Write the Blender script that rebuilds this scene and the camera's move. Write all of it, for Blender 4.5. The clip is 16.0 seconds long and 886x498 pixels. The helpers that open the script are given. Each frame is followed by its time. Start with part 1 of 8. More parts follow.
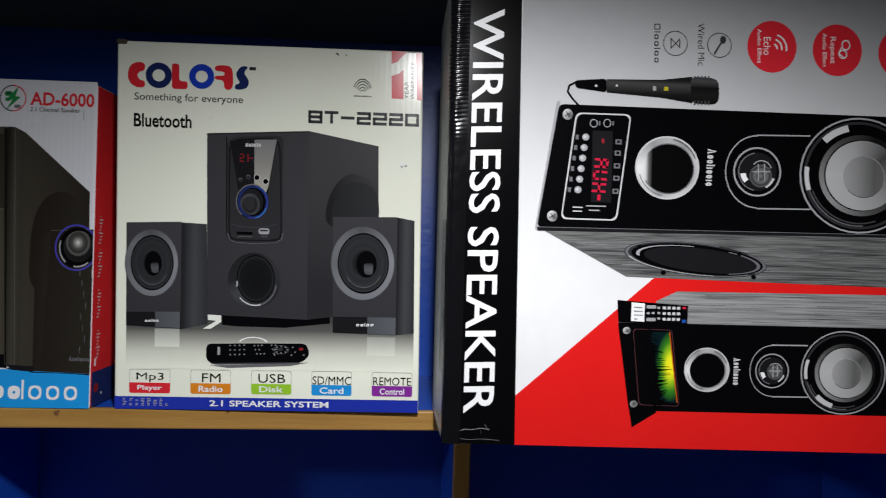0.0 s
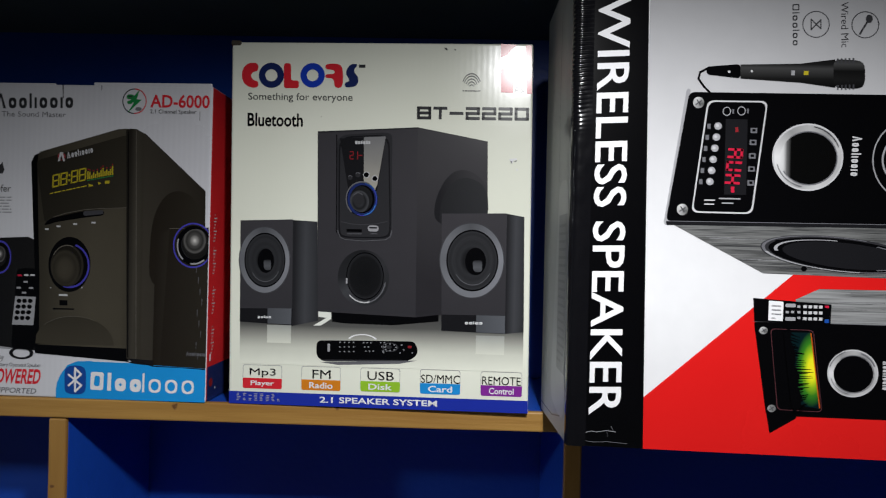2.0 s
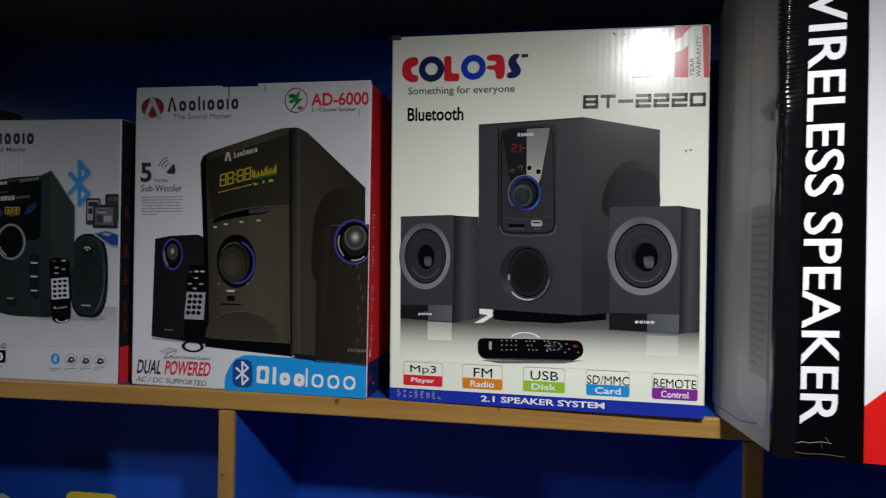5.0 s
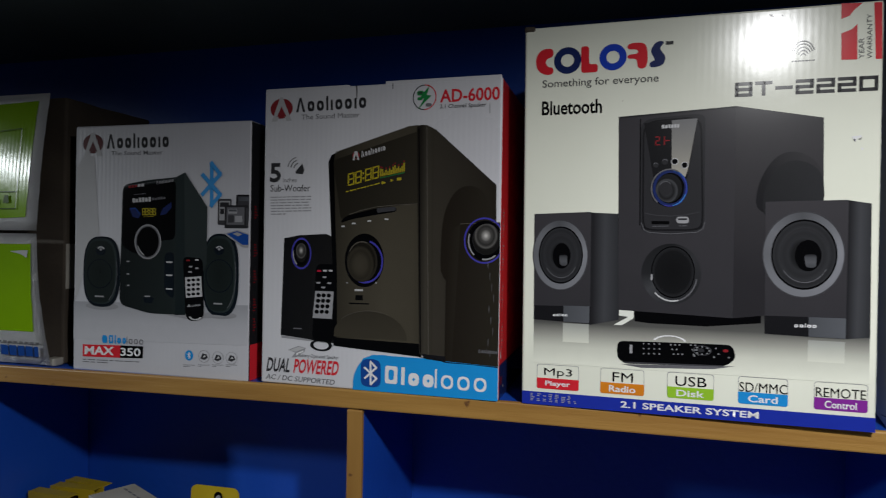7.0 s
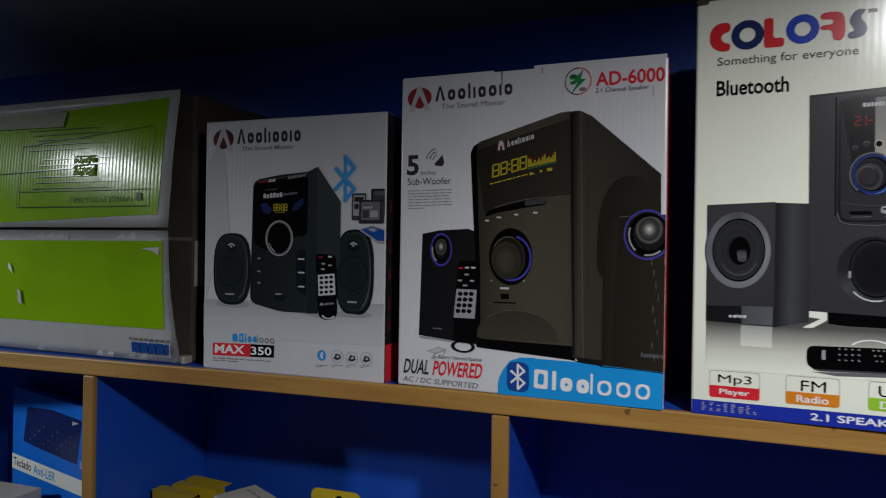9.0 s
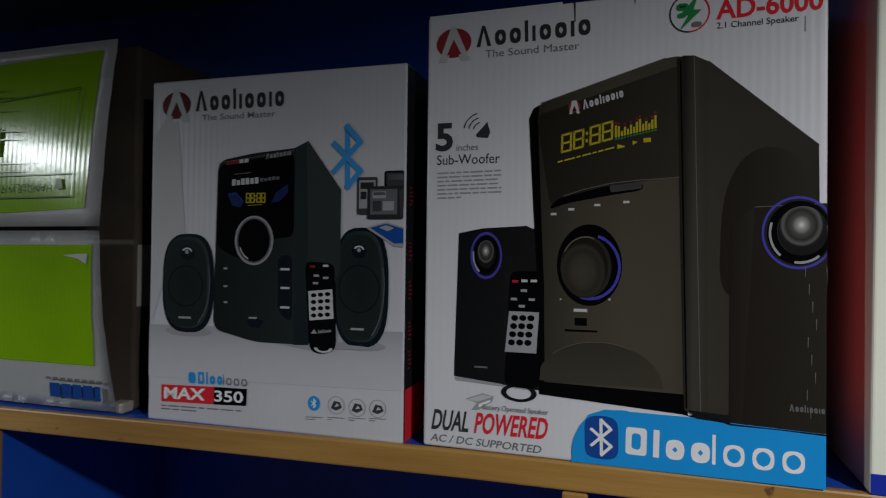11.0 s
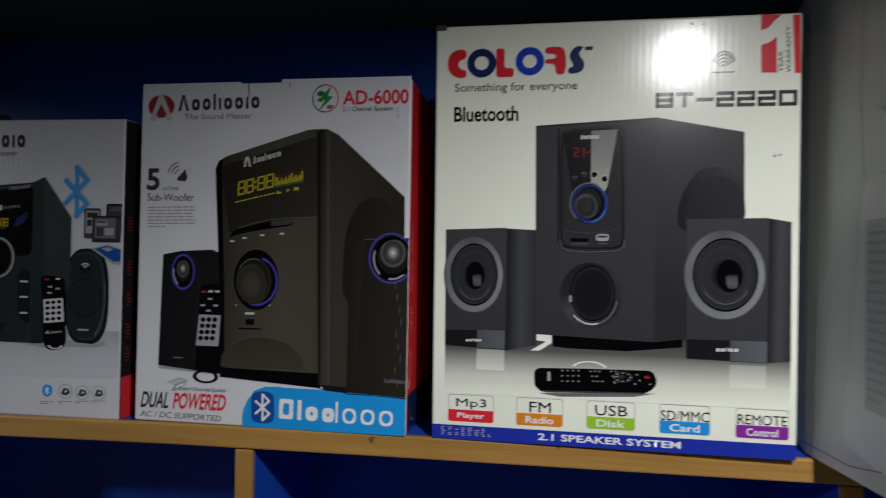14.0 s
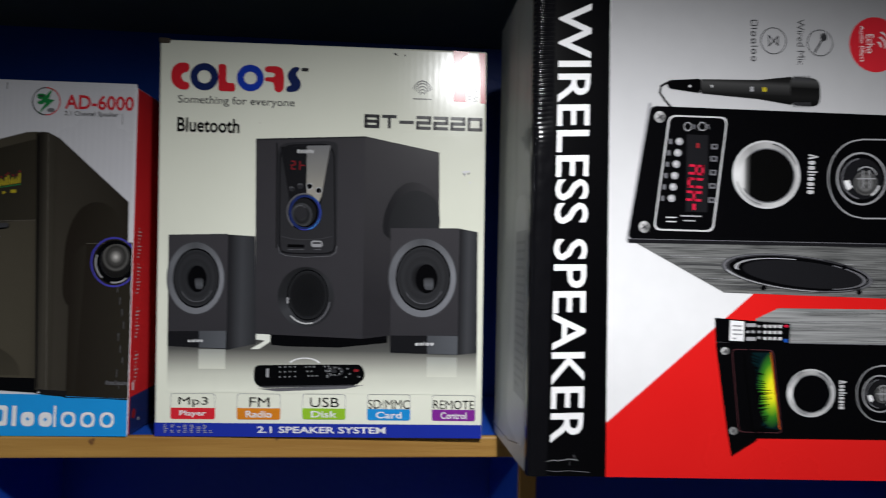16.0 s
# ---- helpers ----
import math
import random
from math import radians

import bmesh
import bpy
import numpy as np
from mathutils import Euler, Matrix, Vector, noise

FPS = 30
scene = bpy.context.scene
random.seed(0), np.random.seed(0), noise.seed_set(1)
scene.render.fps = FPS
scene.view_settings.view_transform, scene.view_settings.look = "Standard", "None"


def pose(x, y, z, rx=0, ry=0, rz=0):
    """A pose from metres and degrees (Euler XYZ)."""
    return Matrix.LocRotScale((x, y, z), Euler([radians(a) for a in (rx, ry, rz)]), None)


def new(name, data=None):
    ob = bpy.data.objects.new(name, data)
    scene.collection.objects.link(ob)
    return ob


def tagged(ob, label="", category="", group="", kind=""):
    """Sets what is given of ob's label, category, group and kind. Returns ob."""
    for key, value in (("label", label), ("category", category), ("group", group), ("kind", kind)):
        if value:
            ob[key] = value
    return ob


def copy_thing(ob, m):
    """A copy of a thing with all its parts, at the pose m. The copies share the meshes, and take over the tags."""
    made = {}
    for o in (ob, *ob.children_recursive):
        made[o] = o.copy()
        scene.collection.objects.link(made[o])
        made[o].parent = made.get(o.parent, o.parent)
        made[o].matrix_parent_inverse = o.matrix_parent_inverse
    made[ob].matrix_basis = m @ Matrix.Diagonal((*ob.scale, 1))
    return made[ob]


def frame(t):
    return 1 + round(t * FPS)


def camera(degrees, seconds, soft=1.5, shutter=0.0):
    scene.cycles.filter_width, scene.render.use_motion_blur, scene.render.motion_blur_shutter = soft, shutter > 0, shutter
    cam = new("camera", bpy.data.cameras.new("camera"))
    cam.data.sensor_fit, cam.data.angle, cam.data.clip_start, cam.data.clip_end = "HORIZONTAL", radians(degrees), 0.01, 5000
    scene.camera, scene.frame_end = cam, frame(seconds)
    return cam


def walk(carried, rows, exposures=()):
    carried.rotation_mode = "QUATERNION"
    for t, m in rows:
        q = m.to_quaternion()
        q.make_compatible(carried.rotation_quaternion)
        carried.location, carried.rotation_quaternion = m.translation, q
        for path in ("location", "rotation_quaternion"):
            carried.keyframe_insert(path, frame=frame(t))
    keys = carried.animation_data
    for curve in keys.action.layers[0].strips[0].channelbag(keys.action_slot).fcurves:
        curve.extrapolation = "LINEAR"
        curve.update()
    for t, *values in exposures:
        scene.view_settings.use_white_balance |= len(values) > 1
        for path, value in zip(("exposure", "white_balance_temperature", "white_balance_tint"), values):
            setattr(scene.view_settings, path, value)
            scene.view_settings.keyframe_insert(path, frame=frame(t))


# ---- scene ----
cam = camera(69.8, 16.0, soft=1.15, shutter=0.5)
METRES, EYE, TILT, LEAN, TURN = 1.0, 1.5, 0.0, 0.0, -3.8
ROWS = [
    (0.0, 0.0, 0.0, 0.0, -0.0, 0.18, -1.45),
    (0.5, -0.0148, 0.0018, 0.0002, 1.45, 0.15, -1.42),
    (1.0, -0.0331, 0.0047, -0.004, 2.98, 0.18, -1.41),
    (1.5, -0.0452, 0.0103, -0.006, 4.14, 0.12, -1.35),
    (2.0, -0.0553, 0.0101, -0.0068, 5.21, 0.24, -1.33),
    (2.5, -0.0641, 0.0089, -0.0071, 6.14, 0.18, -1.28),
    (3.0, -0.0758, 0.0079, -0.0076, 7.16, 0.19, -1.23),
    (3.5, -0.0879, 0.0106, -0.0082, 8.39, 0.02, -1.18),
    (6.0, -0.1798, 0.0168, -0.0094, 15.57, -0.28, -0.98),
    (6.5, -0.195, 0.0166, -0.0092, 17.14, -0.27, -0.96),
    (7.0, -0.2145, 0.0174, -0.0129, 18.63, -0.26, -0.9),
    (7.5, -0.2331, 0.013, -0.0129, 20.09, -0.14, -0.93),
    (8.0, -0.2616, 0.0124, -0.0147, 21.83, -0.4, -0.86),
    (8.5, -0.2865, 0.0092, -0.0205, 23.76, -0.18, -0.81),
    (11.0, -0.4578, 0.1892, -0.0248, 21.25, 0.62, -0.68),
    (11.5, -0.418, 0.2032, -0.0251, 18.96, 0.52, -0.84),
    (12.0, -0.3771, 0.1949, -0.026, 17.07, 0.39, -0.78),
    (12.5, -0.3336, 0.1661, -0.0267, 15.87, 0.57, -0.92),
    (13.0, -0.2938, 0.1307, -0.018, 14.68, 0.45, -0.94),
    (13.5, -0.2584, 0.1077, -0.0114, 13.46, 0.36, -0.98),
    (14.0, -0.2183, 0.0828, -0.0044, 11.48, 0.74, -1.04),
    (14.5, -0.1783, 0.0658, 0.0047, 8.17, 0.88, -1.1),
    (15.0, -0.1475, 0.0584, 0.007, 5.14, 0.89, -1.23),
    (15.5, -0.1137, 0.0528, 0.0067, 2.24, 0.92, -1.23),
    (16.0, -0.0732, 0.046, 0.0025, -0.67, 1.03, -1.26),
]
walk(cam, [(t, pose(0, 0, EYE, TILT, LEAN, TURN) @ pose(METRES * x, METRES * y, METRES * z, 90 + pitch, roll, yaw)) for t, x, y, z, yaw, pitch, roll in ROWS],
     exposures=[(0.0, -0.02), (3.5, -0.10), (6.0, -0.12), (8.5, -0.13), (11.0, -0.22), (12.5, -0.27), (14.0, -0.18), (15.0, -0.08), (16.0, -0.05)])

# ---- light ----
world = bpy.data.worlds.new("room")
world.use_nodes = True
scene.world = world
world.node_tree.nodes["Background"].inputs[0].default_value = (0.5, 0.6, 0.8, 1)
world.node_tree.nodes["Background"].inputs[1].default_value = 0.003


def lamp(name, place, watts, colour, size, cone, blend):
    """A hanging bulb whose housing lets its light out downwards."""
    data = bpy.data.lights.new(name, "SPOT")
    data.energy, data.color, data.shadow_soft_size = watts, colour, size
    data.spot_size, data.spot_blend = radians(cone), blend
    ob = new(name, data)
    ob.matrix_world = pose(*place)
    return ob


lamp("bulb_light", (0.027, 0.065, 1.82), 29, (0.97, 0.978, 0.998), 0.023, 178, 0.62)
lamp("far_bulb_light", (-2.2, -0.25, 1.87), 50, (0.90, 0.97, 1.0), 0.045, 170, 0.3)


# ---- materials ----
def nodes_of(mat):
    return mat.node_tree.nodes, mat.node_tree.links


def surface(name, colour, rough=0.5, metal=0.0, second=None, scale=40.0, stretch=(1, 1, 1), bump=0.0, bump_scale=200.0,
            fleck=None, coat=0.0, ridge=0.0, ridge_axis="X", spec=0.5):
    """A surface of two mixed colours (large stains and fine grain), with fine relief and, for cartons, corrugated ridges."""
    mat = bpy.data.materials.new(name)
    mat.use_nodes = True
    n, l = nodes_of(mat)
    b = n["Principled BSDF"]
    b.inputs["Roughness"].default_value, b.inputs["Metallic"].default_value = rough, metal
    b.inputs["Coat Weight"].default_value = coat
    b.inputs["Coat Roughness"].default_value = 0.12
    b.inputs["Specular IOR Level"].default_value = spec
    tc = n.new("ShaderNodeTexCoord")
    mp = n.new("ShaderNodeMapping")
    mp.inputs["Scale"].default_value = stretch
    l.new(tc.outputs["Object"], mp.inputs["Vector"])
    big = n.new("ShaderNodeTexNoise")
    big.inputs["Scale"].default_value, big.inputs["Detail"].default_value = scale, 6
    l.new(mp.outputs[0], big.inputs["Vector"])
    ramp = n.new("ShaderNodeValToRGB")
    second = second or tuple(c * 0.86 for c in colour)
    ramp.color_ramp.elements[0].color, ramp.color_ramp.elements[1].color = (*second, 1), (*colour, 1)
    ramp.color_ramp.elements[0].position, ramp.color_ramp.elements[1].position = 0.3, 0.62
    l.new(big.outputs[0], ramp.inputs[0])
    out = ramp.outputs[0]
    if fleck:
        spots = n.new("ShaderNodeTexNoise")
        spots.inputs["Scale"].default_value, spots.inputs["Detail"].default_value = fleck[1], 3
        l.new(tc.outputs["Object"], spots.inputs["Vector"])
        cut = n.new("ShaderNodeValToRGB")
        cut.color_ramp.elements[0].position, cut.color_ramp.elements[1].position = fleck[2], fleck[2] + 0.05
        l.new(spots.outputs[0], cut.inputs[0])
        mix = n.new("ShaderNodeMixRGB")
        mix.inputs[2].default_value = (*fleck[0], 1)
        l.new(cut.outputs[0], mix.inputs[0])
        l.new(out, mix.inputs[1])
        out = mix.outputs[0]
    l.new(out, b.inputs["Base Color"])
    rr = n.new("ShaderNodeMapRange")
    rr.inputs[3].default_value, rr.inputs[4].default_value = max(0.02, rough - 0.07), min(1, rough + 0.09)
    l.new(big.outputs[0], rr.inputs[0])
    l.new(rr.outputs[0], b.inputs["Roughness"])
    last = None
    if bump:
        fine = n.new("ShaderNodeTexNoise")
        fine.inputs["Scale"].default_value, fine.inputs["Detail"].default_value = bump_scale, 4
        l.new(mp.outputs[0], fine.inputs["Vector"])
        last = n.new("ShaderNodeBump")
        last.inputs["Strength"].default_value, last.inputs["Distance"].default_value = bump, 0.002
        l.new(fine.outputs[0], last.inputs["Height"])
    if ridge:
        wave = n.new("ShaderNodeTexWave")
        wave.bands_direction = ridge_axis
        wave.inputs["Scale"].default_value, wave.inputs["Distortion"].default_value = 52.0, 0.6
        l.new(tc.outputs["Object"], wave.inputs["Vector"])
        rb = n.new("ShaderNodeBump")
        rb.inputs["Strength"].default_value, rb.inputs["Distance"].default_value = ridge, 0.001
        l.new(wave.outputs[1], rb.inputs["Height"])
        if last:
            l.new(last.outputs[0], rb.inputs["Normal"])
        last = rb
    if last:
        l.new(last.outputs[0], b.inputs["Normal"])
    return mat


M = {}
M["blue_paint"] = surface("blue_paint", (0.008, 0.066, 0.41), 0.38, second=(0.007, 0.054, 0.35), scale=5, bump=0.25, bump_scale=90)
M["wood"] = surface("varnished_wood", (0.37, 0.202, 0.046), 0.5, second=(0.26, 0.126, 0.025), scale=30, stretch=(0.12, 1, 1.4),
                    bump=0.25, bump_scale=160, fleck=((0.12, 0.05, 0.015), 62, 0.70), coat=0.0)
M["wood_upright"] = surface("varnished_wood_upright", (0.33, 0.175, 0.040), 0.5, second=(0.23, 0.108, 0.021), scale=30, stretch=(1, 1, 0.12),
                            bump=0.25, bump_scale=160, fleck=((0.12, 0.05, 0.015), 60, 0.71), coat=0.0)
M["wall"] = surface("wall_paint", (0.09, 0.10, 0.12), 0.8, scale=2)
M["floor"] = surface("floor_tile", (0.34, 0.33, 0.32), 0.4, scale=4)
M["card_cream"] = surface("cream_carton", (0.77, 0.785, 0.675), 0.165, second=(0.725, 0.74, 0.63), scale=7, bump=0.03, bump_scale=60,
                          ridge=0.010, fleck=((0.45, 0.42, 0.35), 120, 0.76))
M["card_white"] = surface("white_carton", (0.63, 0.63, 0.655), 0.28, second=(0.575, 0.575, 0.605), scale=6, bump=0.06, bump_scale=50,
                          ridge=0.06, fleck=((0.5, 0.48, 0.45), 120, 0.77))
M["card_grey"] = surface("pale_grey_carton", (0.52, 0.52, 0.55), 0.34, second=(0.46, 0.46, 0.495), scale=6, bump=0.06, bump_scale=50,
                         ridge=0.06, fleck=((0.45, 0.43, 0.42), 120, 0.77))
M["card_gloss"] = surface("glossy_white_carton", (0.68, 0.68, 0.69), 0.22, second=(0.65, 0.65, 0.66), scale=5, bump=0.04, bump_scale=30)
# brown cardboard, its colour darkened to stand for the shade beside the upside-down carton
M["card_brown_shaded"] = surface("shaded_brown_cardboard", (0.062, 0.047, 0.033), 0.8, second=(0.036, 0.027, 0.019), scale=14, bump=0.3, bump_scale=120)
M["card_red"] = surface("red_carton", (0.55, 0.018, 0.022), 0.38, second=(0.46, 0.012, 0.016), scale=12, bump=0.1)
M["card_black"] = surface("black_carton", (0.012, 0.012, 0.014), 0.30, scale=12, bump=0.1)


M["film"] = surface("grey_plastic_film", (0.62, 0.63, 0.61), 0.44, second=(0.47, 0.48, 0.465), scale=9, stretch=(1, 1, 0.35), bump=0.5, bump_scale=14, coat=0.06)
M["black_film"] = surface("black_plastic_film", (0.004, 0.004, 0.005), 0.15, scale=30, bump=0.12, bump_scale=45, spec=0.4)
M["card_red_print"] = surface("red_print", (0.64, 0.012, 0.011), 0.26, second=(0.59, 0.009, 0.009), scale=5, bump=0.04, bump_scale=30, spec=0.3)
M["card_yellow"] = surface("yellow_card", (0.52, 0.37, 0.015), 0.4, second=(0.42, 0.29, 0.012), scale=20)
M["card_azure"] = surface("blue_card", (0.006, 0.15, 0.66), 0.35, second=(0.005, 0.13, 0.58), scale=15)
M["card_drab"] = surface("drab_card", (0.36, 0.34, 0.30), 0.55, second=(0.28, 0.26, 0.22), scale=18, bump=0.2)
M["flap_white"] = surface("flap_white", (0.74, 0.74, 0.75), 0.34, second=(0.66, 0.66, 0.66), scale=9, bump=0.12, bump_scale=40, fleck=((0.30, 0.26, 0.2), 70, 0.72))
M["flap_green"] = surface("flap_green", (0.215, 0.41, 0.002), 0.17, second=(0.18, 0.35, 0.002), scale=8, bump=0.16, bump_scale=26, ridge=0.05, spec=0.26)


# ---- building helpers ----
def finish(ob, bm, mats):
    for m in (mats if isinstance(mats, (list, tuple)) else [mats]):
        ob.data.materials.append(m)
    bm.to_mesh(ob.data)
    bm.free()
    return ob


def part(name, bm, mats, parent=None, label=""):
    """One mesh object out of a bmesh, under a thing or a part."""
    ob = new(name, bpy.data.meshes.new(name))
    finish(ob, bm, mats)
    if parent:
        ob.parent = parent
    return tagged(ob, label)


def thing(name, m, label, category, group="", kind=""):
    ob = new(name)
    ob.empty_display_size = 0.05
    ob.matrix_world = m
    return tagged(ob, label, category, group, kind)


def block(x0, y0, z0, x1, y1, z1, bevel=0.0, jitter=0.0, segments=2, cuts=0, bm=None):
    """A bevelled, slightly uneven block."""
    own = bm is None
    bm = bm or bmesh.new()
    made = bmesh.ops.create_cube(bm, size=1.0, matrix=Matrix.LocRotScale(((x0 + x1) / 2, (y0 + y1) / 2, (z0 + z1) / 2), None, (x1 - x0, y1 - y0, z1 - z0)))
    verts = made["verts"]
    if bevel:
        edges = list({e for v in verts for e in v.link_edges})
        done = bmesh.ops.bevel(bm, geom=edges, offset=bevel, segments=segments, profile=0.5, affect="EDGES")
        verts = list({v for f in done["faces"] for v in f.verts})
    if cuts:
        edges = list(bm.edges)
        bmesh.ops.subdivide_edges(bm, edges=edges, cuts=cuts, use_grid_fill=True)
        verts = list(bm.verts)
    if jitter:
        for v in verts:
            v.co += Vector(noise.noise_vector(v.co * 23.0)) * jitter
    return bm


# ---- the room ----
def plain(name, box, mat, label, category):
    ob = part(name, block(*box), mat)
    return tagged(ob, label, category, kind="structure")


plain("floor", (-3.2, -2.2, -0.05, 2.6, 1.05, 0.0), M["floor"], "plain shop floor in the dark", "floor")
plain("ceiling", (-3.2, -2.2, 2.7, 2.6, 1.05, 2.76), M["wall"], "plain shop ceiling above the shelves", "ceiling")
plain("wall_north", (-3.2, 0.96, 0.0, 2.6, 1.05, 2.7), M["wall"], "plain shop wall behind the shelves", "wall")
plain("wall_south", (-3.2, -2.28, 0.0, 2.6, -2.2, 2.7), M["wall"], "plain shop wall facing the shelves", "wall")
plain("wall_west", (-3.28, -2.28, 0.0, -3.2, 1.05, 2.7), M["wall"], "plain shop side wall", "wall")
plain("wall_east", (2.6, -2.28, 0.0, 2.68, 1.05, 2.7), M["wall"], "plain shop side wall", "wall")

# ---- the shelving ----
FRONT, BACK, TOP = 0.703, 0.90, 1.3225


def bowed(bm):
    """The shelf's front edge runs slightly off the wall's line towards its far end."""
    for v in bm.verts:
        if v.co.y < FRONT + 0.05:
            v.co.y -= 0.040 * max(0.0, -max(v.co.x, -1.5) - 0.55)
    return bm


shelving = thing("shelving_unit", pose(0, 0, 0), "blue painted wall shelving with varnished wooden edges", "shelf")
part("back_panel", block(-2.3, BACK, 0.02, 1.4, BACK + 0.018, 2.45), M["blue_paint"], shelving, "dark blue painted back panel")
for z in (TOP, 0.985):
    part("shelf_board", bowed(block(-2.28, FRONT + 0.006, z - 0.0205, 1.38, BACK - 0.001, z - 0.001, 0.001, cuts=14)), M["blue_paint"], shelving, "blue painted shelf board")
    part("edge_strip", bowed(block(-2.28, FRONT - 0.002, z - 0.0215, 1.38, FRONT + 0.0055, z, 0.0018, 0.0006, cuts=14)), M["wood"], shelving,
         "varnished yellow wood edge with knots")
for x in (-1.628, -1.063, -0.5005, 0.064, 0.628):
    part("upright", bowed(block(x + 0.001, FRONT + 0.006, 1.005 - 0.02, x + 0.018, BACK - 0.001, TOP - 0.021, 0.001)), M["blue_paint"], shelving, "blue painted divider")
    part("upright_strip", bowed(block(x, FRONT - 0.0015, 0.986, x + 0.019, FRONT + 0.0055, TOP - 0.0222, 0.0018, 0.0004, cuts=5)), M["wood_upright"], shelving,
         "varnished wood edge of the divider")
for x in (-2.3, 1.38):
    part("side_panel", block(x, FRONT - 0.002, 0.0, x + 0.019, BACK, 2.45, 0.001), M["blue_paint"], shelving, "blue painted side panel")

M["canopy"] = surface("grey_green_board", (0.10, 0.125, 0.12), 0.6, second=(0.07, 0.09, 0.087), scale=6, bump=0.1)
bm = block(-2.28, -0.44, 0.0, 1.38, 0.0, 0.02, 0.001)
bm.transform(pose(0, BACK - 0.001, 1.79, -11.9))
tagged(part("canopy", bm, M["canopy"]), "dim grey-green board sloping up over the shelving", "canopy", kind="structure")

# ---- cartons ----
CARTONS = {}


def carton(key, name, place, turn, size, mats, label, body=None):
    """A carton: an Empty at its front left foot; x along its front, y to its back, z up."""
    w, d, h = size
    ob = thing(name, pose(*place, 0, 0, turn), label, "box", "cartons on the shelf")
    bm = body or block(0, 0, 0, w, d, h, 0.0022, 0.0, 3)
    for f in bm.faces:
        if len(mats) > 1 and f.normal.x > 0.8:
            f.material_index = 1
        elif len(mats) > 2 and f.normal.x < -0.5:
            f.material_index = 2
    part("body", bm, mats, ob)
    CARTONS[key] = (ob, size)
    return ob


def plan_block(outline, z0, z1):
    """A plan outline raised from z0 to z1."""
    bm = bmesh.new()
    base = bm.faces.new([bm.verts.new((x, y, z0)) for x, y in outline])
    up = bmesh.ops.extrude_face_region(bm, geom=[base])
    for v in up["geom"]:
        if isinstance(v, bmesh.types.BMVert):
            v.co.z = z1
    bmesh.ops.recalc_face_normals(bm, faces=bm.faces)
    return bm


# the body's brown has the shade of the narrow gap mixed into it
carton("E", "projector_carton", (-1.324, 0.710, TOP), -0.6, (0.415, 0.165, 0.356), [M["card_brown_shaded"]],
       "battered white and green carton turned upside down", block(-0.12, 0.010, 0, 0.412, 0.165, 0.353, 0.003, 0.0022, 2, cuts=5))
carton("M", "speaker_carton", (-0.8810, 0.7005, TOP - 0.0015), 0.9, (0.2520, 0.165, 0.3125), [M["card_grey"], M["card_black"], M["card_black"]],
       "pale grey carton picturing a small dark green speaker set")
carton("A", "speaker_carton", (-0.612, 0.705, TOP), -1.0, (0.2855, 0.175, 0.3455), [M["card_white"], M["card_red"]],
       "white carton with red sides picturing a black speaker set")
carton("C", "speaker_carton", (-0.3015, 0.701, TOP), -1.4, (0.3250, 0.175, 0.390), [M["card_cream"]],
       "glossy cream carton picturing three black speakers")
corner = [(0.005 - 0.005 * math.cos(radians(a)), 0.005 - 0.005 * math.sin(radians(a))) for a in range(0, 91, 15)]
crushed = [(0.075, 0.335), (0.040, 0.290), (0.012, 0.225), (0.0, 0.165)]
tower_body = plan_block(corner + [(0.86, 0.0), (0.86, 0.335)] + crushed, 0.0, 0.424)
for v in tower_body.verts:
    if v.co.z < 0.1 and v.co.y < 0.1:
        v.co.z = max(0.0, 0.0095 - 0.0185 * v.co.x)
carton("W", "tower_speaker_carton", (0.040, 0.551, TOP + 0.001), 0.0, (0.86, 0.335, 0.424), [M["card_gloss"], M["card_gloss"], M["film"]],
       "large red, white and black carton lying on its side", tower_body)

# ---- printing on the cartons ----
def ink(name, colour, rough=0.2, to=None, axis=0, lo=0.0, hi=1.0, then=None):
    """A printed colour with a slightly uneven tone; with `to`, a printed fade along one axis of the motif (0 across, 2 up)."""
    mat = bpy.data.materials.new("ink_" + name)
    mat.use_nodes = True
    n, l = nodes_of(mat)
    b = n["Principled BSDF"]
    b.inputs["Roughness"].default_value, b.inputs["Specular IOR Level"].default_value = rough, 0.36
    tc = n.new("ShaderNodeTexCoord")
    grain = n.new("ShaderNodeTexNoise")
    grain.inputs["Scale"].default_value, grain.inputs["Detail"].default_value = 55, 5
    l.new(tc.outputs["Object"], grain.inputs["Vector"])
    tone = n.new("ShaderNodeMapRange")
    tone.inputs[3].default_value, tone.inputs[4].default_value = 0.94, 1.04
    l.new(grain.outputs[0], tone.inputs[0])
    mix = n.new("ShaderNodeMixRGB")
    mix.blend_type, mix.inputs[0].default_value = "MULTIPLY", 1.0
    mix.inputs[1].default_value = (*colour, 1)
    l.new(tone.outputs[0], mix.inputs[2])
    if to:
        sep = n.new("ShaderNodeSeparateXYZ")
        l.new(tc.outputs["Generated"], sep.inputs[0])
        ramp = n.new("ShaderNodeValToRGB")
        ramp.color_ramp.elements[0].position, ramp.color_ramp.elements[1].position = lo, hi
        ramp.color_ramp.elements[0].color, ramp.color_ramp.elements[1].color = (*colour, 1), (*to, 1)
        if then:
            ramp.color_ramp.elements.new(1.0).color = (*then, 1)
        l.new(sep.outputs[axis], ramp.inputs[0])
        l.new(ramp.outputs[0], mix.inputs[1])
    l.new(mix.outputs[0], b.inputs["Base Color"])
    M[name] = mat
    return mat


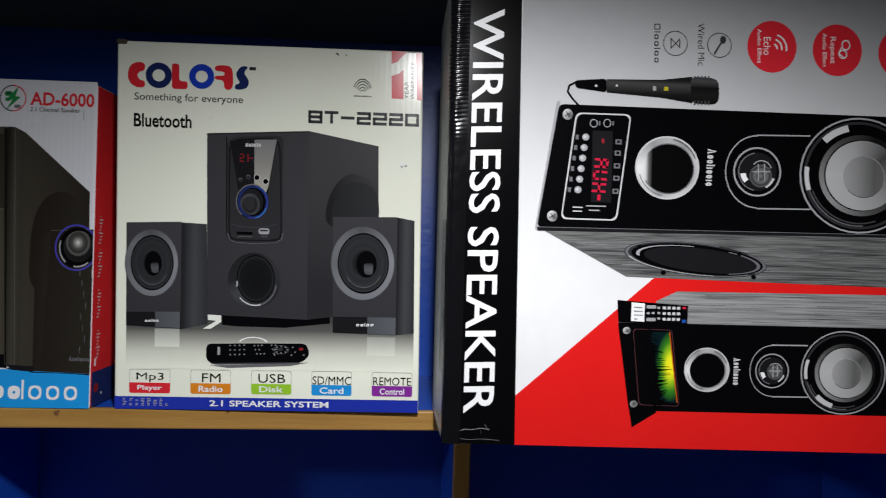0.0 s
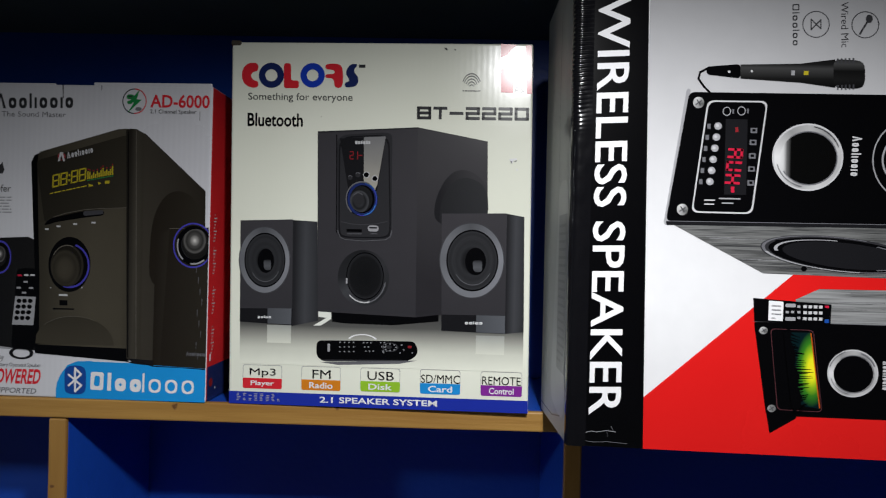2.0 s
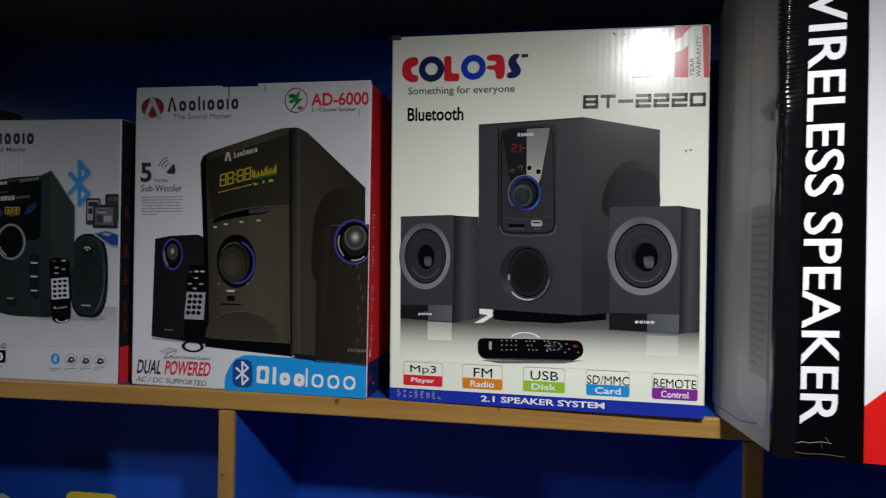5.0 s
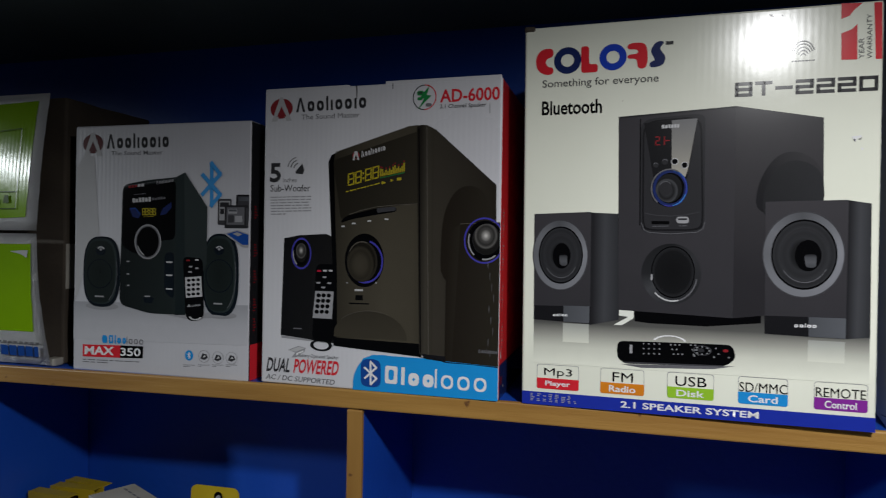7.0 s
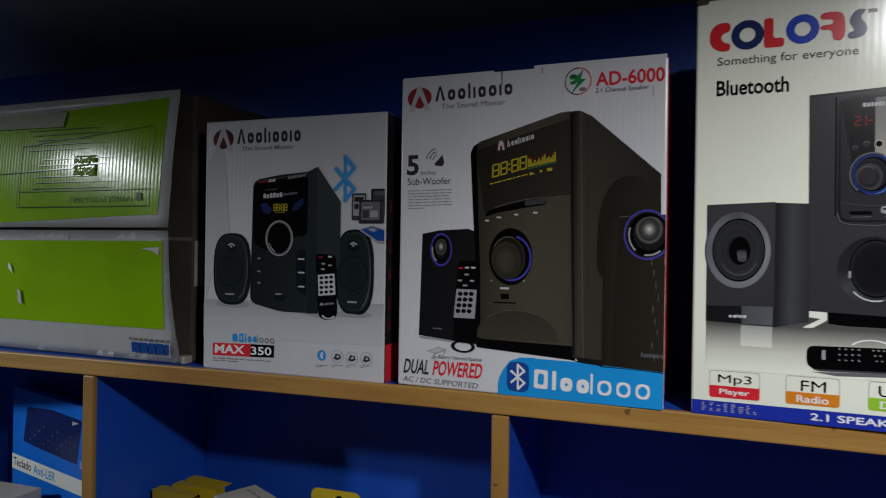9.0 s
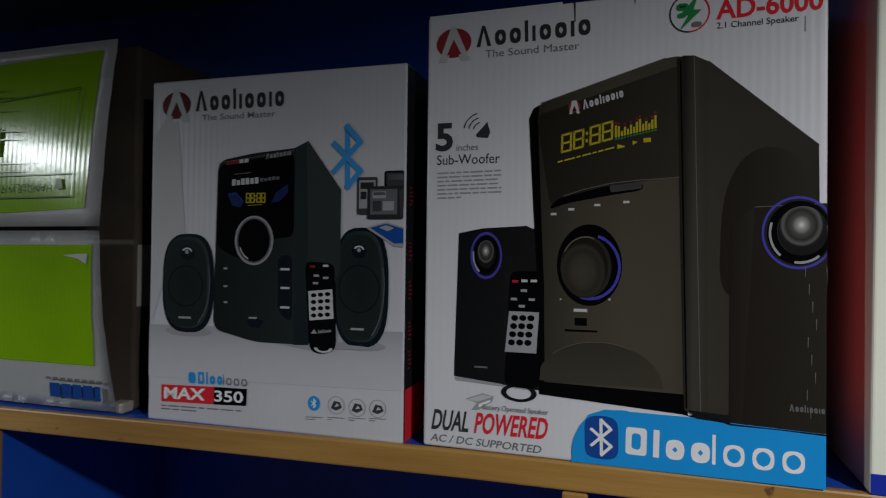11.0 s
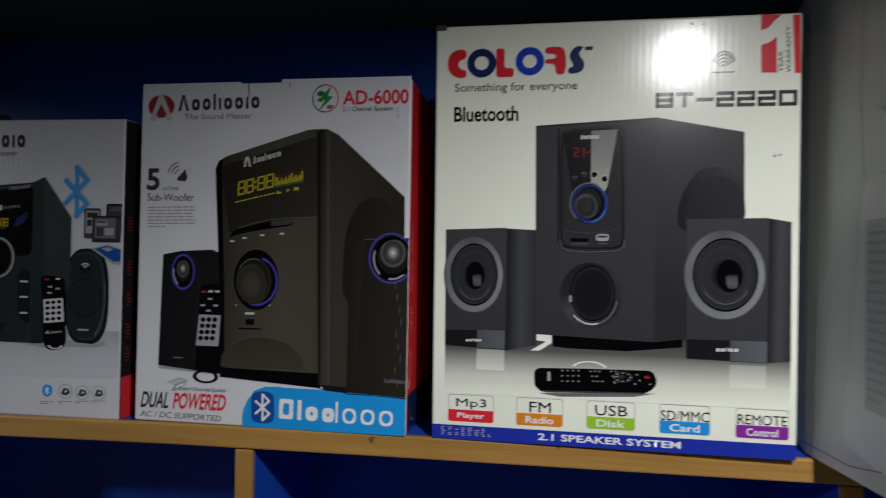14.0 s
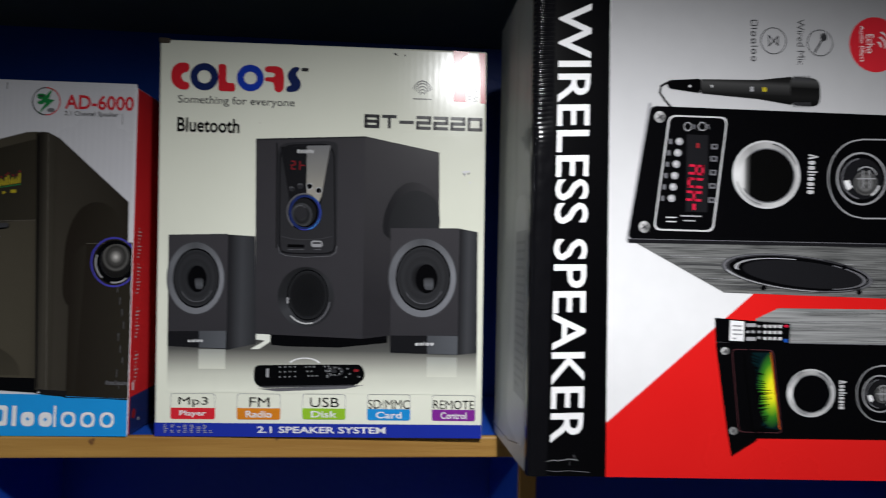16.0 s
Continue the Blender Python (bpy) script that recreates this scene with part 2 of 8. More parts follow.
ink("black", (0.0016, 0.0016, 0.002), 0.16)
ink("text", (0.035, 0.035, 0.038))
ink("grey_text", (0.16, 0.16, 0.17))
ink("white", (0.74, 0.74, 0.75))
ink("cream", (0.72, 0.735, 0.67))
ink("red", (0.62, 0.022, 0.034))
ink("maroon", (0.25, 0.028, 0.034))
ink("wine", (0.09, 0.016, 0.019))
ink("navy", (0.012, 0.022, 0.10))
ink("royal", (0.012, 0.045, 0.42))
ink("band_blue", (0.014, 0.030, 0.33))
ink("sky", (0.012, 0.27, 0.66))
ink("deep_blue", (0.010, 0.060, 0.28))
ink("rune_blue", (0.05, 0.27, 0.60))
ink("orange", (0.62, 0.20, 0.015))
ink("lime", (0.27, 0.50, 0.03))
ink("azure", (0.015, 0.25, 0.62))
ink("purple", (0.21, 0.025, 0.28))
ink("green", (0.02, 0.22, 0.06))
ink("leaf_line", (0.05, 0.11, 0.008))
ink("yellow", (0.42, 0.34, 0.02))
ink("led_red", (0.48, 0.012, 0.04))
ink("dim_red", (0.22, 0.015, 0.02))
ink("pale", (0.48, 0.48, 0.49))
ink("silver", (0.30, 0.30, 0.315))
ink("steel", (0.12, 0.12, 0.132))
ink("iron", (0.045, 0.045, 0.05))
ink("coal", (0.025, 0.025, 0.028))
ink("coal_fade", (0.016, 0.016, 0.018), to=(0.050, 0.052, 0.058), axis=0, lo=0.1, hi=0.5, then=(0.024, 0.025, 0.028))
ink("soot", (0.009, 0.009, 0.0105))
ink("slate_rim", (0.012, 0.012, 0.014), to=(0.034, 0.033, 0.036), axis=0, lo=0.1, hi=0.7)
ink("umber_hole", (0.014, 0.011, 0.008), to=(0.022, 0.019, 0.014), axis=0)
ink("violet", (0.055, 0.05, 0.36))
ink("teal_black", (0.005, 0.009, 0.014))
ink("small_black", (0.0065, 0.0068, 0.0078), to=(0.011, 0.0105, 0.0105), axis=0)
ink("small_flank", (0.010, 0.010, 0.0105))
ink("teal_dark", (0.010, 0.0165, 0.018), to=(0.022, 0.031, 0.032), axis=2)
ink("teal", (0.015, 0.023, 0.024), to=(0.030, 0.041, 0.041), axis=0, lo=0.2)
ink("umber_round", (0.016, 0.014, 0.011), to=(0.046, 0.041, 0.032), axis=0, lo=0.25, hi=0.6, then=(0.036, 0.032, 0.024))
ink("umber_fade", (0.040, 0.035, 0.027), to=(0.030, 0.026, 0.020), axis=0, lo=0.2, hi=0.6, then=(0.019, 0.016, 0.012))
ink("umber_side", (0.024, 0.021, 0.0165))
ink("umber_edge", (0.115, 0.104, 0.086))
ink("slate", (0.031, 0.030, 0.034), to=(0.043, 0.041, 0.046), axis=2)
ink("slate_side", (0.022, 0.021, 0.024), to=(0.050, 0.048, 0.052), axis=2, lo=0.2)
ink("tape_green", (0.31, 0.34, 0.25), 0.2)
ink("film_pale", (0.67, 0.675, 0.66), 0.42)
ink("film_dark", (0.47, 0.475, 0.47), 0.45)
ink("film_line", (0.36, 0.365, 0.365), 0.45)
M["grain"] = surface("ink_grain", (0.150, 0.152, 0.150), 0.2, second=(0.035, 0.036, 0.036), scale=900, stretch=(0.028, 1, 1))
M["grain_pale"] = surface("ink_grain_pale", (0.27, 0.275, 0.275), 0.2, second=(0.12, 0.122, 0.122), scale=900, stretch=(0.022, 1, 1))
# white that turns grey from about a third of the height upwards
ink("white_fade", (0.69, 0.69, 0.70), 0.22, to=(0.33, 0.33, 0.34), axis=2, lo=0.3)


def toned(name, mode, stops, tint=(1.0, 1.0, 1.0), rough=0.2, centre=(0.5, 0.5)):
    """A printed tone of several stops: "across", "up", "radial" from the motif's middle outwards, or "swept" round it (0 left, 0.25 foot, 0.5 right, 0.75 head)."""
    mat = ink(name, (0.5, 0.5, 0.5), rough)
    n, l = nodes_of(mat)
    tc = n.new("ShaderNodeTexCoord")
    sep = n.new("ShaderNodeSeparateXYZ")
    l.new(tc.outputs["Generated"], sep.inputs[0])

    def maths(kind, a, b):
        node = n.new("ShaderNodeMath")
        node.operation = kind
        for k, value in enumerate((a, b)):
            if isinstance(value, (int, float)):
                node.inputs[k].default_value = value
            else:
                l.new(value, node.inputs[k])
        return node.outputs[0]

    if mode == "across":
        at = sep.outputs[0]
    elif mode == "up":
        at = sep.outputs[2]
    else:
        dx, dz = maths("SUBTRACT", sep.outputs[0], centre[0]), maths("SUBTRACT", sep.outputs[2], centre[1])
        if mode == "radial":
            at = maths("MULTIPLY", maths("POWER", maths("ADD", maths("MULTIPLY", dx, dx), maths("MULTIPLY", dz, dz)), 0.5), 2.0)
        else:
            at = maths("ADD", maths("DIVIDE", maths("ARCTAN2", dz, dx), 2 * math.pi), 0.5)
    ramp = n.new("ShaderNodeValToRGB")
    for k, (place, tone) in enumerate(stops):
        e = ramp.color_ramp.elements[k] if k < 2 else ramp.color_ramp.elements.new(place)
        e.position = place
        e.color = (*(tone if isinstance(tone, tuple) else tuple(tone * c for c in tint)), 1)
    l.new(at, ramp.inputs[0])
    mix = [x for x in n if x.bl_idname == "ShaderNodeMixRGB"][0]
    l.new(ramp.outputs[0], mix.inputs[1])
    return mat


DRAWN = random.Random(31)
cool = (0.95, 0.98, 1.08)
toned("spectrum", "radial", [(0.0, (0.85, 0.72, 0.02)), (1.0, (0.002, 0.010, 0.012)), (0.26, (0.72, 0.70, 0.015)), (0.48, (0.24, 0.42, 0.012)), (0.70, (0.03, 0.17, 0.012))], centre=(0.74, 0.52))
ink("screen_line", (0.085, 0.028, 0.034))
ink("key_grey", (0.19, 0.195, 0.205))
ink("ember", (0.46, 0.075, 0.008))
toned("driver_rim", "swept", [(0.0, 0.12), (1.0, 0.12), (0.12, 0.16), (0.28, 0.17), (0.42, 0.19), (0.52, 0.21), (0.62, 0.14), (0.76, 0.075), (0.9, 0.14)], cool)
toned("driver_well", "radial", [(0.0, 0.006), (1.0, 0.034), (0.36, 0.012), (0.48, 0.026), (0.62, 0.022), (0.74, 0.031), (0.86, 0.020)], cool)
toned("driver_cap", "up", [(0.0, 0.05), (1.0, 0.012), (0.4, 0.085), (0.75, 0.06)], cool)
toned("well_rim", "swept", [(0.0, 0.018), (1.0, 0.018), (0.1, 0.05), (0.22, 0.03), (0.4, 0.018), (0.6, 0.030), (0.75, 0.012)], cool)
toned("well_hole", "radial", [(0.0, 0.006), (1.0, 0.022), (0.8, 0.008)], cool)
toned("slate_port", "across", [(0.0, 0.017), (1.0, 0.026)], cool)
toned("plate_blue", "across", [(0.0, 0.072), (1.0, 0.098)], (0.92, 0.98, 1.1))
toned("mirror_floor", "up", [(0.0, (0.77, 0.785, 0.675)), (1.0, (0.04, 0.04, 0.04)), (0.3, (0.58, 0.59, 0.51)), (0.52, (0.31, 0.31, 0.275)), (0.72, (0.085, 0.085, 0.08))])
toned("floor_glint", "up", [(0.0, (0.66, 0.67, 0.58)), (1.0, (0.30, 0.31, 0.29))])
toned("chrome", "swept", [(0.0, 0.62), (1.0, 0.62), (0.10, 0.50), (0.2, 0.30), (0.3, 0.46), (0.42, 0.36), (0.55, 0.44), (0.64, 0.24), (0.74, 0.36), (0.84, 0.24), (0.93, 0.44)])
toned("chrome_inside", "across", [(0.0, 0.60), (1.0, 0.002), (0.06, 0.50), (0.12, 0.10), (0.19, 0.002)])
toned("cone", "swept", [(0.0, 0.40), (1.0, 0.40), (0.2, 0.36), (0.38, 0.26), (0.52, 0.13), (0.62, 0.06), (0.72, 0.20), (0.8, 0.33)])
toned("cone_cap", "across", [(0.0, 0.30), (1.0, 0.12), (0.35, 0.22), (0.75, 0.10)])
toned("cone_edge", "swept", [(0.0, 0.17), (1.0, 0.17), (0.12, 0.24), (0.28, 0.07), (0.45, 0.010), (0.7, 0.008), (0.86, 0.06)])
toned("tweeter_cap", "radial", [(0.0, 0.16), (1.0, 0.10), (0.3, 0.05), (0.55, 0.13), (0.8, 0.03)])
toned("screw", "swept", [(0.0, 0.40), (1.0, 0.40), (0.25, 0.25), (0.45, 0.08), (0.6, 0.22), (0.8, 0.50)])
toned("mic_body", "up", [(0.0, 0.003), (1.0, 0.006), (0.3, 0.009), (0.66, 0.045), (0.8, 0.012)])
toned("mic_head", "up", [(0.0, 0.004), (1.0, 0.02), (0.3, 0.010), (0.6, 0.006), (0.85, 0.05)])
toned("grey_floor", "up", [(0.0, (0.495, 0.495, 0.525)), (1.0, (0.34, 0.345, 0.37)), (0.45, (0.46, 0.46, 0.49))])
umber_tint = (1.0, 0.875, 0.625)
toned("umber_front", "across", [(0.0, 0.026), (1.0, 0.040), (0.10, 0.034), (0.30, 0.052), (0.60, 0.064), (0.88, 0.058)], umber_tint)
toned("umber_panel", "across", [(0.0, 0.017), (1.0, 0.030), (0.35, 0.022), (0.75, 0.027)], umber_tint)
toned("umber_foot", "up", [(0.0, 0.046), (1.0, 0.036), (0.6, 0.040)], umber_tint)
toned("knob_face", "radial", [(0.0, 0.052), (1.0, 0.012), (0.45, 0.044), (0.72, 0.026), (0.88, 0.034)], umber_tint, centre=(0.46, 0.42))
toned("chrome_dome", "radial", [(0.0, 0.62), (1.0, 0.010), (0.16, 0.30), (0.38, 0.07), (0.62, 0.025), (0.78, 0.10), (0.88, 0.012)], (1.0, 0.97, 0.92), centre=(0.48, 0.62))
toned("panel_gleam", "up", [(0.0, (0.36, 0.34, 0.29)), (1.0, (0.17, 0.17, 0.175)), (0.55, (0.23, 0.225, 0.21))])
toned("knob_gloss", "radial", [(0.0, 0.085), (1.0, 0.012), (0.28, 0.035), (0.55, 0.012), (0.80, 0.055), (0.9, 0.010)], cool, centre=(0.42, 0.40))
toned("teal_flank", "up", [(0.0, 0.020), (1.0, 0.046), (0.5, 0.032)], (0.78, 1.03, 1.04))
toned("teal_grille", "radial", [(0.0, 0.013), (1.0, 0.018), (0.75, 0.017)], (0.72, 1.05, 1.0))
toned("teal_front", "across", [(0.0, 0.012), (1.0, 0.030), (0.4, 0.017), (0.8, 0.022)], (0.72, 1.0, 1.0))


class Sheet:
    """The printed sheet on one face of a carton: motifs of flat shapes, in millimetres from the face's lower left corner."""

    def __init__(self, key, turn=None, fit=(1.0, 0.0, 1.0, 0.0)):
        self.carton, self.size = CARTONS[key]
        self.turn = turn or Matrix()
        self.limit = ((self.size[1] if turn else self.size[0]) * 1000 - 0.5, self.size[2] * 1000 - 0.4)
        self.fit = fit
        self.laid, self.name, self.label, self.head, self.fine = [], "", "", None, {}

    def motif(self, name, label=""):
        """Starts a printed motif: its first shape is a part of the carton, further large shapes are pieces of that part, and fine print stays joined."""
        self.flush()
        self.name, self.label, self.head, self.fine = name, label, None, {}

    def flush(self):
        if self.name and self.fine:
            bm, inks = bmesh.new(), sorted(self.fine)
            for k, colour in enumerate(inks):
                for pts, y in self.fine[colour]:
                    self.add(bm, pts, y).material_index = k
            ob = part("fine_print", bm, [M[c] for c in inks], self.head)
            tagged(ob, kind="stuff")
        self.name, self.fine = "", {}

    def add(self, bm, pts, y):
        area = sum(a[0] * b[1] - b[0] * a[1] for a, b in zip(pts, pts[1:] + pts[:1]))
        return bm.faces.new([bm.verts.new((u / 1000, y, v / 1000)) for u, v in (pts if area > 0 else pts[::-1])])

    def placed(self, u, v):
        """The printing sits a little off the face's corner and scale."""
        return u * self.fit[0] + self.fit[1], v * self.fit[2] + self.fit[3]

    def shape(self, kind, colour, faces):
        """One printed shape of one or several flat faces."""
        faces = [[self.placed(*q) for q in f] for f in faces]
        every = [q for f in faces for q in f]
        y = self.height(every)
        faces = [[(min(max(u, 0.5), self.limit[0]), min(max(v, 0.4), self.limit[1])) for u, v in f] for f in faces]
        us, vs = [q[0] for q in every], [q[1] for q in every]
        if self.head and max(max(us) - min(us), max(vs) - min(vs)) < 8:
            self.fine.setdefault(colour, []).extend((f, y) for f in faces)
            return
        bm = bmesh.new()
        for f in faces:
            self.add(bm, f, y)
        bmesh.ops.remove_doubles(bm, verts=bm.verts, dist=1e-6)
        if self.head:
            part(kind, bm, M[colour], self.head)
        else:
            self.head = part(self.name, bm, M[colour], self.carton, self.label)
            self.head.matrix_local = self.turn

    def height(self, pts):
        """Later shapes lie a hair above those that they overlap."""
        us, vs = [p[0] for p in pts], [p[1] for p in pts]
        box = (min(us), min(vs), max(us), max(vs))
        level = 1 + max((k for b, k in self.laid if b[0] < box[2] and box[0] < b[2] and b[1] < box[3] and box[1] < b[3]), default=0)
        self.laid.append((box, level))
        return -0.0002 - 0.00009 * level

    def poly(self, colour, *pts):
        self.shape("printed_patch", colour, [list(pts)])

    def rect(self, colour, u0, v0, u1, v1, r=0.0):
        if r:
            self.soft(colour, r, (u0, v0), (u1, v0), (u1, v1), (u0, v1))
        else:
            self.shape("printed_bar", colour, [[(u0, v0), (u1, v0), (u1, v1), (u0, v1)]])

    def rounded(self, r, pts):
        out = []
        for i, p in enumerate(pts):
            a, b = Vector(pts[i - 1]), Vector(pts[(i + 1) % len(pts)])
            p = Vector(p)
            da, db = a - p, b - p
            ra, rb = min(r, da.length * 0.48), min(r, db.length * 0.48)
            s, e = p + da.normalized() * ra, p + db.normalized() * rb
            for k in range(6):
                t = k / 5
                q = s * (1 - t) ** 2 + p * 2 * t * (1 - t) + e * t ** 2
                out.append((q.x, q.y))
        return out

    def soft(self, colour, r, *pts):
        self.shape("printed_patch", colour, [self.rounded(r, list(pts))])

    def frame_line(self, colour, width, r, *pts):
        """An outline with rounded corners."""
        mid = Vector((sum(p[0] for p in pts) / len(pts), sum(p[1] for p in pts) / len(pts)))
        outer = self.rounded(r, list(pts))
        inner = []
        for p in outer:
            d = Vector(p) - mid
            q = mid + Vector((d.x - math.copysign(min(width, abs(d.x)), d.x), d.y - math.copysign(min(width, abs(d.y)), d.y)))
            inner.append((q.x, q.y))
        self.strip(colour, outer + outer[:1], inner + inner[:1], "printed_outline")

    def strip(self, colour, outer, inner, kind="printed_ring"):
        self.shape(kind, colour, [[outer[i], outer[i + 1], inner[i + 1], inner[i]] for i in range(len(outer) - 1)])

    def disc(self, colour, u, v, ru, rv=None, steps=36, power=2.0, slope=0.0):
        rv = rv or ru
        pts = []
        for k in range(steps):
            c, s = math.cos(2 * math.pi * k / steps), math.sin(2 * math.pi * k / steps)
            du = ru * math.copysign(abs(c) ** (2 / power), c)
            pts.append((u + du, v + slope * du + rv * math.copysign(abs(s) ** (2 / power), s)))
        self.shape("printed_disc", colour, [pts])

    def ring(self, colour, u, v, ru, rv, wide, a0=0, a1=360, steps=40, slope=0.0):
        """A ring or an arc; wide: its width as a share of the radius."""
        ang = [radians(a0 + (a1 - a0) * k / steps) for k in range(steps + 1)]
        outer = [(u + ru * math.cos(a), v + slope * ru * math.cos(a) + rv * math.sin(a)) for a in ang]
        inner = [(u + ru * (1 - wide) * math.cos(a), v + (1 - wide) * (slope * ru * math.cos(a) + rv * math.sin(a))) for a in ang]
        self.strip(colour, outer, inner)

    def line(self, colour, width, *pts):
        for a, b in zip(pts, pts[1:]):
            a, b = Vector(a), Vector(b)
            side = (b - a).normalized().orthogonal() * width / 2
            run = (b - a).normalized() * width * 0.3
            self.shape("printed_line", colour, [[tuple(a - run + side), tuple(b + run + side), tuple(b + run - side), tuple(a - run - side)]])

    def text(self, colour, words, bl, br, tl, bold=0.0):
        """Lettering whose own outline fills the slanted box of three corners: foot left, foot right, head left."""
        curve = bpy.data.curves.new("lettering", "FONT")
        curve.body, curve.offset, curve.resolution_u, curve.fill_mode = words, bold, 3, "FRONT"
        holder = bpy.data.objects.new("lettering", curve)
        scene.collection.objects.link(holder)
        mesh = bpy.data.meshes.new_from_object(holder)
        bpy.data.objects.remove(holder)
        bpy.data.curves.remove(curve)
        xs, ys = [v.co.x for v in mesh.vertices], [v.co.y for v in mesh.vertices]
        x0, y0, w, h = min(xs), min(ys), max(xs) - min(xs), max(ys) - min(ys)
        bl, ex, ey = Vector(bl), Vector(br) - Vector(bl), Vector(tl) - Vector(bl)
        y = self.height([self.placed(*q) for q in (bl, bl + ex, bl + ey, bl + ex + ey)])
        for v in mesh.vertices:
            q = bl + ex * ((v.co.x - x0) / w) + ey * ((v.co.y - y0) / h)
            u, w_up = self.placed(q.x, q.y)
            v.co = (u / 1000, y, w_up / 1000)
        mesh.materials.append(M[colour])
        ob = new("lettering", mesh)
        ob.parent = self.carton
        ob.matrix_local = self.turn

    def marks(self, colour, bl, br, tl, widths, heights, gap=0.25):
        """A row of plain upright blocks in place of a wordmark or of small writing."""
        bl, ex, ey = Vector(bl), Vector(br) - Vector(bl), Vector(tl) - Vector(bl)
        total, at = sum(widths) + gap * (len(widths) - 1), 0.0
        for wd, ht in zip(widths, heights):
            a, b = bl + ex * (at / total), bl + ex * ((at + wd) / total)
            self.soft(colour, ex.length * 0.02, tuple(a), tuple(b), tuple(b + ey * ht), tuple(a + ey * ht))
            at += wd + gap

    def wordmark(self, colour, bl, br, tl, shapes, weight=0.16):
        """Plain shapes in place of a brand's letters: w a chevron, o a hollow pill, i and l short and tall bars, B a tall hollow block, T a tall bar."""
        bl, ex, ey = Vector(bl), Vector(br) - Vector(bl), Vector(tl) - Vector(bl)
        thick = ey.length * weight / ex.length
        wide = {"w": 1.0, "o": 0.72, "i": 0.0, "l": 0.0, "B": 0.85, "T": 0.0}
        tall = {"o": 0.72, "i": 0.72, "l": 1.0, "B": 1.0, "T": 1.0}
        gap = 0.26
        total = sum(wide[k] for k in shapes) + gap * (len(shapes) - 1)
        bars = sum(1 for k in shapes if not wide[k])
        scale, at = (1.0 - bars * thick) / total, 0.0

        def place(s, t):
            q = bl + ex * (at + s) + ey * t
            return (q.x, q.y)

        for k in shapes:
            w = wide[k] * scale or thick
            if k == "w":
                self.poly(colour, place(0, 0), place(w * 0.40, 1), place(w * 0.60, 1), place(w, 0), place(w - thick * 1.2, 0), place(w * 0.5, 0.78), place(thick * 1.2, 0))
            elif k in "oB":
                self.frame_line(colour, ey.length * weight, ey.length * (0.3 if k == "o" else 0.14), place(0, 0), place(w, 0), place(w, tall[k]), place(0, tall[k]))
            else:
                self.shape("printed_bar", colour, [[place(0, 0), place(w, 0), place(w, tall[k]), place(0, tall[k])]])
            at += w + gap * scale

    def segments(self, colour, words, bl, br, tl, weight=0.13, gap=0.35):
        """Figures made of straight segments, as on a display."""
        lit = {"0": "abcdef", "1": "bc", "2": "abged", "8": "abcdefg", "A": "abcefg", "U": "bcdef", "X": "bcefg", "B": "abcdefg", "T": "at", "-": "g"}
        ends = {"a": (0, 1, 1, 1), "b": (1, 1, 1, 0.5), "c": (1, 0.5, 1, 0), "d": (0, 0, 1, 0), "e": (0, 0.5, 0, 0), "f": (0, 1, 0, 0.5), "g": (0, 0.5, 1, 0.5),
                "t": (0.5, 1, 0.5, 0)}
        bl, ex, ey = Vector(bl), Vector(br) - Vector(bl), Vector(tl) - Vector(bl)
        wide = [0.12 if k == ":" else 1.0 for k in words]
        total, at, stroke = sum(wide) + gap * (len(words) - 1), 0.0, ey.length * weight
        half = stroke / 2 / ey.length
        faces = []
        for k, w in zip(words, wide):
            def place(s, t):
                return bl + ex * ((at + s * w) / total) + ey * (half + t * (1 - 2 * half))

            runs = [ends[c] for c in lit.get(k, "")] or [(0.5, 0.32, 0.5, 0.24), (0.5, 0.76, 0.5, 0.68)]
            for x0, y0, x1, y1 in runs:
                a, b = place(x0, y0), place(x1, y1)
                run = (b - a).normalized()
                side = run.orthogonal() * stroke / 2
                a, b = a - run * stroke * 0.42, b + run * stroke * 0.42
                faces.append([tuple(a + side), tuple(b + side), tuple(b - side), tuple(a - side)])
            at += w + gap
        y = self.height([self.placed(*q) for f in faces for q in f])
        bm = bmesh.new()
        for f in faces:
            self.add(bm, [self.placed(*q) for q in f], y)
        part("lettering", bm, M[colour], self.carton).matrix_local = self.turn

    def driver(self, u, v, ru, rv, lean):
        """A pictured loudspeaker cone: a pale rim, a ridged dark well and a small lit cap."""
        self.disc("driver_rim", u, v, ru, rv, 48)
        self.ring("iron", u, v, ru, rv, 0.025)
        self.disc("driver_well", u + 0.02 * ru, v, ru * 0.80, rv * 0.81, 48)
        self.ring("black", u + 0.02 * ru, v, ru * 0.80, rv * 0.81, 0.05)
        self.ring("coal", u + 0.03 * ru, v - 0.01 * rv, ru * 0.60, rv * 0.62, 0.05, 20, 200)
        self.ring("steel", u + 0.03 * ru, v - 0.01 * rv, ru * 0.62, rv * 0.64, 0.025, 215, 330)
        self.disc("black", u + lean * ru, v - 0.02 * rv, ru * 0.32, rv * 0.36)
        self.soft("driver_cap", ru * 0.1, *((u + lean * ru + a * ru, v + b * rv) for a, b in ((-0.10, 0.0), (0.20, 0.02), (0.20, -0.30), (-0.05, -0.30))))

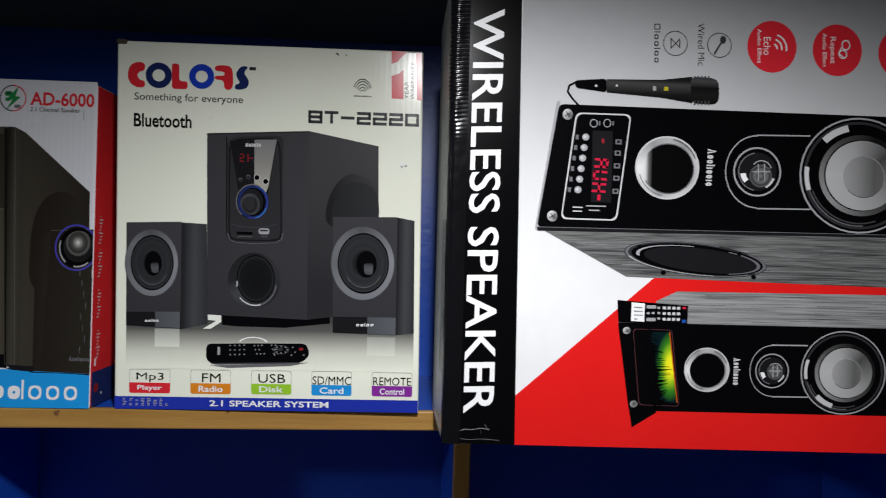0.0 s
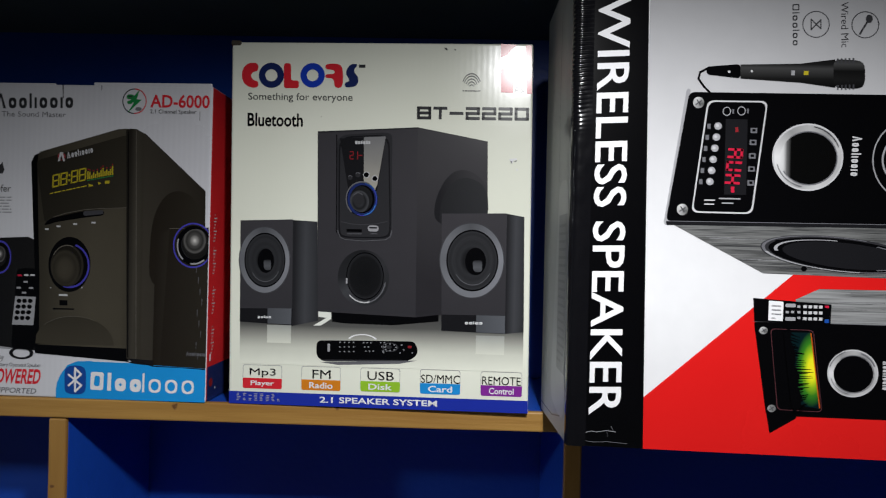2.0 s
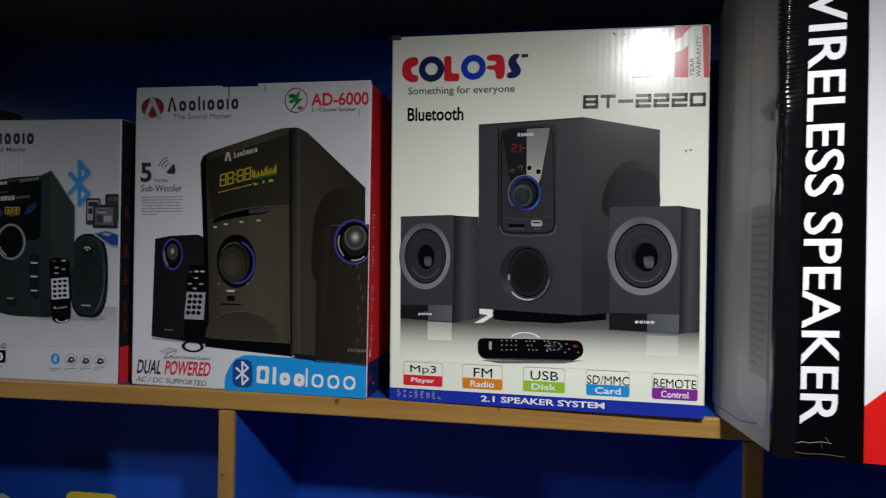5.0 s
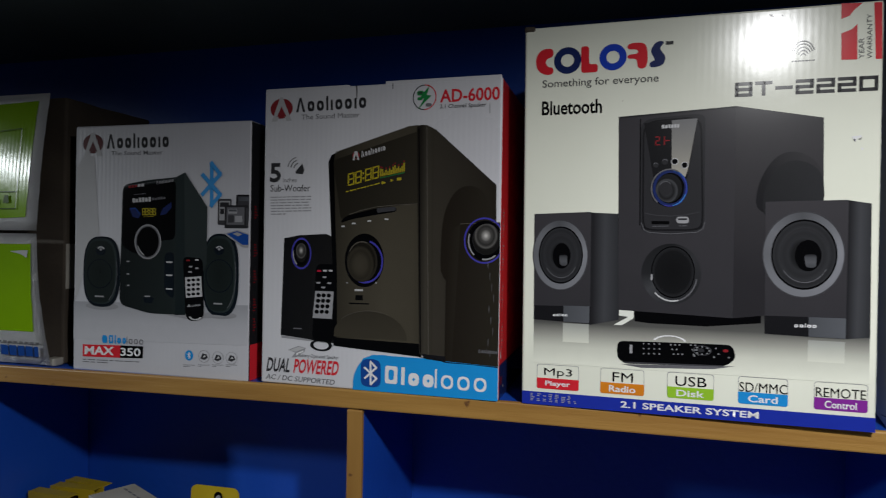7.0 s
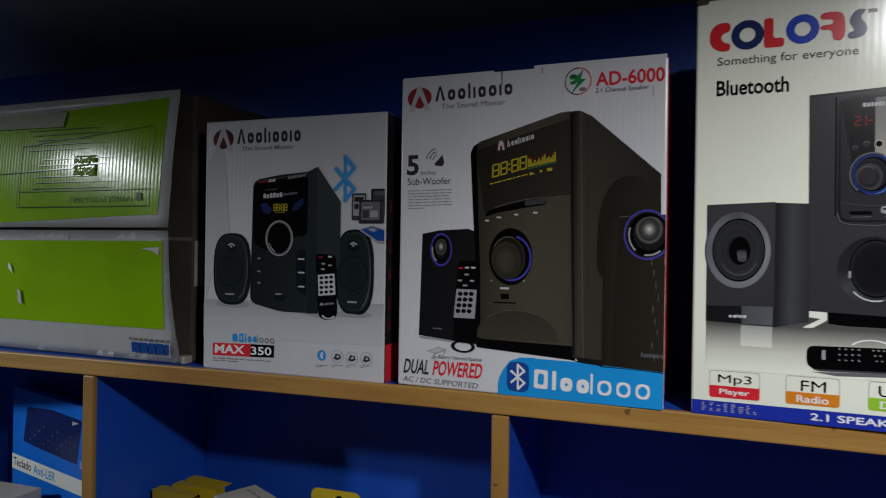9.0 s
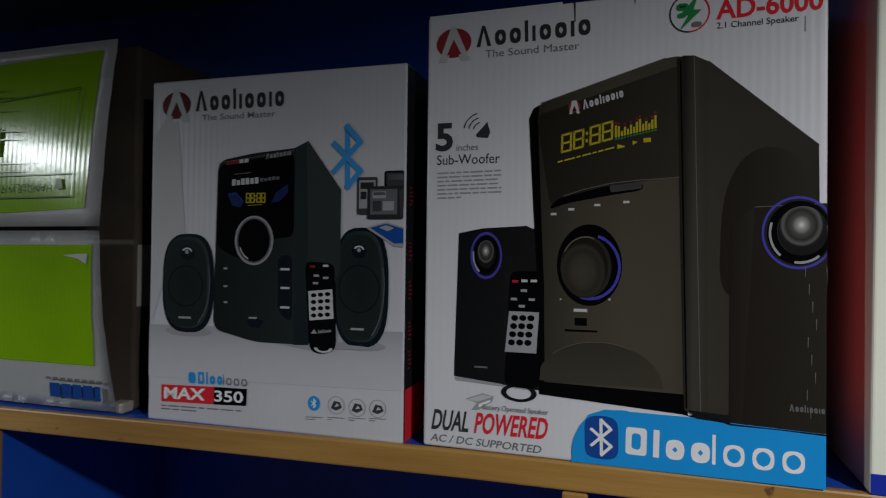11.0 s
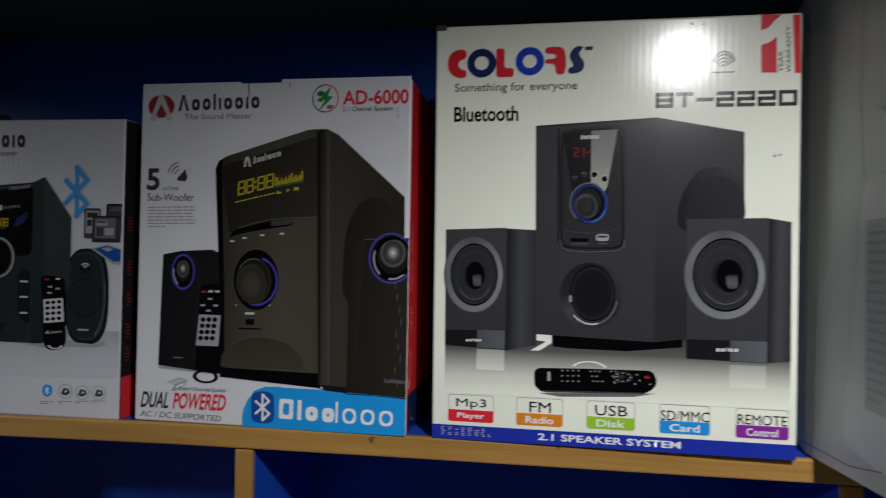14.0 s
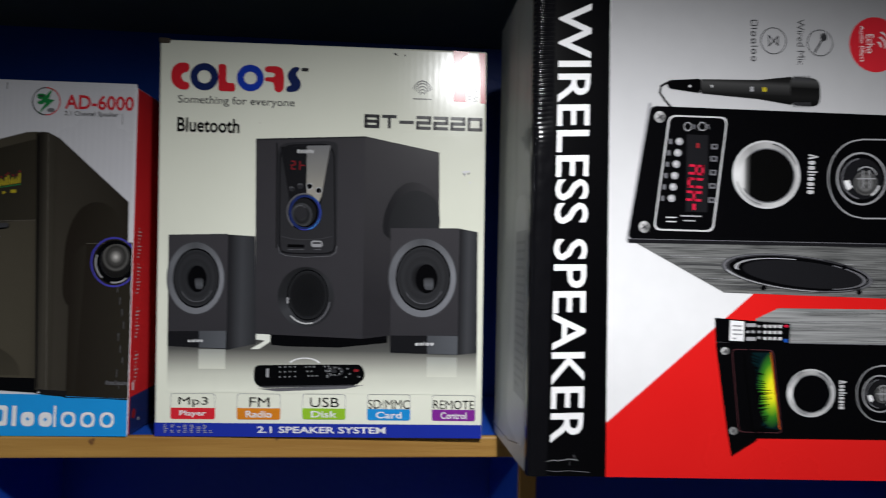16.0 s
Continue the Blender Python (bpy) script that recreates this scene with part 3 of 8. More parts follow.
    def small_writing(self, colour, bl, br, tl, lines, seed=1):
        """Writing too small to read: bars of uneven length, line by line."""
        rnd = random.Random(seed)
        bl, ex, ey = Vector(bl), Vector(br) - Vector(bl), Vector(tl) - Vector(bl)
        for k in range(lines):
            a = bl + ey * ((k + 0.25) / lines)
            top = ey * (0.36 / lines)
            at = 0.0
            end = 1.0 if k or lines == 1 else rnd.uniform(0.3, 0.6)
            while at < end - 0.04:
                w = min(rnd.uniform(0.06, 0.2), end - at)
                p, q = a + ex * at, a + ex * (at + w)
                self.shape("small_writing", colour, [[tuple(p), tuple(q), tuple(q + top), tuple(p + top)]])
                at += w + 0.025

# the blue keyboard box stands in the lower compartment
keyboard_box = thing("keyboard_box", pose(-1.4571, 0.8733, 0.985, 0, 0, -15), "bright blue keyboard box with a white band", "box")
part("body", block(0, 0, 0, 0.38, 0.016, 0.2285, 0.0015, 0.0006), M["card_azure"], keyboard_box)
CARTONS["K"] = (keyboard_box, (0.38, 0.016, 0.2285))

c_sheet = Sheet("C", fit=(0.994, 1.1, 0.996, 1.6))

c_sheet.motif("printed_floor", "printed grey mirror-like floor")
c_sheet.rect("mirror_floor", 11.0, 43.0, 319.6, 103.0)

c_sheet.motif("printed_gleam")
c_sheet.poly("cream", (97.4, 102.4), (111.6, 101.4), (111.6, 94.3), (100.5, 86.8), (92.0, 86.6), (106.4, 95.4), (97.4, 96.4))
c_sheet.poly("steel", (208.0, 97.5), (226.0, 102.0), (226.5, 100.6), (208.0, 95.0))
c_sheet.rect("floor_glint", 41.2, 66.5, 67.6, 86.0)
c_sheet.rect("floor_glint", 268.8, 61.0, 299.4, 81.0)

c_sheet.motif("printed_band", "blue band along the foot")
c_sheet.rect("band_blue", -2.0, -2.0, 328.0, 12.4)

c_sheet.motif("small_writing", "columns of tiny white writing on the blue band")
c_sheet.poly("silver", (8.2, 9.6), (10.6, 9.6), (10.6, 10.4), (8.2, 10.4))
c_sheet.poly("silver", (8.1, 7.8), (10.4, 7.8), (10.4, 8.7), (8.1, 8.7))
c_sheet.poly("silver", (8.7, 6.1), (12.4, 6.1), (12.4, 6.9), (8.7, 6.9))
c_sheet.poly("silver", (8.2, 4.3), (11.3, 4.3), (11.3, 5.1), (8.2, 5.1))
c_sheet.poly("silver", (8.1, 2.6), (10.5, 2.6), (10.5, 3.4), (8.1, 3.4))
c_sheet.poly("silver", (15.1, 9.6), (18.8, 9.6), (18.8, 10.4), (15.1, 10.4))
c_sheet.poly("silver", (15.0, 7.8), (17.6, 7.8), (17.6, 8.7), (15.0, 8.7))
c_sheet.poly("silver", (15.1, 4.3), (17.5, 4.3), (17.5, 5.1), (15.1, 5.1))
c_sheet.poly("silver", (14.9, 2.6), (18.0, 2.6), (18.0, 3.4), (14.9, 3.4))
c_sheet.poly("silver", (21.5, 7.8), (24.7, 7.8), (24.7, 8.7), (21.5, 8.7))
c_sheet.poly("silver", (21.5, 4.3), (24.6, 4.3), (24.6, 5.1), (21.5, 5.1))
c_sheet.poly("silver", (21.3, 2.6), (24.3, 2.6), (24.3, 3.4), (21.3, 3.4))
c_sheet.poly("silver", (27.4, 9.6), (31.1, 9.6), (31.1, 10.4), (27.4, 10.4))
c_sheet.poly("silver", (27.2, 7.8), (30.6, 7.8), (30.6, 8.7), (27.2, 8.7))
c_sheet.poly("silver", (27.6, 6.1), (30.7, 6.1), (30.7, 6.9), (27.6, 6.9))
c_sheet.poly("silver", (28.0, 4.3), (30.5, 4.3), (30.5, 5.1), (28.0, 5.1))
c_sheet.poly("silver", (27.4, 2.6), (30.7, 2.6), (30.7, 3.4), (27.4, 3.4))
c_sheet.poly("silver", (33.9, 9.6), (37.4, 9.6), (37.4, 10.4), (33.9, 10.4))
c_sheet.poly("silver", (34.0, 7.8), (37.9, 7.8), (37.9, 8.7), (34.0, 8.7))
c_sheet.poly("silver", (33.6, 6.1), (36.3, 6.1), (36.3, 6.9), (33.6, 6.9))
c_sheet.poly("silver", (34.1, 4.3), (36.7, 4.3), (36.7, 5.1), (34.1, 5.1))
c_sheet.poly("silver", (33.7, 2.6), (36.8, 2.6), (36.8, 3.4), (33.7, 3.4))
c_sheet.poly("silver", (40.6, 7.8), (44.5, 7.8), (44.5, 8.7), (40.6, 8.7))
c_sheet.poly("silver", (40.2, 6.1), (44.2, 6.1), (44.2, 6.9), (40.2, 6.9))
c_sheet.poly("silver", (40.3, 4.3), (44.2, 4.3), (44.2, 5.1), (40.3, 5.1))
c_sheet.poly("silver", (40.7, 2.6), (43.4, 2.6), (43.4, 3.4), (40.7, 3.4))
c_sheet.poly("silver", (46.8, 9.6), (49.2, 9.6), (49.2, 10.4), (46.8, 10.4))
c_sheet.poly("silver", (47.2, 7.8), (50.0, 7.8), (50.0, 8.7), (47.2, 8.7))
c_sheet.poly("silver", (46.4, 6.1), (48.9, 6.1), (48.9, 6.9), (46.4, 6.9))
c_sheet.poly("silver", (46.7, 4.3), (49.4, 4.3), (49.4, 5.1), (46.7, 5.1))
c_sheet.poly("silver", (47.2, 2.6), (50.1, 2.6), (50.1, 3.4), (47.2, 3.4))
c_sheet.poly("silver", (52.8, 4.3), (55.1, 4.3), (55.1, 5.1), (52.8, 5.1))
c_sheet.poly("silver", (53.3, 2.6), (55.8, 2.6), (55.8, 3.4), (53.3, 3.4))
c_sheet.text("white", "2.1 SPEAKER SYSTEM", (99.9, 2.8), (227.9, 2.8), (99.9, 9.4), 0.02)

c_sheet.motif("worn_edge", "pale wear and bright streaks along the upright edge")
c_sheet.poly("white", (326.0, 244.1), (326.0, 259.2), (325.2, 254.7), (325.3, 247.2))
c_sheet.poly("white", (326.0, 200.6), (326.0, 213.1), (325.2, 209.4), (325.3, 203.1))
c_sheet.poly("white", (326.0, 260.7), (326.0, 267.0), (325.2, 265.1), (325.3, 261.9))
c_sheet.poly("white", (326.0, 350.7), (326.0, 368.0), (325.2, 362.8), (325.3, 354.1))
c_sheet.poly("white", (326.0, 28.3), (326.0, 45.8), (325.2, 40.5), (325.3, 31.8))
c_sheet.poly("white", (326.0, 365.5), (326.0, 378.2), (325.2, 374.4), (325.3, 368.0))
c_sheet.poly("white", (326.0, 16.9), (326.0, 33.3), (325.2, 28.4), (325.3, 20.2))
c_sheet.poly("white", (326.0, 48.5), (326.0, 66.0), (325.2, 60.7), (325.3, 52.0))
c_sheet.poly("white", (326.0, 253.5), (326.0, 256.5), (325.2, 255.6), (325.3, 254.1))
c_sheet.poly("white", (326.0, 63.6), (326.0, 75.7), (325.2, 72.1), (325.3, 66.0))
c_sheet.poly("white", (326.0, 216.3), (326.0, 230.2), (325.2, 226.1), (325.3, 219.1))
c_sheet.poly("white", (326.0, 352.4), (326.0, 357.9), (325.2, 356.3), (325.3, 353.5))

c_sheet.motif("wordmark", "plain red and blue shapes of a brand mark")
c_sheet.soft("red", 9, (28.4, 367.6), (28.4, 359.1), (22.4, 357.9), (19.9, 353.7), (23.1, 348.8), (28.5, 348.4), (28.5, 341.1), (18.4, 341.2), (10.5, 347.9), (10.4, 361.0), (17.3, 367.7))
c_sheet.ring("navy", 42.9, 354.5, 13.84, 13.37, 0.52)
c_sheet.soft("red", 3, (56.6, 367.5), (64.5, 367.4), (64.6, 349.2), (73.4, 349.2), (73.4, 341.0), (56.9, 341.1))
c_sheet.ring("royal", 88.2, 354.9, 13.35, 12.99, 0.52)
c_sheet.soft("red", 10, (102.1, 367.2), (117.5, 367.7), (121.6, 361.7), (121.7, 341.9), (111.9, 341.9), (111.8, 352.1), (102.2, 352.1), (102.2, 356.4), (112.4, 356.3), (112.3, 361.1), (102.1, 361.2))
c_sheet.soft("navy", 8, (129.5, 367.7), (138.7, 367.0), (132.0, 360.4), (139.1, 352.6), (136.8, 343.6), (123.6, 341.8), (123.5, 347.9), (129.7, 349.0), (123.4, 358.1))
c_sheet.rect("text", 138.7, 363.4, 145.7, 366.7)

c_sheet.motif("signal_icon")
c_sheet.ring("text", 260.5, 343.3, 2.66, 3.85, 0.256, 25, 155)
c_sheet.ring("text", 260.5, 343.3, 4.73, 6.84, 0.14400000000000002, 25, 155)
c_sheet.ring("text", 260.5, 343.3, 6.80, 9.83, 0.10017391304347827, 25, 155)
c_sheet.ring("text", 260.5, 343.3, 8.87, 12.83, 0.0768, 25, 155)
c_sheet.ring("text", 260.5, 343.3, 10.64, 15.39, 0.064, 25, 155)
c_sheet.small_writing("text", (251.0, 338.9), (270.0, 338.9), (251.0, 341.9), 1, 3)
c_sheet.text("text", "Something for everyone", (17.5, 325.9), (132.3, 325.9), (17.5, 335.9), 0.004)
c_sheet.text("black", "Bluetooth", (17.1, 300.0), (78.1, 300.0), (17.1, 314.3), 0.022)
c_sheet.segments("text", "BT-2220", (203.8, 309.7), (320.6, 309.7), (203.8, 323.3), 0.23, 0.42)

c_sheet.motif("warranty_corner", "red warranty corner")
c_sheet.poly("red", (291.2, 390.3), (308.4, 388.6), (302.3, 383.5), (298.2, 378.1), (291.4, 375.6))
c_sheet.poly("red", (291.6, 362.8), (299.7, 365.6), (304.5, 370.1), (305.0, 338.5), (292.0, 339.0))
c_sheet.poly("red", (317.6, 388.2), (324.0, 388.0), (324.8, 337.8), (319.7, 337.9))
c_sheet.text("text", "YEAR", (310.4, 338.8), (310.1, 357.3), (306.1, 339.1))
c_sheet.text("text", "WARRANTY", (316.8, 338.3), (316.2, 378.3), (312.7, 338.6))

c_sheet.motif("scuff_mark")
c_sheet.poly("white", (301.5, 269.2), (309.7, 270.2), (310.0, 268.4), (306.2, 267.5), (305.1, 264.5))
# the two grey slivers paint the shade under the torn white edge
c_sheet.poly("grey_text", (302.7, 267.2), (305.0, 266.9), (304.5, 264.2))
c_sheet.poly("grey_text", (306.8, 266.9), (310.3, 268.1), (308.6, 266.0))
c_sheet.poly("white", (309.2, 259.3), (311.6, 258.1), (309.9, 256.6))
c_sheet.poly("text", (230.8, 385.1), (233.2, 384.8), (235.0, 382.4), (232.1, 383.0))
c_sheet.poly("text", (241.3, 383.5), (243.3, 383.5), (243.1, 381.8))

c_sheet.motif("pictured_subwoofer", "printed picture of a black subwoofer")
c_sheet.poly("black", (112.4, 103.9), (228.3, 103.3), (228.5, 95.0), (180.0, 89.5), (127.1, 90.0), (112.6, 91.4))
c_sheet.poly("slate", (94.7, 295.4), (181.4, 299.9), (203.4, 301.2), (203.6, 98.6), (96.6, 102.1))

c_sheet.motif("pictured_side")
c_sheet.poly("slate_side", (203.4, 301.2), (278.6, 287.3), (281.0, 105.0), (231.6, 102.5), (203.6, 98.6))

c_sheet.motif("pictured_port")
c_sheet.soft("slate_rim", 30, (222.0, 196.0), (222.5, 226.0), (238.0, 254.0), (258.0, 258.5), (279.4, 243.0), (280.3, 200.0))
c_sheet.soft("slate_port", 28, (228.0, 190.0), (228.0, 222.0), (242.0, 246.0), (260.0, 250.0), (279.8, 238.0), (280.5, 196.0))
c_sheet.poly("coal", (94.7, 295.4), (203.4, 301.2), (204.3, 300.0), (95.6, 293.8))

c_sheet.motif("control_panel")
c_sheet.soft("coal", 14, (116.1, 291.8), (173.6, 295.7), (176.7, 289.1), (177.5, 188.3), (173.3, 181.1), (145.2, 178.5), (120.1, 180.0), (116.7, 187.1), (116.3, 270.7))
c_sheet.frame_line("soot", 1.6, 14, (117.9, 290.0), (173.0, 293.3), (175.9, 189.0), (172.3, 182.4), (121.8, 182.0), (118.4, 187.8))
c_sheet.poly("soot", (119.2, 288.2), (169.4, 290.9), (160.2, 233.2), (129.6, 229.7))
c_sheet.soft("panel_gleam", 1, (145.2, 290.0), (169.0, 291.0), (160.4, 240.0), (157.4, 233.0), (145.6, 240.6))
c_sheet.marks("pale", (135.9, 282.3), (152.1, 282.7), (135.8, 285.9), [1, 1, 0.7, 1, 0.8, 0.8], [1, 0.9, 1, 0.9, 1, 0.9])
c_sheet.disc("black", 148.4, 249.9, 3.37, 3.31)
c_sheet.ring("pale", 148.4, 249.9, 3.37, 3.31, 0.2)
c_sheet.disc("black", 157.7, 246.1, 3.36, 3.31)
c_sheet.ring("pale", 157.7, 246.1, 3.36, 3.31, 0.2)
c_sheet.disc("coal", 139.2, 249.8, 2.76, 2.71)
c_sheet.ring("steel", 139.2, 249.8, 2.76, 2.71, 0.25, 20, 160)
c_sheet.disc("coal", 130.7, 246.7, 2.46, 2.42)
c_sheet.ring("steel", 130.7, 246.7, 2.46, 2.42, 0.25, 20, 160)
c_sheet.disc("black", 143.8, 223.9, 17.18, 18.10)
c_sheet.ring("navy", 144.4, 223.9, 16.25, 18.10, 0.17)
c_sheet.ring("deep_blue", 144.4, 223.9, 16.25, 18.10, 0.08, -70, 80)
c_sheet.ring("violet", 144.4, 223.6, 15.64, 17.50, 0.04, -110, 40)
c_sheet.ring("rune_blue", 144.4, 223.6, 15.33, 17.20, 0.035, -80, -20)
c_sheet.disc("knob_gloss", 143.2, 223.9, 12.27, 13.88)
c_sheet.disc("coal", 140.1, 223.8, 6.2, 7.0)
c_sheet.ring("steel", 140.1, 223.8, 6.2, 7.0, 0.08, 40, 150)
c_sheet.ring("steel", 143.8, 223.9, 17.48, 19.01, 0.07, 60, 230)
c_sheet.rect("black", 127.4, 188.8, 144.1, 191.8)
c_sheet.rect("silver", 150.7, 189.6, 162.3, 196.1, 3)
c_sheet.rect("coal", 152.3, 192.8, 160.6, 194.5)
c_sheet.small_writing("steel", (128.4, 185.7), (143.8, 186.0), (128.4, 187.7), 1, 4)
c_sheet.small_writing("steel", (153.7, 186.2), (161.0, 186.4), (153.7, 188.2), 1, 5)
c_sheet.line("steel", 0.7, (117.6, 190.0), (120.6, 182.6), (126.0, 180.4), (145.2, 179.2), (170.0, 181.0), (175.4, 184.6), (176.8, 191.0))
c_sheet.line("iron", 0.9, (121.5, 199.5), (132.0, 197.2), (146.0, 196.6), (160.0, 197.8), (171.5, 200.6))
c_sheet.line("iron", 0.6, (176.4, 289.0), (177.2, 192.0))
c_sheet.line("black", 0.9, (115.6, 292.0), (116.4, 188.0))
c_sheet.segments("dim_red", "21-", (130.4, 266.0), (143.3, 266.0), (130.4, 274.8))

c_sheet.motif("pictured_vent")
c_sheet.disc("well_rim", 146.4, 139.6, 28.0, 30.0, 48)
c_sheet.disc("well_hole", 148.2, 141.6, 20.5, 25.6, 48)
c_sheet.ring("black", 148.2, 141.6, 20.5, 25.6, 0.05)
c_sheet.ring("pale", 147.6, 140.0, 23.4, 27.6, 0.05, 225, 285)
c_sheet.ring("steel", 147.6, 140.0, 23.6, 27.8, 0.05, 285, 350)
c_sheet.rect("silver", 127.4, 133.0, 129.2, 139.0)

c_sheet.motif("pictured_speaker", "printed picture of a small black speaker")
c_sheet.poly("coal_fade", (68.0, 200.1), (95.4, 198.9), (97.2, 92.0), (68.2, 85.5))
c_sheet.poly("slate", (10.6, 198.6), (68.6, 200.8), (68.6, 86.3), (11.0, 88.7))
c_sheet.poly("soot", (11.0, 103.3), (69.1, 104.4), (68.6, 86.5), (11.0, 89.0))
c_sheet.driver(37.6, 156.3, 28.4, 36.4, 0.06)
c_sheet.poly("plate_blue", (41.6, 104.2), (68.0, 104.4), (67.9, 87.0), (41.8, 87.6))
c_sheet.wordmark("white", (31.0, 92.8), (45.5, 93.2), (31.0, 96.0), "ooloo", 0.2)

c_sheet.motif("pictured_speaker", "printed picture of a small black speaker")
c_sheet.poly("coal_fade", (299.6, 211.6), (318.8, 208.4), (319.8, 86.0), (299.6, 83.6))
c_sheet.poly("slate", (230.4, 210.3), (300.2, 211.8), (299.8, 83.8), (231.6, 85.3))
c_sheet.poly("soot", (231.6, 102.5), (300.0, 103.2), (299.6, 84.0), (231.8, 85.5))
c_sheet.driver(263.2, 161.0, 34.9, 40.5, 0.12)
c_sheet.poly("plate_blue", (268.9, 102.8), (299.8, 103.0), (299.7, 84.0), (269.0, 84.4))
c_sheet.wordmark("white", (257.0, 92.6), (275.5, 93.0), (257.0, 96.4), "ooloo", 0.2)

c_sheet.motif("pictured_remote", "printed picture of a black remote control")
c_sheet.ring("white", 146.3, 71.0, 16.68, 7.91, 0.14, 20, 160)
c_sheet.poly("steel", (99.5, 47.1), (206.1, 52.0), (186.4, 47.9), (119.7, 44.6))
c_sheet.soft("black", 6, (96.0, 70.6), (152.9, 72.0), (203.6, 72.6), (207.4, 59.6), (197.4, 51.2), (103.2, 48.4), (95.8, 53.4))
c_sheet.soft("iron", 3, (99.4, 49.7), (196.2, 52.2), (195.6, 51.2), (106.2, 48.0))
c_sheet.disc("key_grey", 121.6, 69.2, 0.95, 0.85, 8)
c_sheet.disc("key_grey", 121.6, 64.2, 0.95, 0.85, 8)
c_sheet.disc("key_grey", 121.7, 59.2, 0.95, 0.85, 8)
c_sheet.disc("key_grey", 126.6, 69.3, 0.95, 0.85, 8)
c_sheet.disc("key_grey", 126.6, 64.4, 0.95, 0.85, 8)
c_sheet.disc("key_grey", 126.7, 59.4, 0.95, 0.85, 8)
c_sheet.disc("key_grey", 131.6, 69.5, 0.95, 0.85, 8)
c_sheet.disc("key_grey", 131.7, 64.6, 0.95, 0.85, 8)
c_sheet.disc("key_grey", 131.7, 59.6, 0.95, 0.85, 8)
c_sheet.disc("key_grey", 136.6, 69.7, 0.95, 0.85, 8)
c_sheet.disc("key_grey", 136.7, 64.8, 0.95, 0.85, 8)
c_sheet.disc("key_grey", 136.7, 59.8, 0.95, 0.85, 8)
c_sheet.disc("key_grey", 147.4, 69.6, 0.95, 0.85, 8)
c_sheet.disc("key_grey", 148.8, 65.1, 0.95, 0.85, 8)
c_sheet.disc("key_grey", 150.2, 60.5, 0.95, 0.85, 8)
c_sheet.disc("key_grey", 151.4, 69.8, 0.95, 0.85, 8)
c_sheet.disc("key_grey", 152.8, 65.2, 0.95, 0.85, 8)
c_sheet.disc("key_grey", 154.2, 60.6, 0.95, 0.85, 8)
c_sheet.disc("key_grey", 155.4, 69.9, 0.95, 0.85, 8)
c_sheet.disc("key_grey", 158.2, 60.8, 0.95, 0.85, 8)
c_sheet.disc("key_grey", 166.1, 70.3, 0.95, 0.85, 8)
c_sheet.disc("key_grey", 167.4, 65.8, 0.95, 0.85, 8)
c_sheet.disc("key_grey", 168.8, 61.2, 0.95, 0.85, 8)
c_sheet.disc("key_grey", 170.1, 70.4, 0.95, 0.85, 8)
c_sheet.disc("key_grey", 171.4, 65.9, 0.95, 0.85, 8)
c_sheet.disc("key_grey", 172.8, 61.4, 0.95, 0.85, 8)
c_sheet.ring("iron", 176.3, 65.6, 8.6, 4.9, 0.14)
for a in range(0, 360, 45):
    c_sheet.disc("key_grey", 176.3 + 6.6 * math.cos(radians(a)), 65.6 + 3.6 * math.sin(radians(a)), 1.0, 0.8, 8)
c_sheet.rect("coal", 172.3, 63.9, 178.2, 67.8, 3)
c_sheet.rect("silver", 108.1, 58.8, 110.8, 67.4)
c_sheet.rect("dim_red", 195.4, 65.1, 200.0, 68.0, 2)
c_sheet.disc("key_grey", 188.9, 68.3, 0.95, 0.85, 8)
c_sheet.disc("key_grey", 191.3, 63.1, 0.95, 0.85, 8)
c_sheet.disc("key_grey", 187.3, 59.8, 0.95, 0.85, 8)
c_sheet.disc("key_grey", 200.6, 60.2, 0.95, 0.85, 8)
c_sheet.disc("key_grey", 169.2, 59.8, 0.95, 0.85, 8)

c_sheet.motif("feature_badge")
c_sheet.frame_line("silver", 0.45, 3, (14.7, 16.1), (58.1, 16.1), (58.1, 41.9), (14.7, 41.9))
c_sheet.rect("red", 14.7, 16.1, 58.1, 26.4, 2.5)
c_sheet.rect("red", 14.7, 23.7, 58.1, 27.4)
c_sheet.text("black", "Mp3", (22.3, 28.2), (51.2, 28.2), (22.3, 38.2))
c_sheet.text("white", "Player", (23.5, 18.1), (49.5, 18.1), (23.5, 24.7), 0.018)

c_sheet.motif("feature_badge")
c_sheet.frame_line("silver", 0.45, 3, (79.6, 16.2), (122.6, 16.2), (122.6, 42.2), (79.6, 42.2))
c_sheet.rect("orange", 79.7, 16.2, 122.6, 26.6, 2.5)
c_sheet.rect("orange", 79.6, 24.0, 122.6, 27.6)
c_sheet.text("black", "FM", (91.8, 28.9), (111.8, 28.9), (91.8, 38.5))
c_sheet.text("white", "Radio", (88.3, 18.2), (114.1, 18.2), (88.3, 25.0), 0.018)

c_sheet.motif("feature_badge")
c_sheet.frame_line("silver", 0.45, 3, (144.4, 16.8), (187.6, 16.8), (187.6, 42.5), (144.4, 42.5))
c_sheet.rect("lime", 144.5, 16.8, 187.6, 27.1, 2.5)
c_sheet.rect("lime", 144.4, 24.4, 187.6, 28.0)
c_sheet.text("black", "USB", (152.0, 29.3), (180.9, 29.3), (152.0, 38.9))
c_sheet.text("white", "Disk", (153.1, 18.8), (179.0, 18.8), (153.1, 25.4), 0.018)

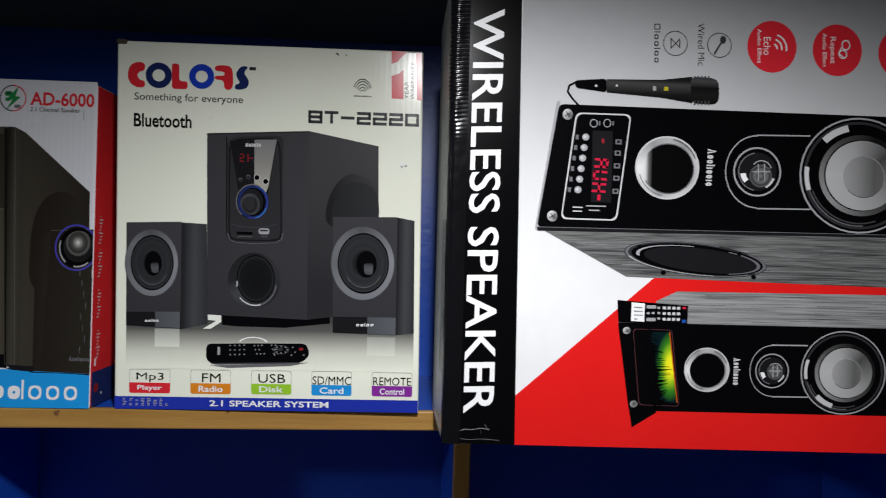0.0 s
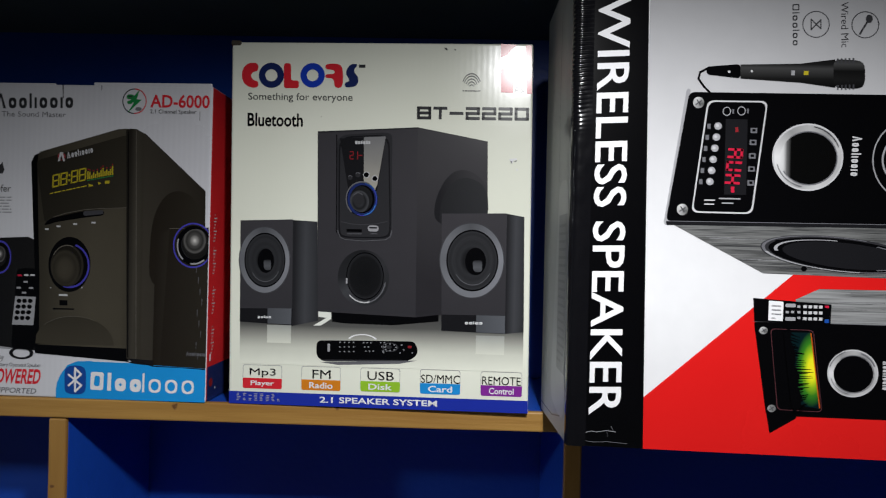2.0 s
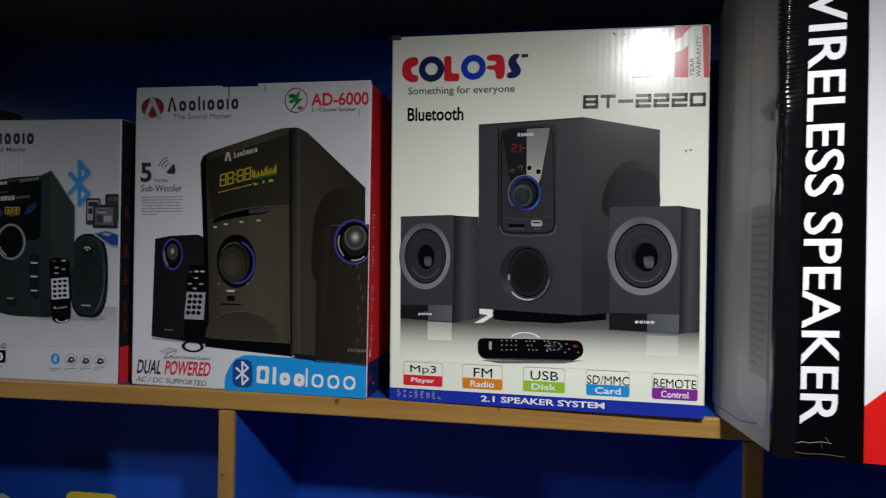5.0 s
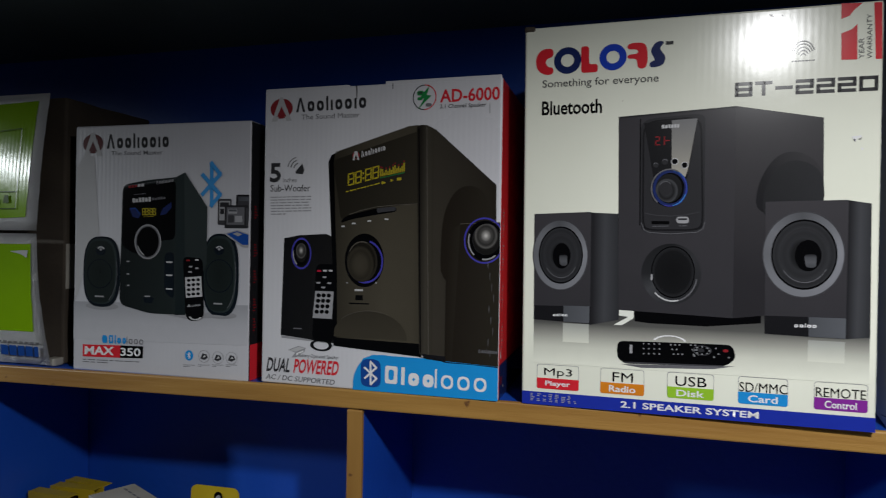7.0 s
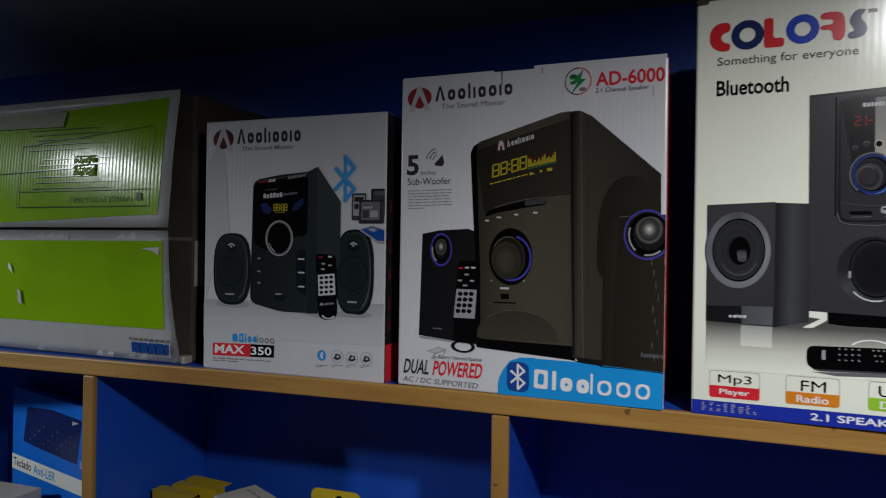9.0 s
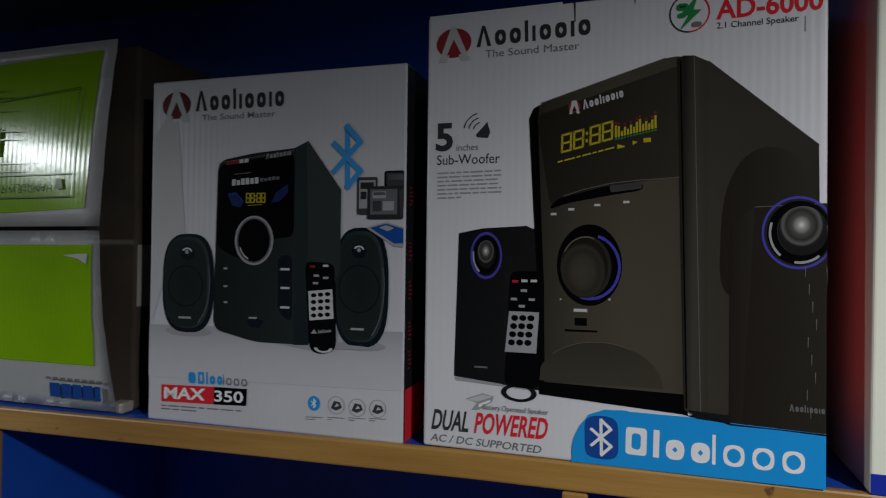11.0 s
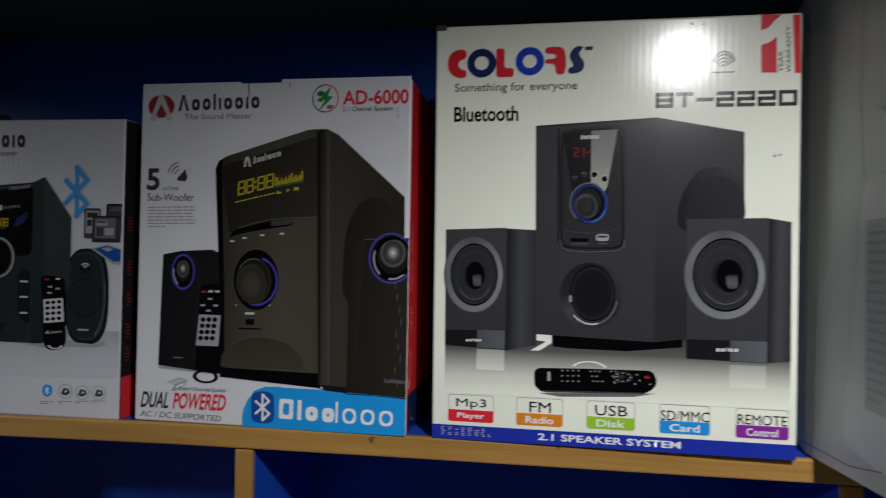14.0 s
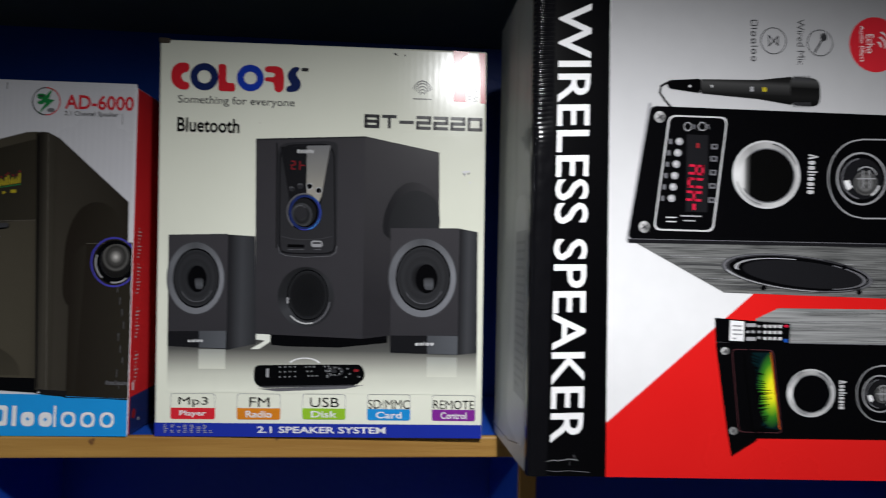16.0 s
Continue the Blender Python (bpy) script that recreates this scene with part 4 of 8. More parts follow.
c_sheet.motif("feature_badge")
c_sheet.frame_line("silver", 0.45, 3, (209.3, 16.4), (252.7, 16.4), (252.7, 42.8), (209.3, 42.8))
c_sheet.rect("azure", 209.4, 16.4, 252.8, 27.0, 2.5)
c_sheet.rect("azure", 209.3, 24.4, 252.7, 27.9)
c_sheet.text("black", "SD/MMC", (210.3, 28.2), (252.3, 28.2), (210.3, 37.3))
c_sheet.text("white", "Card", (218.1, 18.4), (244.1, 18.4), (218.1, 25.3), 0.018)

c_sheet.motif("feature_badge")
c_sheet.frame_line("silver", 0.45, 3, (274.7, 16.4), (318.8, 16.4), (318.8, 42.6), (274.7, 42.6))
c_sheet.rect("purple", 274.8, 16.4, 318.9, 26.9, 2.5)
c_sheet.rect("purple", 274.7, 24.3, 318.9, 27.9)
c_sheet.text("black", "REMOTE", (276.2, 28.4), (317.5, 28.4), (276.2, 37.4))
c_sheet.text("white", "Control", (283.6, 18.4), (310.1, 18.4), (283.6, 25.3), 0.018)

a_sheet = Sheet("A", fit=(0.988, 4.2, 1.0, 0.9))

a_sheet.motif("emblem", "plain red oval with a grey chevron")
a_sheet.disc("maroon", 18.3, 322.2, 14.74, 11.77)
a_sheet.poly("pale", (16.2, 335.4), (19.6, 335.4), (32.0, 307.6), (25.0, 307.5), (18.3, 321.7), (12.6, 307.4), (5.5, 307.4))
a_sheet.poly("maroon", (18.2, 325.1), (24.8, 312.8), (12.4, 312.7))

a_sheet.motif("wordmark", "plain dark blocks of a brand mark")
a_sheet.wordmark("text", (37.4, 317.0), (126.7, 318.6), (36.9, 333.5), "wooliooio")
a_sheet.text("grey_text", "The Sound Master", (44.7, 308.2), (118.5, 308.2), (44.7, 314.1))

a_sheet.motif("charger_icon")
a_sheet.ring("text", 196.4, 327.0, 13.80, 14.00, 0.08, 90, 270)
a_sheet.ring("red", 196.4, 327.0, 13.80, 14.00, 0.08, -90, 90)
a_sheet.rect("green", 187.5, 329.1, 195.8, 334.4, 3)
a_sheet.rect("green", 188.1, 323.8, 194.2, 327.5, 3)
a_sheet.rect("grey_text", 197.7, 316.5, 204.8, 320.4, 3)
a_sheet.rect("text", 189.4, 331.2, 194.1, 332.8)
a_sheet.poly("green", (202.2, 339.7), (190.3, 326.4), (195.9, 325.4), (188.9, 313.8), (204.6, 328.6), (199.1, 329.1))
a_sheet.text("red", "AD-6000", (214.3, 320.2), (281.4, 320.2), (214.3, 334.7), 0.022)
a_sheet.text("text", "2.1 Channel Speaker", (214.5, 312.5), (266.6, 312.5), (214.5, 318.3), 0.006)
a_sheet.text("text", "5", (3.8, 235.6), (18.6, 235.6), (3.8, 258.4), 0.03)
a_sheet.text("grey_text", "inches", (21.5, 235.6), (39.5, 235.6), (21.5, 240.9))
a_sheet.text("text", "Sub-Woofer", (5.0, 224.8), (57.5, 224.8), (5.0, 232.7))

a_sheet.motif("horn_icon")
a_sheet.poly("text", (37.5, 247.6), (47.0, 257.5), (49.5, 249.0), (47.4, 244.8), (38.9, 245.7))
a_sheet.ring("text", 42.4, 251.1, 7.31, 6.88, 0.1353846153846154, 105, 170)
a_sheet.ring("text", 42.4, 251.1, 11.25, 10.58, 0.08800000000000002, 105, 170)
a_sheet.ring("text", 42.4, 251.1, 15.18, 14.28, 0.0651851851851852, 105, 170)

a_sheet.motif("small_writing")
a_sheet.small_writing("silver", (6.0, 196.8), (59.3, 197.6), (5.3, 220.0), 7, 3)

a_sheet.motif("slit", "dark slits cut in the upper edge")
a_sheet.poly("text", (113.9, 347.8), (115.3, 347.8), (115.5, 329.2), (114.7, 329.2))
a_sheet.poly("text", (158.3, 348.0), (159.1, 348.0), (159.1, 337.9), (158.5, 337.9))
a_sheet.rect("silver", 270.2, 306.5, 271.0, 316.9)

a_sheet.motif("pictured_speaker", "printed picture of a small black speaker")
a_sheet.poly("silver", (21.9, 56.1), (84.8, 52.7), (84.8, 49.8), (22.9, 53.3))
a_sheet.poly("small_black", (24.4, 170.0), (44.4, 173.8), (79.2, 175.6), (92.2, 170.0), (94.0, 50.1), (21.6, 56.7))
a_sheet.poly("small_flank", (62.0, 152.2), (68.5, 151.7), (69.5, 52.3), (62.2, 52.6))
a_sheet.ring("violet", 47.2, 152.5, 12.95, 18.45, 0.12)
a_sheet.disc("black", 47.2, 153.0, 10.18, 14.99)
a_sheet.disc("chrome_dome", 47.3, 153.4, 7.6, 11.0)
a_sheet.ring("silver", 47.2, 153.0, 11.10, 16.14, 0.12, 170, 240)
a_sheet.rect("steel", 38.5, 64.4, 49.2, 65.8)

a_sheet.motif("pictured_subwoofer", "printed picture of a black subwoofer")
a_sheet.poly("umber_fade", (192.0, 296.9), (199.8, 296.4), (209.8, 291.3), (279.2, 229.4), (280.9, 105.5), (281.8, 43.9), (205.7, 41.3), (198.5, 47.2))

a_sheet.motif("pictured_front")
a_sheet.soft("umber_front", 16, (80.1, 262.6), (90.0, 269.3), (180.4, 296.3), (192.9, 296.9), (196.0, 290.1), (200.9, 45.9), (196.7, 43.8), (90.3, 50.5), (88.1, 129.7))
a_sheet.poly("black", (90.0, 61.3), (93.8, 57.2), (197.1, 55.6), (197.4, 41.0), (223.6, 43.7), (222.2, 41.7), (202.8, 39.5), (193.8, 41.5), (90.4, 47.7))

a_sheet.motif("pictured_shade")
a_sheet.poly("black", (80.6, 258.0), (84.0, 265.6), (88.4, 268.0), (87.6, 256.0), (90.6, 186.0), (93.4, 130.0), (94.6, 58.0), (90.2, 56.0), (88.3, 129.7))

a_sheet.motif("pictured_panel")
a_sheet.soft("umber_panel", 5, (86.4, 259.9), (190.2, 290.1), (193.7, 211.1), (143.8, 205.2), (97.6, 191.4))
a_sheet.line("umber_edge", 0.5, (165.8, 208.6), (194.3, 210.1))
a_sheet.line("umber_edge", 0.8, (194.9, 292.7), (199.9, 47.3))

a_sheet.motif("pictured_edge")
a_sheet.poly("umber_round", (188.2, 294.8), (193.7, 296.7), (201.1, 295.4), (208.1, 290.2), (209.3, 42.5), (202.8, 41.2), (194.9, 44.9))
a_sheet.line("umber_edge", 0.7, (90.0, 269.3), (180.5, 296.0))
a_sheet.line("iron", 0.6, (209.8, 291.3), (279.2, 229.4))
a_sheet.line("umber_edge", 0.5, (199.8, 294.9), (205.7, 43.2))

a_sheet.line("black", 1.1, (190.6, 293.0), (196.4, 46.5))

a_sheet.motif("pictured_slot")
a_sheet.soft("black", 6, (95.5, 187.7), (103.1, 196.2), (140.5, 204.9), (164.7, 207.0), (165.9, 201.3), (140.7, 197.8), (110.9, 192.7))
a_sheet.soft("iron", 2, (141.6, 205.1), (164.2, 206.8), (164.8, 202.4), (142.3, 199.9))
a_sheet.rect("pale", 98.1, 183.6, 102.5, 185.4)
a_sheet.rect("pale", 111.3, 187.0, 115.8, 188.8)
a_sheet.rect("pale", 130.6, 189.9, 135.0, 191.7)
a_sheet.rect("pale", 151.5, 191.8, 156.0, 193.6)

a_sheet.motif("pictured_display")
a_sheet.disc("maroon", 115.2, 264.8, 4.45, 4.22)
a_sheet.poly("pale", (113.4, 269.5), (116.7, 269.6), (119.3, 259.6), (117.2, 259.6), (115.2, 264.3), (113.5, 259.6), (111.3, 259.5))
a_sheet.poly("umber_side", (115.2, 265.9), (117.1, 261.5), (113.4, 261.5))
a_sheet.wordmark("pale", (121.9, 262.5), (151.2, 270.0), (120.9, 269.4), "wooliooio")
a_sheet.poly("yellow", (145.2, 240.2), (146.7, 240.5), (146.5, 249.4), (145.0, 249.1))
a_sheet.poly("dim_red", (145.0, 250.2), (146.5, 250.5), (146.4, 252.0), (144.9, 251.8))
a_sheet.poly("green", (145.2, 238.4), (146.7, 238.7), (146.7, 239.7), (145.2, 239.4))
a_sheet.poly("yellow", (147.3, 240.6), (148.8, 240.9), (148.7, 248.8), (147.2, 248.5))
a_sheet.poly("dim_red", (147.1, 249.6), (148.6, 249.8), (148.6, 251.4), (147.1, 251.1))
a_sheet.poly("green", (147.4, 238.8), (148.9, 239.1), (148.9, 240.1), (147.4, 239.9))
a_sheet.poly("yellow", (149.5, 241.1), (151.0, 241.3), (150.9, 245.0), (149.4, 244.7))
a_sheet.poly("green", (149.5, 239.2), (151.0, 239.5), (151.0, 240.6), (149.5, 240.3))
a_sheet.poly("yellow", (151.6, 241.5), (153.1, 241.8), (153.0, 248.0), (151.5, 247.8))
a_sheet.poly("dim_red", (151.5, 248.8), (153.0, 249.1), (152.9, 250.7), (151.4, 250.4))
a_sheet.poly("green", (151.7, 239.6), (153.2, 239.9), (153.1, 241.0), (151.7, 240.7))
a_sheet.poly("yellow", (153.8, 241.9), (155.3, 242.2), (155.2, 246.4), (153.7, 246.1))
a_sheet.poly("green", (153.8, 240.1), (155.3, 240.3), (155.3, 241.4), (153.8, 241.1))
a_sheet.poly("yellow", (155.9, 242.3), (157.4, 242.6), (157.3, 249.4), (155.8, 249.1))
a_sheet.poly("dim_red", (155.8, 250.2), (157.2, 250.5), (157.2, 252.0), (155.7, 251.8))
a_sheet.poly("green", (156.0, 240.5), (157.5, 240.8), (157.4, 241.8), (156.0, 241.5))
a_sheet.poly("yellow", (158.1, 242.7), (159.6, 243.0), (159.5, 247.7), (158.0, 247.5))
a_sheet.poly("green", (158.1, 240.9), (159.6, 241.2), (159.6, 242.2), (158.1, 242.0))
a_sheet.poly("yellow", (160.2, 243.2), (161.7, 243.4), (161.5, 251.3), (160.0, 251.0))
a_sheet.poly("dim_red", (160.0, 252.1), (161.5, 252.3), (161.5, 253.9), (160.0, 253.6))
a_sheet.poly("green", (160.3, 241.3), (161.7, 241.6), (161.7, 242.7), (160.2, 242.4))
a_sheet.poly("yellow", (162.4, 243.6), (163.8, 243.9), (163.6, 253.3), (162.2, 253.0))
a_sheet.poly("dim_red", (162.1, 254.1), (163.6, 254.3), (163.6, 255.9), (162.1, 255.6))
a_sheet.poly("green", (162.4, 241.7), (163.9, 242.0), (163.9, 243.1), (162.4, 242.8))
a_sheet.poly("yellow", (164.5, 244.0), (166.0, 244.3), (165.9, 249.5), (164.4, 249.2))
a_sheet.poly("green", (164.5, 242.2), (166.0, 242.4), (166.0, 243.5), (164.5, 243.2))
a_sheet.poly("yellow", (166.7, 244.4), (168.1, 244.7), (168.0, 251.5), (166.5, 251.2))
a_sheet.poly("dim_red", (166.5, 252.3), (168.0, 252.5), (167.9, 254.1), (166.4, 253.8))
a_sheet.poly("green", (166.7, 242.6), (168.2, 242.9), (168.2, 243.9), (166.7, 243.6))
a_sheet.poly("yellow", (168.8, 244.8), (170.3, 245.1), (170.2, 249.8), (168.7, 249.5))
a_sheet.poly("green", (168.8, 243.0), (170.3, 243.3), (170.3, 244.3), (168.8, 244.0))
a_sheet.poly("yellow", (170.9, 245.2), (172.4, 245.5), (172.3, 252.3), (170.8, 252.1))
a_sheet.poly("dim_red", (170.8, 253.1), (172.2, 253.4), (172.2, 255.0), (170.7, 254.7))
a_sheet.poly("green", (171.0, 243.4), (172.5, 243.7), (172.4, 244.7), (171.0, 244.5))
a_sheet.poly("yellow", (173.1, 245.7), (174.6, 245.9), (174.4, 255.4), (172.9, 255.1))
a_sheet.poly("dim_red", (172.9, 256.1), (174.3, 256.4), (174.3, 258.0), (172.8, 257.7))
a_sheet.poly("green", (173.1, 243.8), (174.6, 244.1), (174.6, 245.2), (173.1, 244.9))
a_sheet.small_writing("yellow", (103.2, 222.4), (144.8, 231.8), (102.9, 225.5), 1, 8)
a_sheet.poly("yellow", (147.0, 235.3), (152.0, 234.0), (152.0, 233.0), (147.1, 231.9))
a_sheet.poly("yellow", (157.7, 237.5), (161.3, 236.5), (158.1, 234.1))
a_sheet.poly("yellow", (165.4, 238.9), (170.6, 239.2), (170.7, 236.1), (165.5, 235.8))
a_sheet.segments("yellow", "88:88", (106.1, 230.3), (143.0, 238.9), (106.3, 244.5), 0.11)

a_sheet.line("umber_edge", 0.6, (108.0, 198.0), (122.0, 202.5), (142.0, 206.6), (165.8, 208.8))

a_sheet.motif("pictured_port")
a_sheet.soft("umber_hole", 26, (217.0, 120.0), (219.0, 196.0), (232.0, 224.0), (250.0, 231.0), (268.0, 222.0), (276.0, 190.0), (276.0, 120.0))

a_sheet.motif("pictured_knob")
a_sheet.disc("black", 127.1, 146.2, 24.06, 30.34)
a_sheet.ring("violet", 128.0, 144.8, 22.23, 24.61, 0.09, -110, 75)
a_sheet.disc("umber_side", 124.6, 144.8, 18.9, 23.2)
a_sheet.disc("knob_face", 123.6, 144.7, 17.4, 21.6)
a_sheet.ring("umber_edge", 124.6, 144.8, 18.6, 22.8, 0.04, 70, 150)
a_sheet.rect("pale", 116.1, 111.3, 126.1, 113.5)
a_sheet.rect("black", 116.9, 101.0, 126.0, 106.7)
a_sheet.poly("black", (109.4, 97.9), (133.7, 97.9), (133.8, 96.5), (109.5, 96.2))
a_sheet.rect("silver", 105.5, 119.5, 107.0, 120.9)
a_sheet.rect("silver", 141.4, 120.3, 143.2, 122.0)

a_sheet.motif("pictured_foot")
arch = [(134.5 + 45.5 * math.cos(radians(a)), 58.4 + 31.0 * math.sin(radians(a))) for a in range(0, 181, 6)]
a_sheet.poly("umber_foot", *arch)
a_sheet.line("umber_edge", 0.4, *arch[10:24])

a_sheet.motif("pictured_speaker", "printed picture of a small black speaker")
a_sheet.poly("umber_hole", (240.0, 188.0), (287.5, 189.9), (284.8, 36.5), (224.3, 37.9), (224.9, 104.2))
a_sheet.line("umber_edge", 0.5, (240.0, 188.0), (287.5, 189.9))
a_sheet.poly("umber_hole", (224.3, 172.3), (233.1, 183.9), (240.0, 187.5), (232.6, 38.1), (224.3, 37.9))
a_sheet.ring("violet", 266.9, 170.3, 22.70, 24.72, 0.07)
a_sheet.disc("black", 267.5, 170.3, 19.71, 21.59)
a_sheet.disc("coal", 268.7, 171.4, 14.93, 16.48)
a_sheet.ring("silver", 267.8, 170.3, 19.11, 21.03, 0.08, 160, 230)
a_sheet.ring("silver", 267.8, 170.3, 19.11, 21.03, 0.08, 260, 310)
a_sheet.disc("chrome_dome", 269.6, 171.6, 15.2, 16.6)
a_sheet.wordmark("steel", (262.2, 49.8), (283.5, 49.5), (262.1, 54.5), "wooliooio")
a_sheet.poly("steel", (271.1, 147.6), (271.7, 147.6), (271.5, 140.3), (271.2, 140.3))
a_sheet.poly("steel", (273.4, 135.8), (274.0, 135.8), (273.8, 128.5), (273.5, 128.5))
a_sheet.poly("steel", (275.6, 124.0), (276.2, 124.0), (276.0, 116.7), (275.7, 116.7))
a_sheet.poly("steel", (277.9, 112.2), (278.5, 112.2), (278.3, 104.9), (278.0, 104.9))
a_sheet.poly("steel", (273.0, 100.3), (273.6, 100.3), (273.4, 93.0), (273.1, 93.0))
a_sheet.poly("steel", (275.2, 88.5), (275.8, 88.5), (275.6, 81.2), (275.3, 81.2))
a_sheet.poly("steel", (277.5, 76.8), (278.1, 76.8), (277.9, 69.5), (277.6, 69.5))
a_sheet.poly("steel", (272.6, 64.9), (273.2, 64.9), (273.0, 57.6), (272.7, 57.6))
a_sheet.poly("steel", (274.8, 53.2), (275.4, 53.2), (275.2, 46.0), (274.9, 46.0))

a_sheet.motif("pictured_remote", "printed picture of a slim remote control")
a_sheet.ring("soot", 74.6, 47.3, 14.02, 6.80, 0.3)
a_sheet.soft("black", 6, (67.0, 139.0), (73.1, 140.9), (92.4, 140.7), (91.2, 61.3), (89.1, 51.1), (69.5, 51.7), (63.0, 54.4))
a_sheet.poly("silver", (66.3, 109.8), (89.9, 109.7), (88.0, 78.3), (63.3, 78.3))
a_sheet.disc("black", 70.8, 104.7, 2.76, 2.29)
a_sheet.disc("black", 70.0, 98.4, 2.76, 2.28)
a_sheet.disc("black", 69.3, 92.1, 2.75, 2.28)
a_sheet.disc("black", 68.5, 85.8, 2.75, 2.28)
a_sheet.disc("black", 77.2, 104.9, 2.75, 2.28)
a_sheet.disc("black", 76.4, 98.6, 2.75, 2.28)
a_sheet.disc("black", 75.7, 92.3, 2.75, 2.28)
a_sheet.disc("black", 75.0, 86.0, 2.75, 2.28)
a_sheet.disc("black", 83.6, 105.0, 2.75, 2.28)
a_sheet.disc("black", 82.9, 98.7, 2.75, 2.28)
a_sheet.disc("black", 82.1, 92.4, 2.75, 2.28)
a_sheet.disc("black", 81.4, 86.1, 2.75, 2.28)
a_sheet.rect("led_red", 68.4, 131.9, 73.3, 133.9)
a_sheet.rect("pale", 75.8, 132.4, 80.7, 134.4)
a_sheet.rect("pale", 83.1, 132.5, 88.0, 134.5)
a_sheet.rect("silver", 75.4, 124.9, 80.3, 126.9)
a_sheet.rect("silver", 67.6, 118.2, 72.5, 120.2)
a_sheet.rect("silver", 81.7, 118.2, 86.6, 120.2)
a_sheet.rect("silver", 73.9, 112.9, 78.8, 114.9)

a_sheet.motif("battery_icon")
a_sheet.poly("silver", (31.3, 39.3), (45.3, 44.8), (55.1, 42.8), (41.9, 36.8))
a_sheet.poly("pale", (32.6, 38.8), (45.3, 43.7), (53.3, 42.5), (41.8, 37.9))
a_sheet.poly("silver", (41.2, 37.3), (54.5, 42.5), (53.4, 38.8), (42.6, 31.7), (36.5, 30.9))
a_sheet.poly("white", (42.5, 36.2), (52.2, 40.2), (51.6, 38.4), (42.6, 33.4))
a_sheet.text("grey_text", "Battery Operated Speaker", (45.6, 31.1), (97.4, 31.1), (45.6, 36.4))
a_sheet.text("text", "DUAL", (2.6, 12.6), (33.6, 12.8), (5.4, 29.2), 0.024)
a_sheet.text("red", "POWERED", (38.6, 12.9), (96.0, 13.4), (41.2, 29.6), 0.024)
a_sheet.text("grey_text", "AC / DC SUPPORTED", (2.0, 3.6), (92.0, 2.6), (3.4, 9.6), 0.012)

a_sheet.motif("banner", "sky blue banner")
a_sheet.soft("sky", 14, (115.3, -0.6), (115.5, 15.1), (124.2, 32.5), (139.7, 40.3), (163.8, 41.2))
a_sheet.poly("sky", (115.3, -0.6), (116.7, 16.8), (127.7, 35.5), (139.7, 40.3), (205.8, 39.9), (225.2, 38.4), (284.8, 36.2), (284.2, -0.8), (206.6, -0.6))
a_sheet.poly("soot", (197.3, 45.0), (225.1, 43.5), (225.2, 36.8), (284.8, 36.2), (284.8, 35.1), (225.2, 37.9), (202.8, 39.5))

a_sheet.motif("banner_badge")
a_sheet.soft("deep_blue", 6, (124.8, 31.7), (131.4, 35.3), (142.2, 35.6), (149.2, 32.4), (149.8, 7.7), (144.2, 3.6), (131.5, 3.8), (125.4, 6.4))
a_sheet.line("white", 2.2, (136.9, 32.6), (137.5, 6.8))
a_sheet.line("white", 2.2, (129.8, 25.3), (144.5, 13.7), (137.5, 6.8))
a_sheet.line("white", 2.2, (130.1, 13.3), (144.2, 26.1), (136.9, 32.6))

a_sheet.motif("banner_wordmark", "plain white blocks of a trade mark")
a_sheet.wordmark("white", (154.6, 9.5), (212.0, 8.4), (155.0, 29.2), "Bloo", 0.21)
a_sheet.wordmark("white", (213.5, 8.5), (271.6, 8.0), (213.7, 29.2), "Tooo", 0.11)

a_sheet.motif("worn_edge", "pale wear and bright streaks along the upright edge")
# white streaks stand for worn print and also paint the edge's highlight
a_sheet.poly("white", (285.0, 321.4), (285.0, 334.7), (284.7, 331.4), (284.7, 324.0))
a_sheet.poly("white", (285.0, 51.3), (285.0, 63.3), (284.2, 60.3), (284.3, 53.7))
a_sheet.poly("white", (285.0, 232.6), (285.0, 238.3), (284.3, 236.9), (284.4, 233.8))
a_sheet.poly("white", (285.0, 213.1), (285.0, 222.1), (284.6, 219.8), (284.7, 214.9))
a_sheet.poly("white", (285.0, 158.5), (285.0, 165.2), (284.2, 163.5), (284.4, 159.9))
a_sheet.poly("white", (285.0, 333.4), (285.0, 346.8), (284.3, 343.4), (284.5, 336.1))
a_sheet.poly("white", (285.0, 162.9), (285.0, 168.1), (284.7, 166.8), (284.7, 163.9))
a_sheet.poly("white", (285.0, 33.5), (285.0, 41.1), (284.5, 39.2), (284.6, 35.0))
a_sheet.poly("white", (285.0, 142.8), (285.0, 155.5), (284.3, 152.3), (284.5, 145.3))
a_sheet.poly("white", (285.0, 198.8), (285.0, 203.6), (284.7, 202.4), (284.7, 199.7))
a_sheet.poly("white", (285.0, 125.8), (285.0, 129.4), (284.3, 128.5), (284.5, 126.5))
a_sheet.poly("white", (285.0, 334.6), (285.0, 344.7), (284.6, 342.2), (284.7, 336.6))
a_sheet.poly("white", (285.0, 302.0), (285.0, 313.6), (284.2, 310.7), (284.3, 304.3))
a_sheet.poly("white", (285.0, 306.0), (285.0, 317.2), (284.1, 314.4), (284.3, 308.3))
a_sheet.poly("white", (285.0, 134.7), (285.0, 148.4), (284.0, 145.0), (284.2, 137.4))
a_sheet.poly("white", (285.0, 75.0), (285.0, 86.0), (284.2, 83.3), (284.4, 77.2))
a_sheet.poly("white", (285.0, 168.0), (285.0, 176.4), (284.4, 174.3), (284.5, 169.7))
a_sheet.poly("white", (285.0, 311.7), (285.0, 319.7), (284.1, 317.7), (284.3, 313.3))
